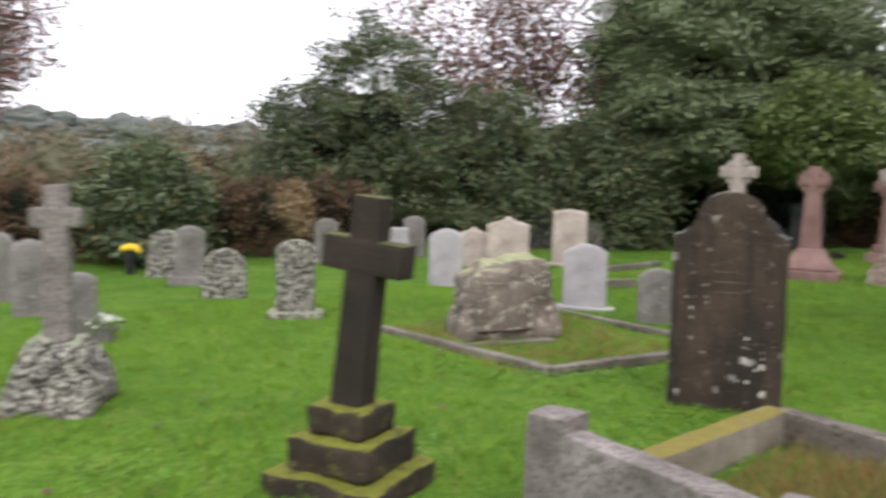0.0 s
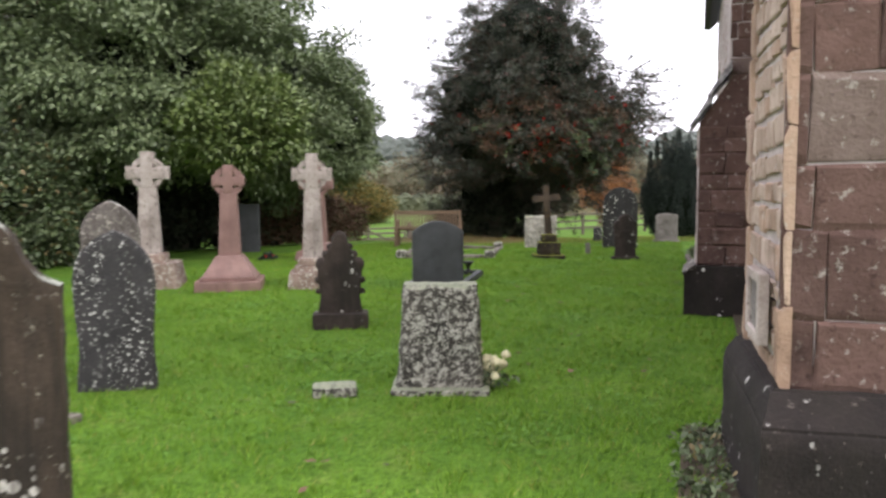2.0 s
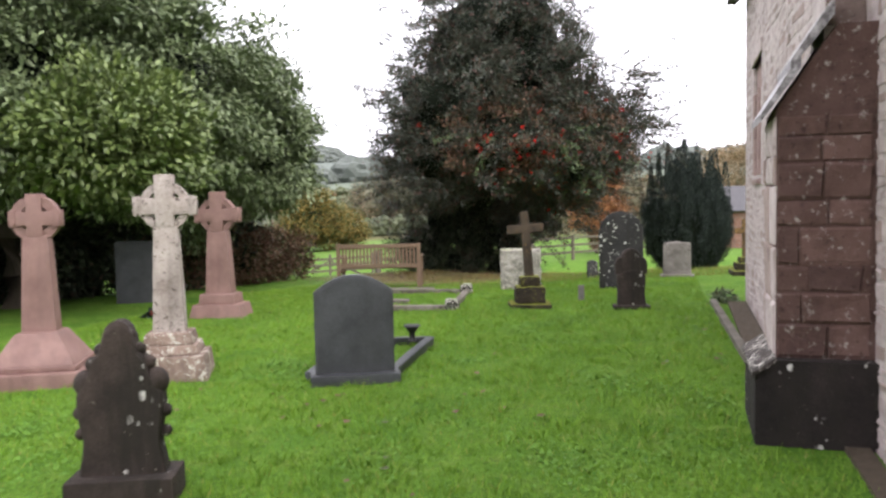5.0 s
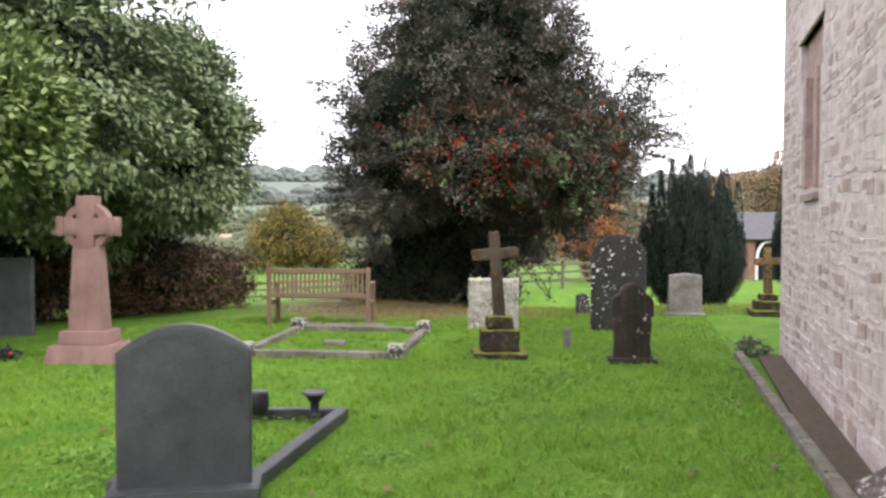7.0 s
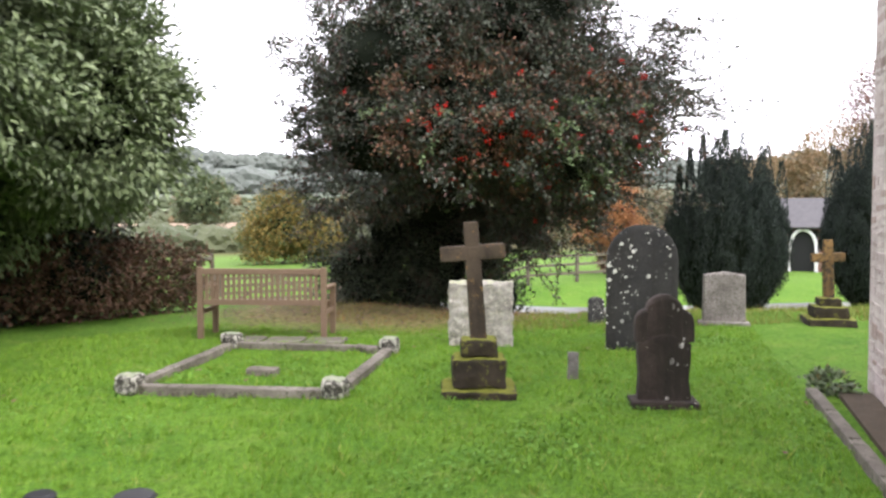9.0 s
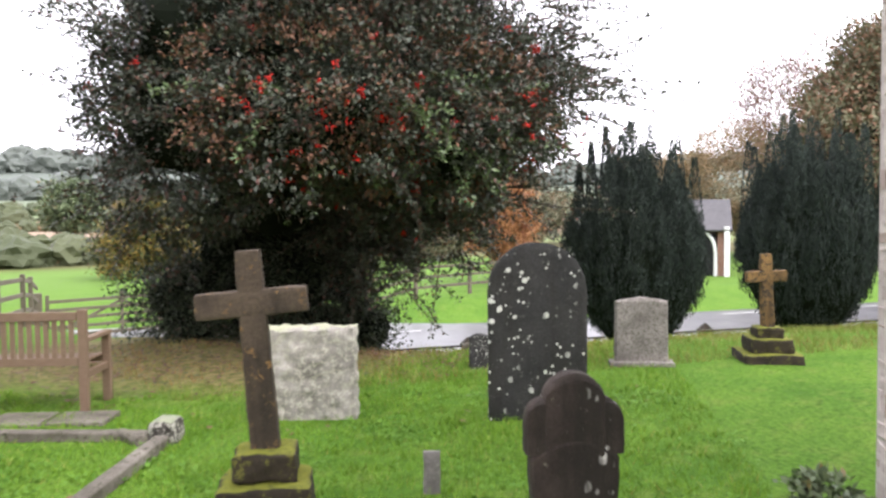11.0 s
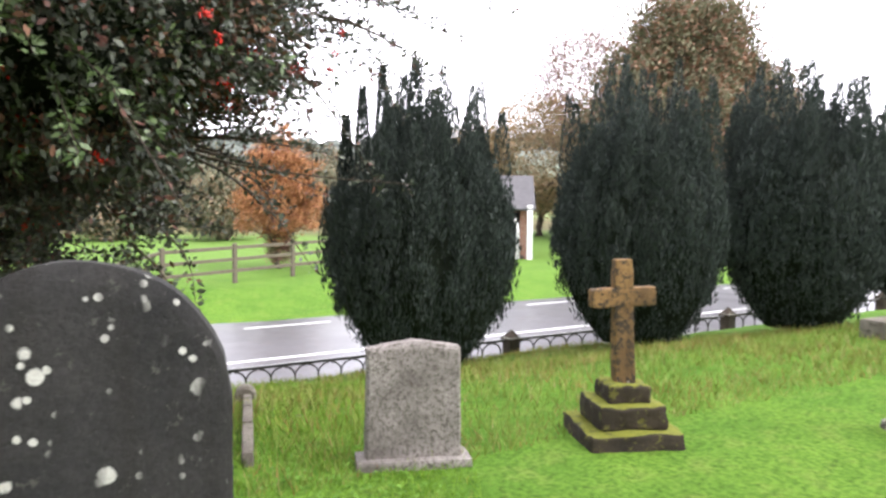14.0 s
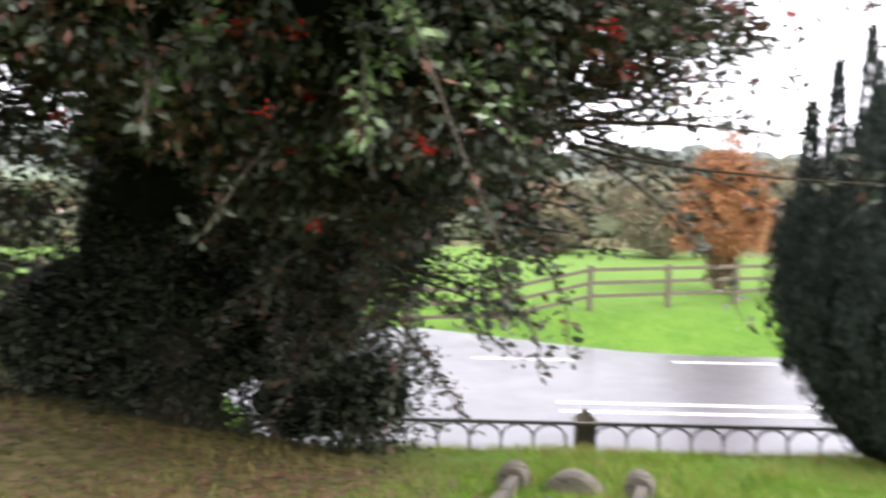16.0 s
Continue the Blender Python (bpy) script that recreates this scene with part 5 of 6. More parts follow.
leaves_mesh("leaves", [(0, 0, 1.1, 0.22, 0.2, 0.32), (0.12, 0, 0.72, 0.12, 0.1, 0.25)], 120, 20, 0.07, 0.06, MAT["leaf_tan"], DH, 44, droop=0.5)
bm = bmesh.new()
tube(bm, [(-0.3, 0.3, 0), (-0.2, 0.2, 0.9), (0, 0, 1.2), (0.12, -0.02, 0.8)], [0.03, 0.025, 0.015, 0.008], 6)
part("stem", bm, MAT["bark"], DH)

# ---- trees beyond the road ----
OT = ground_z(33.0, 30.6)
tree(33.0, 30.6, "small egg-shaped tree in full orange autumn leaf", "tree", [(33.0, 30.6, OT + 2.0, 1.3, 1.3, 0.95), (33.0, 30.6, OT + 2.75, 1.18, 1.18, 1.0), (33.0, 30.6, OT + 3.5, 0.72, 0.72, 0.9)], 720, 60, 0.08, 0.12, "leaf_orange", 1.9, 0.09, 8, 51, 0.8, core=0.4,
     extra=(("leaf_red", [(33.0, 30.6, OT + 0.75, 0.36, 0.36, 0.6)], 110, 40, 0.07, 0.1, "trunk_shoots"),))
tree(53.0, 23.8, "tall rounded tree turning from green to rust", "tree", [(53, 23.8, 4.6, 4.4, 4.2, 3.6), (53, 23.6, 7.6, 3.0, 2.8, 3.0), (56.0, 21.5, 4.0, 3.4, 3.0, 3.0)], 2200, 70, 0.2, 0.4, "leaf_rust", 4.5, 0.35, 7, 52, 3.0)
tree(54.5, 32.0, "bare-branched tree with thin tan leaves", "tree", [(54.5, 32, 3.3, 3.2, 3.2, 2.9), (52.0, 35.5, 2.6, 2.6, 2.4, 2.3), (57, 28, 3.2, 3, 3, 2.8)], 1700, 44, 0.15, 0.4, "leaf_tan", 3.2, 0.22, 13, 53, 2.8, core=0)
tree(58.0, 29.8, "bare-branched tree with thin pinkish leaves", "tree", [(57, 30.5, 7.0, 2.8, 2.8, 3.2)], 460, 36, 0.16, 0.45, "leaf_red", 5.6, 0.25, 13, 54, 3.2, core=0)
tree(25.2, 44.5, "rounded bush turning yellow and orange", "bush", [(25.0, 44.5, 0.9, 1.3, 1.3, 1.4), (26.0, 44.7, 0.5, 1.5, 1.3, 1.1), (23.9, 44.4, 0.2, 0.9, 0.9, 0.9), (27.6, 44.8, 0.1, 1.0, 1.0, 1.0)], 520, 60, 0.14, 0.24, "leaf_yellow", 0.9, 0.1, 6, 55, 1.2)
tree(41.0, 42.0, "hazy olive shrubs behind the orange tree", "shrub", [(41.0, 42.5, 0.6, 1.6, 1.4, 1.3), (37.5, 46.5, 0.2, 1.6, 1.4, 1.0)], 600, 40, 0.16, 0.26, "leaf_thicket", 1.2, 0.1, 5, 57, 1.2)


TK = thing("thicket", pose(0, 0, 0), "hazy olive and tan thicket along the field's edge", "thicket")
lobes = [(43 + i * 1.9, 67 - i * 1.9 + 1.4 * math.sin(i * 2.3), 1.6, 2.2, 2.2, 1.9 + 0.7 * math.sin(i * 1.7)) for i in range(12)]
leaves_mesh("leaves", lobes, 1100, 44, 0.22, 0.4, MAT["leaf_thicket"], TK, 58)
crown_filler(TK, lobes, 0.7, MAT["leaf_thicket"], 58)


TK = thing("thicket", pose(0, 0, 0), "hazy shrubs beyond the brown boundary hedge", "thicket")
lobes = [(30 * math.cos(radians(a)), 30 * math.sin(radians(a)), 1.0 + 0.4 * math.sin(a), 1.5, 1.3, 1.7 + 0.6 * math.sin(a * 1.7)) for a in (104, 106.5, 109, 111, 113.5, 116, 118.5, 121)]
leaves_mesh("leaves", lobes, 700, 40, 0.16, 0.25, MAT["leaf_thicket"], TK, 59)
crown_filler(TK, lobes, 0.75, MAT["leaf_thicket"], 59)


def far_wood(name, spots, size, seed, mat, label):
    """Rows of distant trees or hedges as uneven leafy mounds."""
    rng = random.Random(seed)
    ico = bmesh.new()
    bmesh.ops.create_icosphere(ico, subdivisions=3, radius=1.0)
    unit, tri = [v.co.copy() for v in ico.verts], [[v.index for v in f.verts] for f in ico.faces]
    ico.free()
    vs, fs = [], []
    for x0, y0, x1, y1, n in spots:
        for i in range(n):
            f = (i + rng.random() * 0.8) / n
            x, y = x0 + (x1 - x0) * f, y0 + (y1 - y0) * f
            s = size * rng.uniform(0.55, 1.35)
            c = Vector((x, y, ground_z(x, y) + s * 0.45))
            o = len(vs)
            for u in unit:
                k = 1 + 0.32 * noise.noise(u * 2.4 + Vector((i, seed, x0))) + 0.2 * noise.noise(u * 6.5 + Vector((seed, i, y0)))
                vs.append(tuple(c + Vector((u.x * s * 1.35 * k, u.y * s * 1.35 * k, u.z * s * k))))
            fs += [[o + q for q in t] for t in tri]
    return joined(name, vs, fs, MAT[mat], None, "stuff", label, "woodland")


far_wood("field_hedge", ((2, 56, 62, 59, 120), (-60, 72, 120, 78, 190), (60, 20, 110, 70, 80), (-60, 112, 90, 128, 150), (90, 10, 140, 80, 70)), 0.85, 61, "leaf_field", "dark field hedges across the valley")
far_wood("field_hedge", ((-160, 190, 160, 210, 140), (120, 60, 230, 190, 80), (-70, 150, 160, 165, 90)), 1.7, 62, "leaf_field", "hazy hedges between the distant fields")
# The hill woods' mist is only their haze-tinted leaf colour.
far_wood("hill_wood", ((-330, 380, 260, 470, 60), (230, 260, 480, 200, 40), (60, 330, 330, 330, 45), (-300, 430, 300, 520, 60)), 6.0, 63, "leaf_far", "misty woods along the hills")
tree(38.3, 94.0, "lone dark round tree in the fields", "tree", [(38.3, 94, ground_z(38.3, 94) + 3.0, 2.7, 2.7, 2.4)], 300, 40, 0.35, 0.4, "leaf_bush", 2.2, 0.3, 5, 64, 1.4)

# ---- garden bench ----
bench = thing("garden_bench", pose(12.66, 17.55, ground_z(12.66, 17.55), 0, 0, -40), "slatted teak garden bench seen from behind", "bench")


def bar(parent, name, size, at, mat="teak", turn=None, bevel=0.006, label=""):
    bm = bmesh.new()
    box(bm, *size, (0, 0, 0), bevel)
    ob = part(name, bm, MAT[mat], parent, label)
    ob.matrix_basis = Matrix.Translation(at) @ (turn or Matrix())
    return ob


BW = 1.56
for sx in (-1, 1):
    bar(bench, "back_leg", (0.07, 0.06, 0.9), (sx * BW / 2, 0, -0.01))
    bar(bench, "front_leg", (0.07, 0.06, 0.62), (sx * BW / 2, 0.52, -0.01))
    bar(bench, "armrest", (0.075, 0.6, 0.035), (sx * BW / 2, 0.27, 0.61))
    bar(bench, "side_rail", (0.04, 0.48, 0.06), (sx * BW / 2, 0.26, 0.3))
bar(bench, "top_rail", (BW - 0.08, 0.035, 0.075), (0, -0.02, 0.8))
bar(bench, "lower_rail", (BW - 0.08, 0.035, 0.07), (0, -0.01, 0.42))
bar(bench, "front_rail", (BW - 0.08, 0.035, 0.07), (0, 0.52, 0.36))
slat_bm = bmesh.new()
box(slat_bm, 0.042, 0.018, 0.34, (0, 0, 0), 0.004)
slat = part("back_slat", slat_bm, MAT["teak"], bench)
for i in range(21):
    ob = slat if i == 0 else new("back_slat", slat.data)
    ob.parent = bench
    ob.location = (-BW / 2 + 0.09 + i * (BW - 0.18) / 20, -0.015, 0.475)
for i in range(6):
    bar(bench, "seat_slat", (BW - 0.06, 0.06, 0.02), (0, 0.06 + i * 0.085, 0.42))
paving = stone_thing("paving_slabs", 12.75, 17.1, -40, "pale paving slabs set before the bench", "paving", sink=0.03)
for i in range(3):
    ob = smooth(part("slab", worn_block(0.46, 0.4, 0.06, 4, 0.01, 0.003, 6, i), MAT["kerb"], paving))
    ob.location = (-0.5 + i * 0.5, 0.05, 0)

# ---- timber fences and gate beyond the yard ----
def fence(points, label, height=1.05, rails=3):
    """A post and rail fence through the points."""
    t = thing("timber_fence", pose(points[0][0], points[0][1], 0), label, "fence", "timber fences")
    o = Vector((points[0][0], points[0][1], 0))
    for a, b in zip(points, points[1:]):
        a, b = Vector((*a, 0)), Vector((*b, 0))
        ln = (b - a).length
        n = max(1, round(ln / 2.1))
        rz = math.degrees(math.atan2(b.y - a.y, b.x - a.x))
        for i in range(n):
            p, q = a.lerp(b, i / n), a.lerp(b, (i + 1) / n)
            zp, zq = ground_z(p.x, p.y), ground_z(q.x, q.y)
            bm = bmesh.new()
            box(bm, 0.11, 0.1, height + 0.15, (0, 0, 0), 0.012)
            ob = part("post", bm, MAT["timber"], t)
            ob.matrix_basis = pose(p.x - o.x, p.y - o.y, zp - 0.12, 0, 0, rz)
            for j in range(rails):
                bm = bmesh.new()
                l = (q - p).length
                box(bm, l, 0.04, 0.09, (l / 2, 0, 0), 0.008)
                ob = part("rail", bm, MAT["timber"], t)
                ob.matrix_basis = pose(p.x - o.x, p.y - o.y, zp + height * (0.28 + 0.3 * j), 0, -math.degrees(math.atan2(zq - zp, l)), rz)
    return t


fence(((21.0, 31.0), (25.2, 29.3), (29.5, 28.8), (38.0, 28.4), (46, 28.6)), "weathered three-rail timber fence round the field")
fence(((13.9, 24.4), (15.7, 27.9), (16.9, 31.2)), "weathered timber fence beside the gate")
gate = thing("field_gate", pose(17.05, 31.3, ground_z(18.5, 31.3), 0, 0, -4), "closed five-bar timber field gate by the lane", "gate")
for i in range(5):
    bar(gate, "gate_bar", (3.7, 0.03, 0.08), (1.9, 0, 0.14 + i * 0.22), "timber")
for px in (0.1, 1.9, 3.7):
    bar(gate, "upright", (0.08, 0.05, 1.15), (px, 0, 0.08), "timber")
for sx in (-1, 1):
    bar(gate, "brace", (1.95, 0.03, 0.07), (1.9 + sx * 0.9, 0.03, 0.55), "timber", pose(0, 0, 0, 0, sx * 24, 0))
for px in (-0.12, 3.92):
    bar(gate, "gate_post", (0.18, 0.18, 1.45), (px, 0, -0.15), "timber")

# ---- iron railing above the road ----
RZ = math.degrees(math.atan2(RAIL_DIR.y, RAIL_DIR.x))
railing = thing("iron_railing", pose(RAIL_A.x, RAIL_A.y, -1.28, 0, 0, RZ), "low black iron railing with pointed arches", "railing")
TOP, STEP = 0.55, 0.33
post_bm = bmesh.new()
box(post_bm, 0.2, 0.2, 0.58, (0, 0, 0), 0.015)
box(post_bm, 0.24, 0.24, 0.05, (0, 0, 0.56), 0.012)
vs = bmesh.ops.create_cone(post_bm, segments=4, radius1=0.15, radius2=0.015, depth=0.12, cap_ends=True, matrix=Matrix.Translation((0, 0, 0.665)) @ pose(0, 0, 0, 0, 0, 45))
post = part("post", post_bm, MAT["dark_brown"], railing, "square stone post with a pointed cap")
arch_bm = bmesh.new()
for sx in (-1, 1):
    pts = []
    for j in range(6):
        f = j / 5
        pts.append((sx * (STEP / 2) * math.cos(f * math.pi / 2 * 0.95), 0, TOP - 0.15 + 0.14 * math.sin(f * math.pi / 2)))
    tube(arch_bm, pts, [0.012] * 6, 5)
arch_me = None
bar_me = None
for b in range(-2, 5):
    s0 = b * 4.92
    ob = post if b == -2 else new("post", post.data)
    ob.parent = railing
    ob.location = (s0, 0, 0)
    for z, hgt in ((TOP, 0.035), (0.02, 0.035)):
        bar(railing, "rail", (4.92, 0.045, hgt), (s0 + 2.46, 0, z), "iron", None, 0.005)
    for i in range(14):
        x = s0 + STEP / 2 + i * STEP + 0.1
        if bar_me is None:
            bm = bmesh.new()
            tube(bm, [(0, 0, 0.03), (0, 0, TOP - 0.1)], [0.013, 0.013], 6)
            first = part("baluster", bm, MAT["iron"], railing)
            bar_me = first.data
            one = part("arch", arch_bm, MAT["iron"], railing)
            arch_me = one.data
        else:
            first, one = new("baluster", bar_me), new("arch", arch_me)
            first.parent, one.parent = railing, railing
        first.location = (x + STEP / 2, 0, 0)
        one.location = (x, 0, 0)
kerbwall = thing("retaining_wall", pose(RAIL_A.x, RAIL_A.y, -1.6, 0, 0, RZ), "low dark stone wall under the railing", "wall")
for b in range(-4, 9):
    ob = smooth(part("coping", worn_block(2.17, 0.3, 0.32, 4, 0.02, 0.006, 4, b), MAT["dark_brown"], kerbwall))
    ob.location = (b * 2.18, 0, 0)

# ---- brick porch across the road ----
porch = thing("brick_porch", pose(40.6, 26.6, -1.2, 0, 0, -60), "small brick building with a white pointed doorway and slate roof", "building")
k = Nodes("red_brick")
br = k.t.nodes.new("ShaderNodeTexBrick")
br.inputs["Scale"].default_value = 4.5
br.inputs["Color1"].default_value, br.inputs["Color2"].default_value, br.inputs["Mortar"].default_value = (0.26, 0.12, 0.08, 1), (0.2, 0.09, 0.065, 1), (0.35, 0.31, 0.27, 1)
mp = k.t.nodes.new("ShaderNodeMapping")
mp.inputs["Rotation"].default_value = (radians(90), 0, 0)
k.t.links.new(k.co, mp.inputs[0])
k.t.links.new(mp.outputs[0], br.inputs[0])
MAT["brick"] = k.done(br.outputs[0], 0.9)
k = Nodes("white_gloss_paint")
MAT["white"] = k.done(k.mix(k.noise(9, 4), (0.7, 0.7, 0.69), (0.8, 0.8, 0.8)), 0.4)
bar(porch, "wall", (1.5, 0.25, 2.2), (-1.35, 0, 0), "brick")
bar(porch, "wall", (0.3, 0.25, 2.2), (0.75, 0, 0), "brick")
for px in (-1.97, 0.77):
    bar(porch, "side_wall", (0.25, 3.0, 2.2), (px, 1.62, 0), "brick")
bar(porch, "back_wall", (3.0, 0.25, 2.2), (-0.6, 3.2, 0), "brick")
bar(porch, "lintel_wall", (1.2, 0.25, 0.2), (0, 0, 2.0), "brick")
bar(porch, "door", (1.1, 0.08, 1.9), (0, 0.15, 0), "black", label="dark recessed door")
for sx in (-1, 1):
    bm = bmesh.new()
    pts = [(sx * 0.52, -0.15, 0)] + [(sx * 0.52 * math.cos(f * math.pi / 2 * 0.98), -0.15, 1.15 + 0.82 * math.sin(f * math.pi / 2)) for f in (0, 0.25, 0.5, 0.75, 1)]
    tube(bm, pts, [0.075] * 6, 6)
    part("door_frame", bm, MAT["white"], porch, "white painted pointed frame")
for sy in (-1, 1):
    bm = bmesh.new()
    box(bm, 3.5, 2.35, 0.09, (-0.6, 0, 0), 0.01)
    ob = part("roof_slope", bm, MAT["roof"], porch)
    ob.matrix_basis = pose(0, 1.6 + sy * 0.98, 2.62, -sy * 32, 0, 0)
for sx in (-1, 1):
    bm = bmesh.new()
    a, b, c = bm.verts.new((0, 0, 0)), bm.verts.new((0, 3.3, 0)), bm.verts.new((0, 1.65, 1.0))
    bm.faces.new((a, b, c))
    r = bmesh.ops.extrude_face_region(bm, geom=bm.faces[:])
    bmesh.ops.translate(bm, vec=(0.2, 0, 0), verts=[v for v in r["geom"] if isinstance(v, bmesh.types.BMVert)])
    bmesh.ops.recalc_face_normals(bm, faces=bm.faces)
    ob = part("gable", bm, MAT["brick"], porch)
    ob.location = (-0.6 + sx * 1.3 - 0.1, 0, 2.2)
bar(porch, "corner_post", (0.2, 0.2, 2.2), (0.95, -0.3, 0), "white", label="white painted post")

# ---- small things ----
def petals(t, name, n, centre, spread, size, mat, seed):
    rng = random.Random(seed)
    for i in range(n):
        bm = bmesh.new()
        c = Vector([centre[k] + rng.gauss(0, spread[k]) for k in range(3)])
        for j in range(3):
            r = bmesh.ops.create_icosphere(bm, subdivisions=1, radius=size * (1 - 0.25 * j), matrix=Matrix.Translation(c + Vector((0, 0, size * 0.3 * j))) @ Matrix.Diagonal((1, 1, 0.7, 1)))
        roughen(bm, size * 0.2, 30, i)
        smooth(part(name, bm, MAT[mat], t), 60)


k = Nodes("cream_petals")
MAT["cream"] = k.done(k.mix(k.noise(40, 3), (0.55, 0.5, 0.28), (0.75, 0.71, 0.5)), 0.7)
k = Nodes("white_petals")
MAT["petal_white"] = k.done(k.mix(k.noise(40, 3), (0.6, 0.62, 0.55), (0.8, 0.8, 0.76)), 0.7)
k = Nodes("red_petals")
MAT["petal_red"] = k.done(k.mix(k.noise(40, 3), (0.4, 0.02, 0.015), (0.6, 0.05, 0.03)), 0.6)
k = Nodes("yellow_plastic")
MAT["yellow"] = k.done(k.mix(k.noise(15, 3), (0.65, 0.42, 0.02), (0.75, 0.52, 0.04)), 0.4)
bq = thing("bouquet", pose(5.47, 6.3, ground_z(5.47, 6.3)), "bunch of cream roses propped beside a headstone", "flowers")
petals(bq, "rose", 22, (0.02, 0.0, 0.2), (0.055, 0.045, 0.1), 0.045, "cream", 2)
leaves_mesh("leaves", [(0.03, 0, 0.08, 0.1, 0.1, 0.1)], 24, 7, 0.06, 0.04, MAT["leaf_bush"], bq, 71)
pot = thing("flower_pot", pose(-2.95, 6.95, ground_z(-2.95, 6.95)), "grey stone pot of small white flowers", "flowers")
bm = bmesh.new()
tube(bm, [(0, 0, 0), (0, 0, 0.06), (0, 0, 0.13)], [0.07, 0.085, 0.1], 14)
smooth(part("pot", bm, MAT["grey"], pot))
petals(pot, "blossom", 26, (0, 0, 0.2), (0.06, 0.06, 0.035), 0.02, "petal_white", 3)
leaves_mesh("leaves", [(0, 0, 0.17, 0.1, 0.1, 0.07)], 30, 8, 0.05, 0.03, MAT["leaf_green"], pot, 72)
wr = thing("poppy_wreath", pose(8.15, 16.75, ground_z(8.15, 16.75)), "small dark wreath with red flowers in the grass", "flowers")
petals(wr, "poppy", 5, (0, 0, 0.09), (0.06, 0.05, 0.02), 0.035, "petal_red", 4)
leaves_mesh("leaves", [(0, 0, 0.05, 0.14, 0.12, 0.05)], 40, 8, 0.07, 0.03, MAT["leaf_yew"], wr, 73)
for px, py, sh in ((9.36, 12.36, 0), (9.72, 12.1, 1)):
    vz = thing("grave_vase", pose(px, py, ground_z(px, py) + 0.075), "black grave vase standing on the granite kerb", "vase", "black grave vases")
    bm = bmesh.new()
    tube(bm, [(0, 0, 0), (0, 0, 0.02), (0, 0, 0.09), (0, 0, 0.15), (0, 0, 0.17)], [0.06, 0.075, 0.085, 0.075, 0.07] if not sh else [0.05, 0.035, 0.035, 0.075, 0.1], 16)
    smooth(part("body", bm, MAT["black"], vz))
    bm = bmesh.new()
    tube(bm, [(0, 0, 0.168), (0, 0, 0.182)], [0.075, 0.06] if not sh else [0.105, 0.09], 16)
    smooth(part("rim", bm, MAT["black"], vz))
bin_ = thing("marker_post", pose(-4.6, 11.6, ground_z(-4.6, 11.6)), "short dark post with a curved yellow cap", "post")
bm = bmesh.new()
tube(bm, [(0, 0, 0), (0, 0, 0.34)], [0.06, 0.06], 10)
part("stem", bm, MAT["black"], bin_)
bm = bmesh.new()
tube(bm, [(-0.12, 0, 0.36), (0, 0, 0.4), (0.1, 0, 0.38), (0.15, 0, 0.32)], [0.05, 0.06, 0.055, 0.03], 10)
smooth(part("cap", bm, MAT["yellow"], bin_, "bright yellow cap"))
fl = stone_thing("fallen_stone", 13.2, 15.9, 20, "small pale broken stone lying in the grass", "stone")
smooth(part("lump", worn_block(0.1, 0.34, 0.12, 6, 0.03, 0.02, 8, 3), MAT["kerb"], fl))
marker = stone_thing("stone_marker", 14.05, 13.55, -40, "thin pale upright marker half hidden in grass", "stone")
smooth(part("slip", slab(0.1, 0.3, 0.05, "flat", 0.01, 0.004, 6, 2, 8, 8), MAT["grey"], marker))
raised = stone_thing("raised_plot", 25.2, 12.2, -30, "grassed raised grave with a stone kerb near the yews", "grave kerb", "grave kerbs")
smooth(part("kerb", worn_block(2.2, 1.0, 0.26, 6, 0.03, 0.008, 4, 3), MAT["kerb"], raised))


# ---- church dressings ----
MAT["plinth_top"] = stone_mat("lime_splashed_plinth_cap", (0.03, 0.025, 0.022), (0.09, 0.075, 0.066), (0.66, 0.63, 0.58), 0.5)
MAT["quoin"] = sandstone("orange_dressed_quoins", (0.42, 0.285, 0.205), (0.54, 0.4, 0.305), (0.48, 0.36, 0.29), 0.5)
bm = bmesh.new()
lower = [bm.verts.new(p) for p in ((-0.2, -1.2, 0), (PIER_W + 0.06, -1.2, 0), (PIER_W + 0.06, 0.085, 0), (-0.2, 0.085, 0))]
middle = [bm.verts.new((v.co.x, v.co.y, 0.54)) for v in lower]
upper = [bm.verts.new(p) for p in ((-0.02, -1.2, 0.67), (PIER_W + 0.02, -1.2, 0.67), (PIER_W + 0.02, 0.02, 0.67), (-0.02, 0.02, 0.67))]
for low, top in ((lower, middle), (middle, upper)):
    for i in range(4):
        bm.faces.new((low[i], low[(i + 1) % 4], top[(i + 1) % 4], top[i]))
bm.faces.new(upper)
bmesh.ops.bevel(bm, geom=[e for e in bm.edges if abs(e.verts[0].co.z - e.verts[1].co.z) < 0.01 and e.verts[0].co.z > 0.3], offset=0.014, segments=2, affect="EDGES")
bmesh.ops.subdivide_edges(bm, edges=bm.edges[:], cuts=6, use_grid_fill=True)
roughen(bm, 0.009, 7.0, 3.0)
bmesh.ops.transform(bm, matrix=PIER, verts=bm.verts)
tagged(smooth(part("plinth_pier", bm, MAT["plinth"]), 50), "black weathered stone plinth with a sloped cap and white stains", "plinth", "", "structure")
plaque = new("wall_plaque")
plaque.matrix_basis = PIER
tagged(plaque, "small pale stone tablet framed in a rubble wall", "plaque")
for size, at in (((0.42, 0.05, 0.05), (0.5, 0.02, 0.8)), ((0.42, 0.05, 0.05), (0.5, 0.02, 1.09)), ((0.06, 0.05, 0.34), (0.31, 0.02, 0.8)), ((0.06, 0.05, 0.34), (0.69, 0.02, 0.8))):
    bm = bmesh.new()
    box(bm, *size, at, 0.008)
    part("frame", bm, MAT["pink_pale"], plaque)
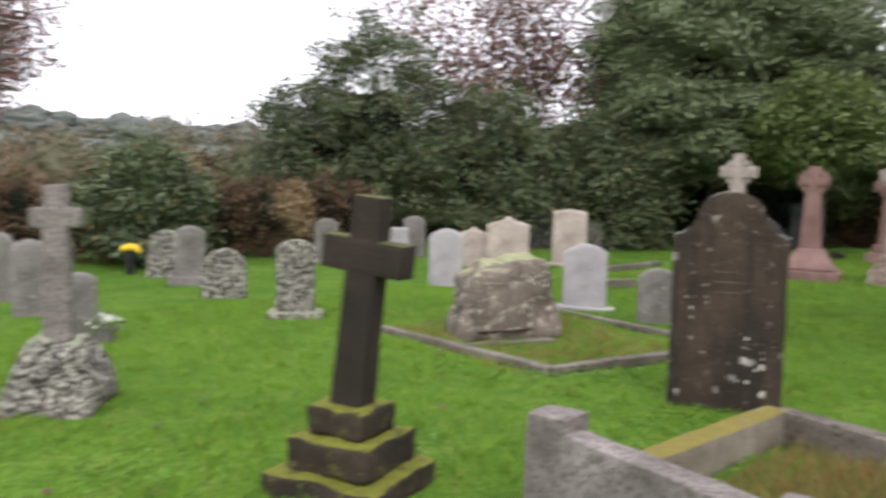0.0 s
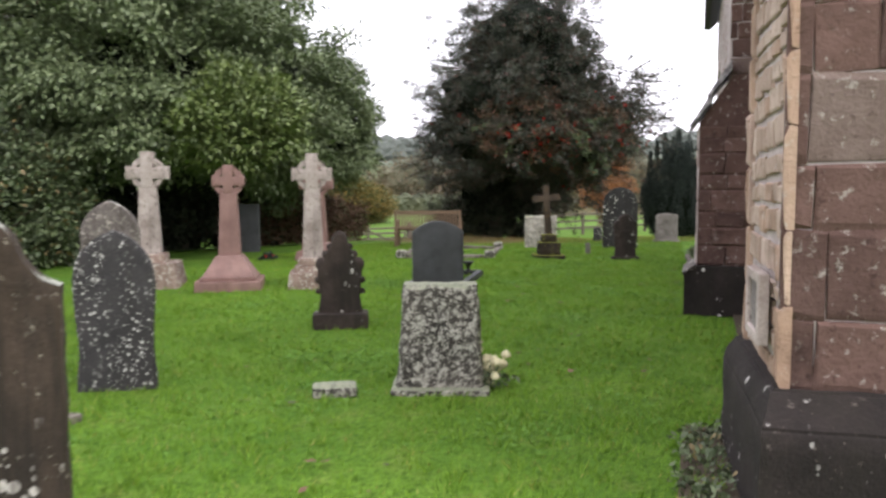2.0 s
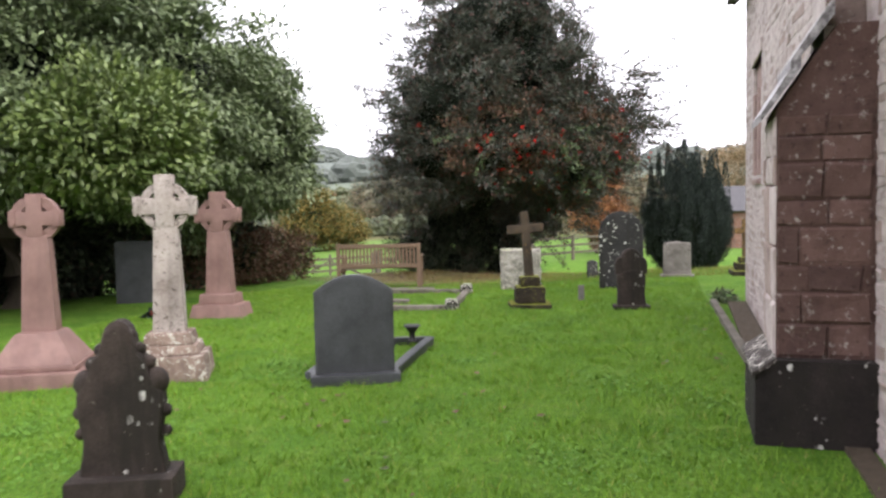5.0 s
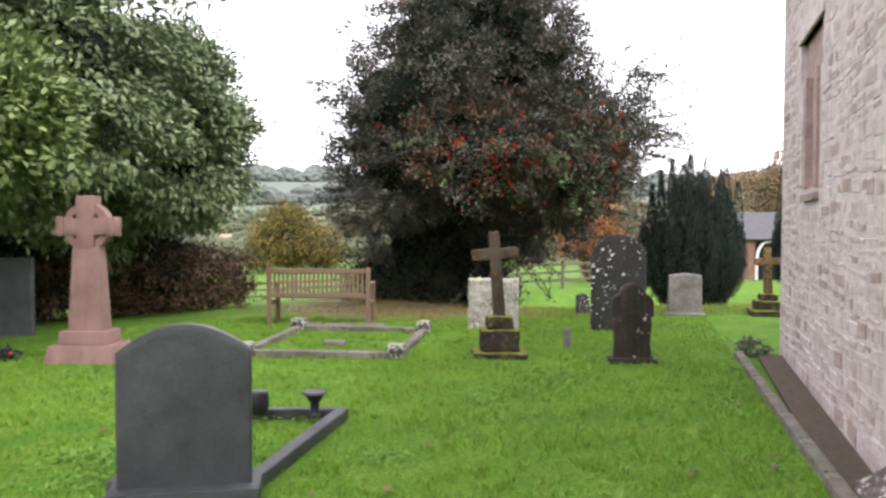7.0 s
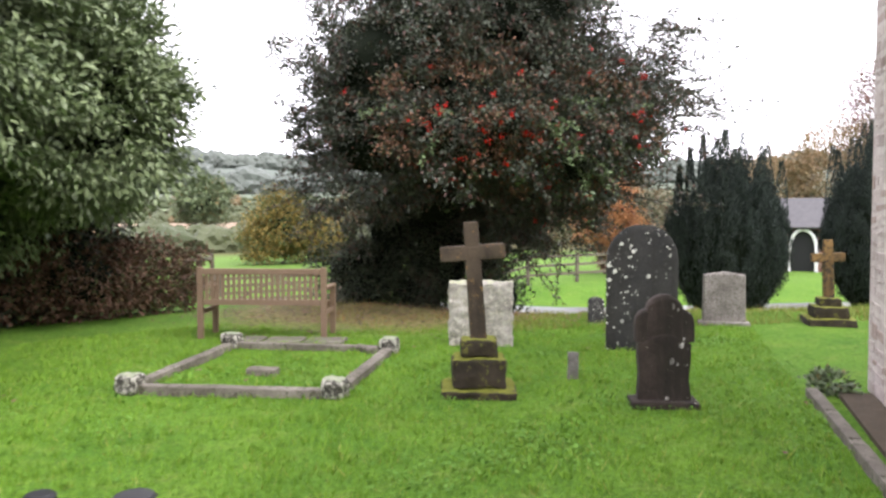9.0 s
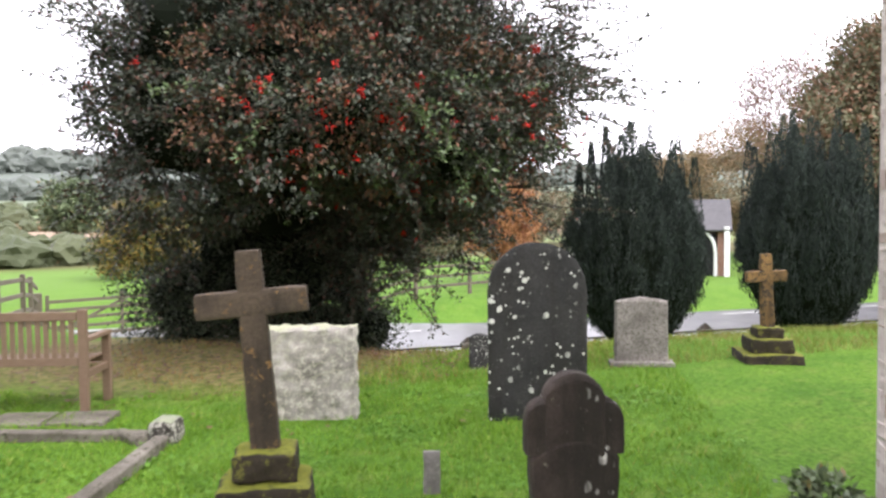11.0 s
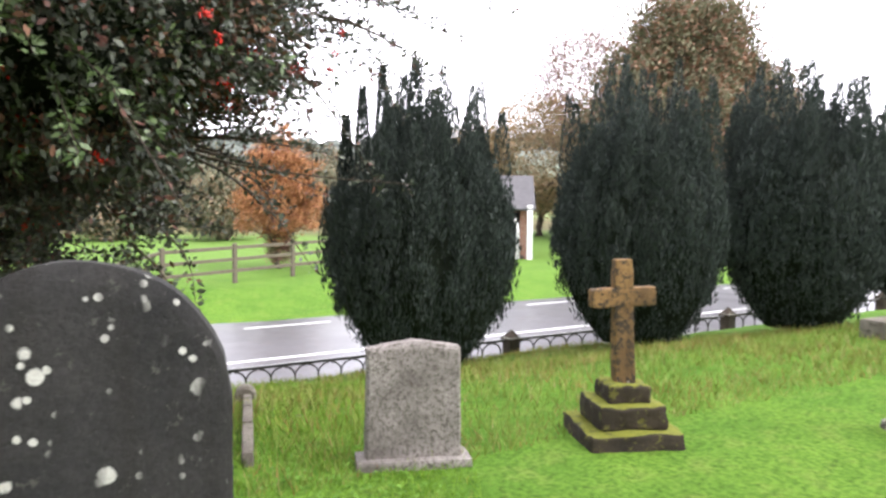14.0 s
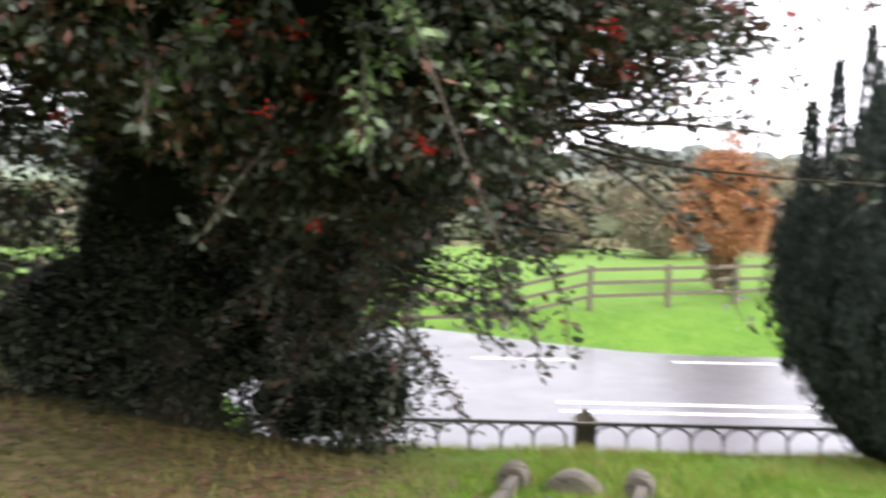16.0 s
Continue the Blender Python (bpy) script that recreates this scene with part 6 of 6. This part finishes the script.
bm = worn_block(0.34, 0.03, 0.26, 5, 0.006, 0.006, 12, 2)
bmesh.ops.translate(bm, vec=(0.5, 0.012, 0.83), verts=bm.verts)
part("tablet", bm, MAT["speckle"], plaque)
k = Nodes("wet_lichened_slab")
MAT["cap"] = k.done(k.mix(k.ramp(k.noise(14, 7, 0.7), (0.42, 0.0), (0.6, 1.0)), (0.11, 0.1, 0.1), (0.42, 0.4, 0.4)), 0.45, k.noise(50, 5), 0.4, 0.006, spec=0.5)
butt = church_prism("buttress", 12.1, 12.82, ((-0.5, 0), (0.3, 0), (0.3, 2.25), (-0.06, 2.78), (-0.5, 2.78)), MAT["redstone"], None, "dark red sandstone buttress with a sloped stone cap", "buttress")
church_prism("cap_stone", 12.02, 12.88, ((0.4, 2.17), (0.4, 2.22), (0.16, 2.6), (0.16, 2.5)), MAT["cap"], butt)
church_prism("cap_stone", 12.04, 12.86, ((0.22, 2.5), (0.22, 2.56), (-0.04, 2.95), (-0.04, 2.83)), MAT["cap"], butt)
church_prism("plinth", 11.98, 12.92, ((-0.42, 0), (0.44, 0), (0.44, 0.48), (0.3, 0.58), (-0.42, 0.58)), MAT["plinth"], butt)
church_prism("plinth_cap", 11.95, 12.95, ((0.46, 0.47), (0.46, 0.5), (0.31, 0.605), (0.31, 0.575)), MAT["plinth_top"], butt)


def window(name, hole, face, depth, label):
    s0, s1, z0, z1 = hole
    w = new(name)
    tagged(w, label, "window", "", "structure")
    jamb = 0.16
    for a, b in ((s0 - jamb, s0 + 0.03), (s1 - 0.03, s1 + jamb)):
        church_box("jamb", a, b, face - depth, face + 0.012, z0 - 0.02, z1 - 0.15, MAT["redstone"], w, 0.01)
    church_prism("sill", s0 - jamb, s1 + jamb, ((face - depth, z0 - 0.14), (face + 0.03, z0 - 0.14), (face + 0.03, z0 - 0.08), (face - depth, z0 + 0.05)), MAT["redstone"], w)
    half = (s1 - s0) / 2
    mid = (s0 + s1) / 2
    for sx in (-1, 1):
        for j in range(4):
            f0, f1 = j / 4, (j + 1) / 4
            x0, x1 = half * math.cos(f0 * math.pi / 2), half * math.cos(f1 * math.pi / 2)
            h0, h1 = 0.42 * math.sin(f0 * math.pi / 2), 0.42 * math.sin(f1 * math.pi / 2)
            bm = bmesh.new()
            ring_ = [(mid + sx * x0, z1 - 0.42 + h0), (mid + sx * x1, z1 - 0.42 + h1), (mid + sx * (x1 * 1.55), z1 - 0.42 + h1 * 1.45), (mid + sx * (x0 * 1.55), z1 - 0.42 + h0 * 1.45)]
            fr = [bm.verts.new((a, face + 0.014, b)) for a, b in ring_]
            bk = [bm.verts.new((a, face - depth, b)) for a, b in ring_]
            bm.faces.new(fr)
            bm.faces.new(bk[::-1])
            for q in range(4):
                bm.faces.new((fr[q], bk[q], bk[(q + 1) % 4], fr[(q + 1) % 4]))
            bmesh.ops.recalc_face_normals(bm, faces=bm.faces)
            bmesh.ops.transform(bm, matrix=CH, verts=bm.verts)
            part("voussoir", bm, MAT["redstone"], w)
    church_box("pane", s0 - 0.02, s1 + 0.02, face - depth - 0.03, face - depth - 0.01, z0 - 0.02, z1 + 0.02, MAT["glass"], w)
    for j in range(1, 6):
        z = z0 + (z1 - z0) * j / 6
        church_box("lead_bar", s0, s1, face - depth - 0.008, face - depth + 0.004, z, z + 0.012, MAT["iron"], w)
    return w


window("window_1", LANCET_A, NAVE_O, 0.3, "narrow pointed lancet window in red sandstone")
window("window_2", LANCET_B, NAVE_O, 0.3, "narrow pointed lancet window in red sandstone")
slit = tagged(new("window_3"), "tall narrow slit window in pink sandstone under a recessed square head", "window", "", "structure")
for a, b in ((SLIT[0] - 0.14, SLIT[0] + 0.03), (SLIT[1] - 0.03, SLIT[1] + 0.14)):
    church_box("jamb", a, b, EAST_O - 0.3, EAST_O + 0.006, SLIT[2], SLIT[3], MAT["jamb"], slit, 0.008)
church_prism("sill", SLIT[0] - 0.14, SLIT[1] + 0.14, ((EAST_O - 0.3, SLIT[2] - 0.12), (EAST_O + 0.02, SLIT[2] - 0.12), (EAST_O + 0.02, SLIT[2] - 0.06), (EAST_O - 0.3, SLIT[2] + 0.04)), MAT["jamb"], slit)
church_box("pane", SLIT[0], SLIT[1], EAST_O - 0.22, EAST_O - 0.2, SLIT[2], SLIT[3], MAT["glass"], slit)
church_box("head_panel", SLIT_HEAD[0], SLIT_HEAD[1], EAST_O - 0.3, EAST_O - 0.075, SLIT_HEAD[2], SLIT_HEAD[3], MAT["jamb"], slit)
church_box("lintel", SLIT_HEAD[0] - 0.1, SLIT_HEAD[1] + 0.1, EAST_O - 0.3, EAST_O + 0.004, SLIT_HEAD[3], SLIT_HEAD[3] + 0.17, MAT["rubble"], slit, 0.01)
gutter = new("gutter_channel")
tagged(gutter, "earth channel and stone kerb along the church wall", "gutter", "", "structure")
k = Nodes("damp_earth")
MAT["earth"] = k.done(k.mix(k.noise(14, 6, co=k.world_co()), (0.03, 0.024, 0.016), (0.11, 0.085, 0.058)), 0.95, k.noise(40, 6, co=k.world_co()), 0.8, 0.02)
church_box("earth_strip", 12.9, 19.4, 0.0, 0.27, -0.06, 0.035, MAT["earth"], gutter)
church_box("earth_strip", 7.6, 12.1, NAVE_O + 0.02, NAVE_O + 0.17, -0.06, 0.03, MAT["earth"], gutter)
for i in range(8):
    bm = worn_block(0.78, 0.1, 0.12, 4, 0.012, 0.005, 6, i)
    ob = smooth(part("kerb_stone", bm, MAT["kerb"], gutter))
    ob.matrix_basis = CH @ pose(13.4 + i * 0.79, 0.22 + i * 0.036, -0.045, 0, 0, 2.6)
weed = thing("weed_clump", CH @ pose(19.5, 0.3, 0.0), "clump of dark weeds at the church corner", "plant")
leaves_mesh("leaves", [(0, 0, 0.07, 0.14, 0.12, 0.1)], 50, 10, 0.06, 0.04, MAT["leaf_bush"], weed, 81)
church_box("earth_strip", 5.9, 7.5, 0.05, 0.36, -0.06, 0.018, MAT["earth"], gutter)
stub = thing("weed_patch", CH @ pose(6.6, 0.24, 0.02), "patch of low dark weeds on bare earth by the church plinth", "plant")
leaves_mesh("leaves", [(0, 0, 0.01, 0.3, 0.12, 0.05), (0.55, -0.02, 0.01, 0.28, 0.12, 0.05), (-0.5, -0.02, 0.01, 0.25, 0.1, 0.05)], 90, 12, 0.045, 0.035, MAT["leaf_bush"], stub, 82)

# ---- the stones of the walls, laid one by one ----
def unit_stone(seed):
    rng = random.Random(seed)
    j = lambda a: rng.uniform(-a, a)
    back = [(-0.5, -0.5, -0.5), (0.5, -0.5, -0.5), (0.5, -0.5, 0.5), (-0.5, -0.5, 0.5)]
    mid = [(x + j(0.02), 0.12 + j(0.1), z + j(0.04)) for x, _, z in back]
    front = [(x * 0.93 + j(0.03), 0.42 + j(0.2), z * 0.84 + j(0.05)) for x, _, z in back]
    centre = [(j(0.12), 0.46 + j(0.16), j(0.1))]
    vs = back + mid + front + centre
    fs = []
    for a, b in ((0, 4), (4, 8)):
        for i in range(4):
            fs.append((a + i, b + i, b + (i + 1) % 4, a + (i + 1) % 4))
    fs += [(8 + i, 12, 8 + (i + 1) % 4) for i in range(4)]
    return vs, fs


UNITS = [unit_stone(i) for i in range(9)]


def lay(name, parent, frame_m, length, z0, z1, course, stone, depth, material, holes=(), near=None, gap=0.014, seed=0, limit=300, wander=0.0):
    """Courses of stones on a face; frame_m takes (along, out, up) to the world; near: (from, to, top) whose stones are parts."""
    rng = random.Random(seed)
    meshes = []
    for vs, fs in UNITS:
        me = bpy.data.meshes.new(name)
        me.from_pydata(vs, [], fs)
        me.materials.append(material)
        meshes.append(me)
    rest_v, rest_f = [], []
    made = 0
    z = z0
    while z < z1 - 0.02:
        h = min(rng.uniform(*course), z1 - z)
        x = -rng.uniform(0, stone[1] * 0.5)
        while x < length:
            w = rng.uniform(*stone)
            a, b = max(0.0, x), min(length, x + w)
            x += w
            if b - a < 0.05 or any(h0 - 0.12 < (a + b) / 2 < h1 + 0.12 and g0 - 0.12 < z + h / 2 < g1 + 0.1 for h0, h1, g0, g1 in holes):
                continue
            m = frame_m @ Matrix.Translation(((a + b) / 2, 0, z + h / 2 + rng.uniform(-0.3, 0.3) * gap + 0.03 * wander * math.sin(a * 2.3 + z * 3 + seed))) @ pose(0, 0, 0, 0, rng.uniform(-1.6, 1.6) * (1 + 2 * wander), 0) @ Matrix.Diagonal((b - a - gap * rng.uniform(0.7, 1.8), depth * rng.uniform(0.7, 1.4), h * (1 - 0.45 * wander * rng.random()) - gap * rng.uniform(0.7, 1.6), 1))
            k = rng.randrange(9)
            if near and made < limit and near[0] < (a + b) / 2 < near[1] and z < near[2]:
                ob = new(name, meshes[k])
                ob.parent = parent
                ob.matrix_basis = m
                made += 1
            else:
                o = len(rest_v)
                rest_v += [tuple(m @ Vector(v)) for v in UNITS[k][0]]
                rest_f += [tuple(o + i for i in f) for f in UNITS[k][1]]
        z += h
    if rest_f:
        joined(name + "_courses", rest_v, rest_f, material, parent, "stuff")


def face(s, o):
    return CH @ pose(s, o, 0)


lay("stone", wall_nave, face(7.1, NAVE_O - 0.028), 5.0, 0.0, 4.65, (0.05, 0.17), (0.08, 0.4), 0.02, MAT["rubble"], [(h[0] - 7.1, h[1] - 7.1, h[2], h[3]) for h in (LANCET_A, LANCET_B)], (0.5, 5.0, 2.6), seed=1, wander=1.0)
lay("stone", wall_east, face(12.82, EAST_O - 0.028), 6.87, 0.0, 4.65, (0.05, 0.19), (0.08, 0.38), 0.017, MAT["rubble"], [(h[0] - 12.82, h[1] - 12.82, h[2], h[3]) for h in (SLIT, SLIT_HEAD)], (0.3, 6.5, 2.4), seed=2, wander=1.0)
lay("stone", wall_pier, PIER @ pose(0.12, -0.03, 0), PIER_W - 0.28, 0.66, 7.4, (0.09, 0.2), (0.12, 0.36), 0.017, MAT["ashlar"], (), (0, 2.2, 4.0), 0.016, 3, wander=0.6)
lay("quoin", wall_pier, PIER @ pose(0.0, -0.03, 0), 0.12, 0.66, 7.4, (0.3, 0.46), (0.12, 0.13), 0.04, MAT["quoin"], (), (0, 2.2, 5.0), 0.005, 9)
lay("quoin", wall_pier, PIER @ pose(PIER_W - 0.16, -0.03, 0), 0.16, 0.66, 7.4, (0.28, 0.42), (0.16, 0.17), 0.04, MAT["quoin"], (), (0, 2.2, 5.0), 0.005, 8)
lay("block", wall_pier, PIER @ pose(0.03, -PIER_D, 0, 0, 0, 90), PIER_D - 0.005, 0.66, 7.4, (0.28, 0.42), (0.25, 0.46), 0.03, MAT["redstone"], (), (0, 2.1, 4.0), 0.0025, 4)
lay("block", butt, CH @ pose(12.105, NAVE_O, 0, 0, 0, 90), 0.58, 0.58, 2.2, (0.16, 0.28), (0.25, 0.5), 0.05, MAT["redstone"], (), (0, 1, 3), 0.008, 5)
lay("block", butt, face(12.1, 0.3), 0.72, 0.58, 2.2, (0.2, 0.42), (0.3, 0.6), 0.04, MAT["rubble"], (), (0, 1, 3), 0.008, 6)
lay("block", wall_east, CH @ pose(12.305, NAVE_O, 0, 0, 0, 90), 0.26, 2.8, 4.65, (0.16, 0.28), (0.26, 0.3), 0.05, MAT["redstone"], (), (0, 1, 5), 0.008, 7)


# ---- grass, weeds and fallen leaves ----
def blades(name, n, x0, x1, y0, y1, hgt, wid, material, seed, label, keep):
    """Loose single blades of grass over a stretch of lawn."""
    rng = np.random.default_rng(seed)
    p = np.stack([rng.uniform(x0, x1, n), rng.uniform(y0, y1, n)], 1)
    p = p[keep(p[:, 0], p[:, 1])]
    patch = 1 + 0.35 * np.sin(p[:, 0] * 2.9 + np.sin(p[:, 1] * 2.3) * 2) * np.sin(p[:, 1] * 3.3 + p[:, 0] * 0.7)
    n = len(p)
    z = np.array([ground_z(float(a), float(b)) for a, b in p]) - 0.006
    h = hgt * rng.uniform(0.4, 1.3, n) * patch
    a = rng.uniform(0, 2 * np.pi, n)
    lean = rng.uniform(0.1, 0.9, n) * h
    b = rng.uniform(0, 2 * np.pi, n)
    v = np.empty((n, 3, 3))
    v[:, 0] = np.stack([p[:, 0] - np.cos(a) * wid, p[:, 1] - np.sin(a) * wid, z], 1)
    v[:, 1] = np.stack([p[:, 0] + np.cos(a) * wid, p[:, 1] + np.sin(a) * wid, z], 1)
    v[:, 2] = np.stack([p[:, 0] + np.cos(b) * lean, p[:, 1] + np.sin(b) * lean, z + h], 1)
    me = bpy.data.meshes.new(name)
    me.vertices.add(n * 3)
    me.vertices.foreach_set("co", v.ravel())
    me.loops.add(n * 3)
    me.loops.foreach_set("vertex_index", np.arange(n * 3, dtype=np.int32))
    me.polygons.add(n)
    me.polygons.foreach_set("loop_start", np.arange(0, n * 3, 3, dtype=np.int32))
    me.update(calc_edges=True)
    me.materials.append(material)
    return tagged(new(name, me), label, "grass", "", "stuff")


MAT["blade"] = leaf_mat("grass_blades", (0.095, 0.21, 0.015), (0.22, 0.37, 0.04), (0.3, 0.31, 0.08), 0.06, 0.6, 0.2)
MAT["blade_dry"] = leaf_mat("dry_weeds", (0.14, 0.16, 0.04), (0.34, 0.3, 0.12), (0.3, 0.16, 0.07), 0.3, 0.8, 0.1)
MAT["blade_bank"] = leaf_mat("rough_bank_grass", (0.13, 0.19, 0.025), (0.26, 0.32, 0.07), (0.32, 0.27, 0.12), 0.12, 0.6, 0.2)
MAT["clover"] = leaf_mat("low_clover_leaves", (0.06, 0.16, 0.018), (0.16, 0.3, 0.045), None, 0, 0.6, 0.15)


def along_path(x, y):
    s = x * 0.8035 + y * 0.5953
    o = -x * 0.5953 + y * 0.8035
    return (o > np.where(s < 7.6, 0.14, np.where(s < 11.9, -0.12, np.where(s < 13, 0.46, 0.27 + (s - 13.4) * 0.045)))) & (o < 9)


blades("grass", 620000, -4, 21, 2, 19, 0.042, 0.004, MAT["blade"], 1, "short mown green grass blades", lambda x, y: along_path(x, y) & (np.hypot(x - 15.8, y - 19.6) > 3.0))
def past_arr(x, y):
    return (x - RAIL_A.x) * RAIL_OUT.x + (y - RAIL_A.y) * RAIL_OUT.y


blades("grass", 70000, 14, 26, 11, 21, 0.085, 0.0045, MAT["blade_bank"], 2, "longer rough grass on the bank above the road", lambda x, y: (past_arr(x, y) > -6.0) & (past_arr(x, y) < -0.2) & (np.hypot(x - 15.8, y - 19.6) > 2.6))
blades("dry_weeds", 26000, 14, 26, 11, 21, 0.1, 0.004, MAT["blade_dry"], 12, "yellowing rough grass on the bank above the road", lambda x, y: (past_arr(x, y) > -6.0) & (past_arr(x, y) < -0.2) & (np.sin(x * 1.7 + y) * np.sin(y * 2.1 - x * 0.6) > -0.15))
blades("dry_weeds", 16000, 0.7, 2.9, 2.4, 4.6, 0.11, 0.004, MAT["blade_dry"], 3, "dry tangled weeds inside a grave surround", lambda x, y: (np.abs((x - 1.78) * 0.74 + (y - 3.52) * 0.67) < 0.85) & (np.abs(-(x - 1.78) * 0.67 + (y - 3.52) * 0.74) < 0.5))
blades("grass", 16000, -1, 3, 5.9, 9.2, 0.07, 0.004, MAT["blade_dry"], 4, "longer yellowing grass in an old grave plot", lambda x, y: (np.abs((x - 0.9) * 0.85 + (y - 7.5) * 0.52) < 1.05) & (np.abs(-(x - 0.9) * 0.52 + (y - 7.5) * 0.85) < 1.1))


def scatter_flat(name, n, mat, size, seed, label, spots, lift=0.012):
    """Small flat leaves lying loosely in patches."""
    rng = random.Random(seed)
    vs, fs = [], []
    for i in range(n):
        x0, y0, r = rng.choice(spots)
        x, y = x0 + rng.gauss(0, r), y0 + rng.gauss(0, r)
        if -x * 0.5953 + y * 0.8035 < 0.5:
            continue
        s, a = size * rng.uniform(0.6, 1.4), rng.uniform(0, 6.28)
        z = ground_z(x, y) + lift
        o = len(vs)
        for dx, dy in ((0, -1), (0.62, 0), (0.1, 1), (-0.6, 0.1)):
            vs.append((x + s * (dx * math.cos(a) - dy * math.sin(a)), y + s * (dx * math.sin(a) + dy * math.cos(a)), z + rng.uniform(0, 0.02)))
        fs.append((o, o + 1, o + 2, o + 3))
    return joined(name, vs, fs, mat, None, "stuff", label, "leaves")


def tufts(name, n, per, hgt, seed, label, keep):
    rng = np.random.default_rng(seed)
    c = np.stack([rng.uniform(-4, 21, n), rng.uniform(2, 19, n)], 1)
    c = c[keep(c[:, 0], c[:, 1])]
    c = np.repeat(c, per, 0) + rng.normal(size=(len(c) * per, 2)) * 0.035
    m = len(c)
    z = np.array([ground_z(float(a), float(b)) for a, b in c]) - 0.006
    h = hgt * rng.uniform(0.5, 1.3, m)
    a, b = rng.uniform(0, 2 * np.pi, m), rng.uniform(0, 2 * np.pi, m)
    ln, wd = h * rng.uniform(0.3, 1.1, m), 0.0045
    v = np.empty((m, 3, 3))
    v[:, 0] = np.stack([c[:, 0] - np.cos(a) * wd, c[:, 1] - np.sin(a) * wd, z], 1)
    v[:, 1] = np.stack([c[:, 0] + np.cos(a) * wd, c[:, 1] + np.sin(a) * wd, z], 1)
    v[:, 2] = np.stack([c[:, 0] + np.cos(b) * ln, c[:, 1] + np.sin(b) * ln, z + h], 1)
    return joined(name, [tuple(p) for p in v.reshape(-1, 3).tolist()], [(3 * i, 3 * i + 1, 3 * i + 2) for i in range(m)], MAT["blade"], None, "stuff", label, "grass")


tufts("grass_tufts", 6500, 22, 0.065, 6, "scattered longer tufts in the mown lawn", lambda x, y: along_path(x, y) & (np.hypot(x - 15.8, y - 19.6) > 3.0))
rng = random.Random(8)
spots = [(rng.uniform(-2, 18), rng.uniform(3, 16), rng.uniform(0.1, 0.35)) for i in range(190)]
scatter_flat("clover_patches", 30000, MAT["clover"], 0.016, 9, "patches of low clover and broad weeds in the lawn", spots, 0.02)
scatter_flat("fallen_leaves", 240, MAT["leaf_hedge"], 0.034, 10, "scattered fallen autumn leaves", [(rng.uniform(-2, 17), rng.uniform(3, 16), 0.8) for i in range(60)], 0.03)
scatter_flat("fallen_leaves", 2600, MAT["leaf_hedge"], 0.03, 11, "dead leaves under the holly", [(15.6, 18.6, 1.2), (14.4, 19.4, 1.0), (17.0, 17.6, 0.7)], 0.015)
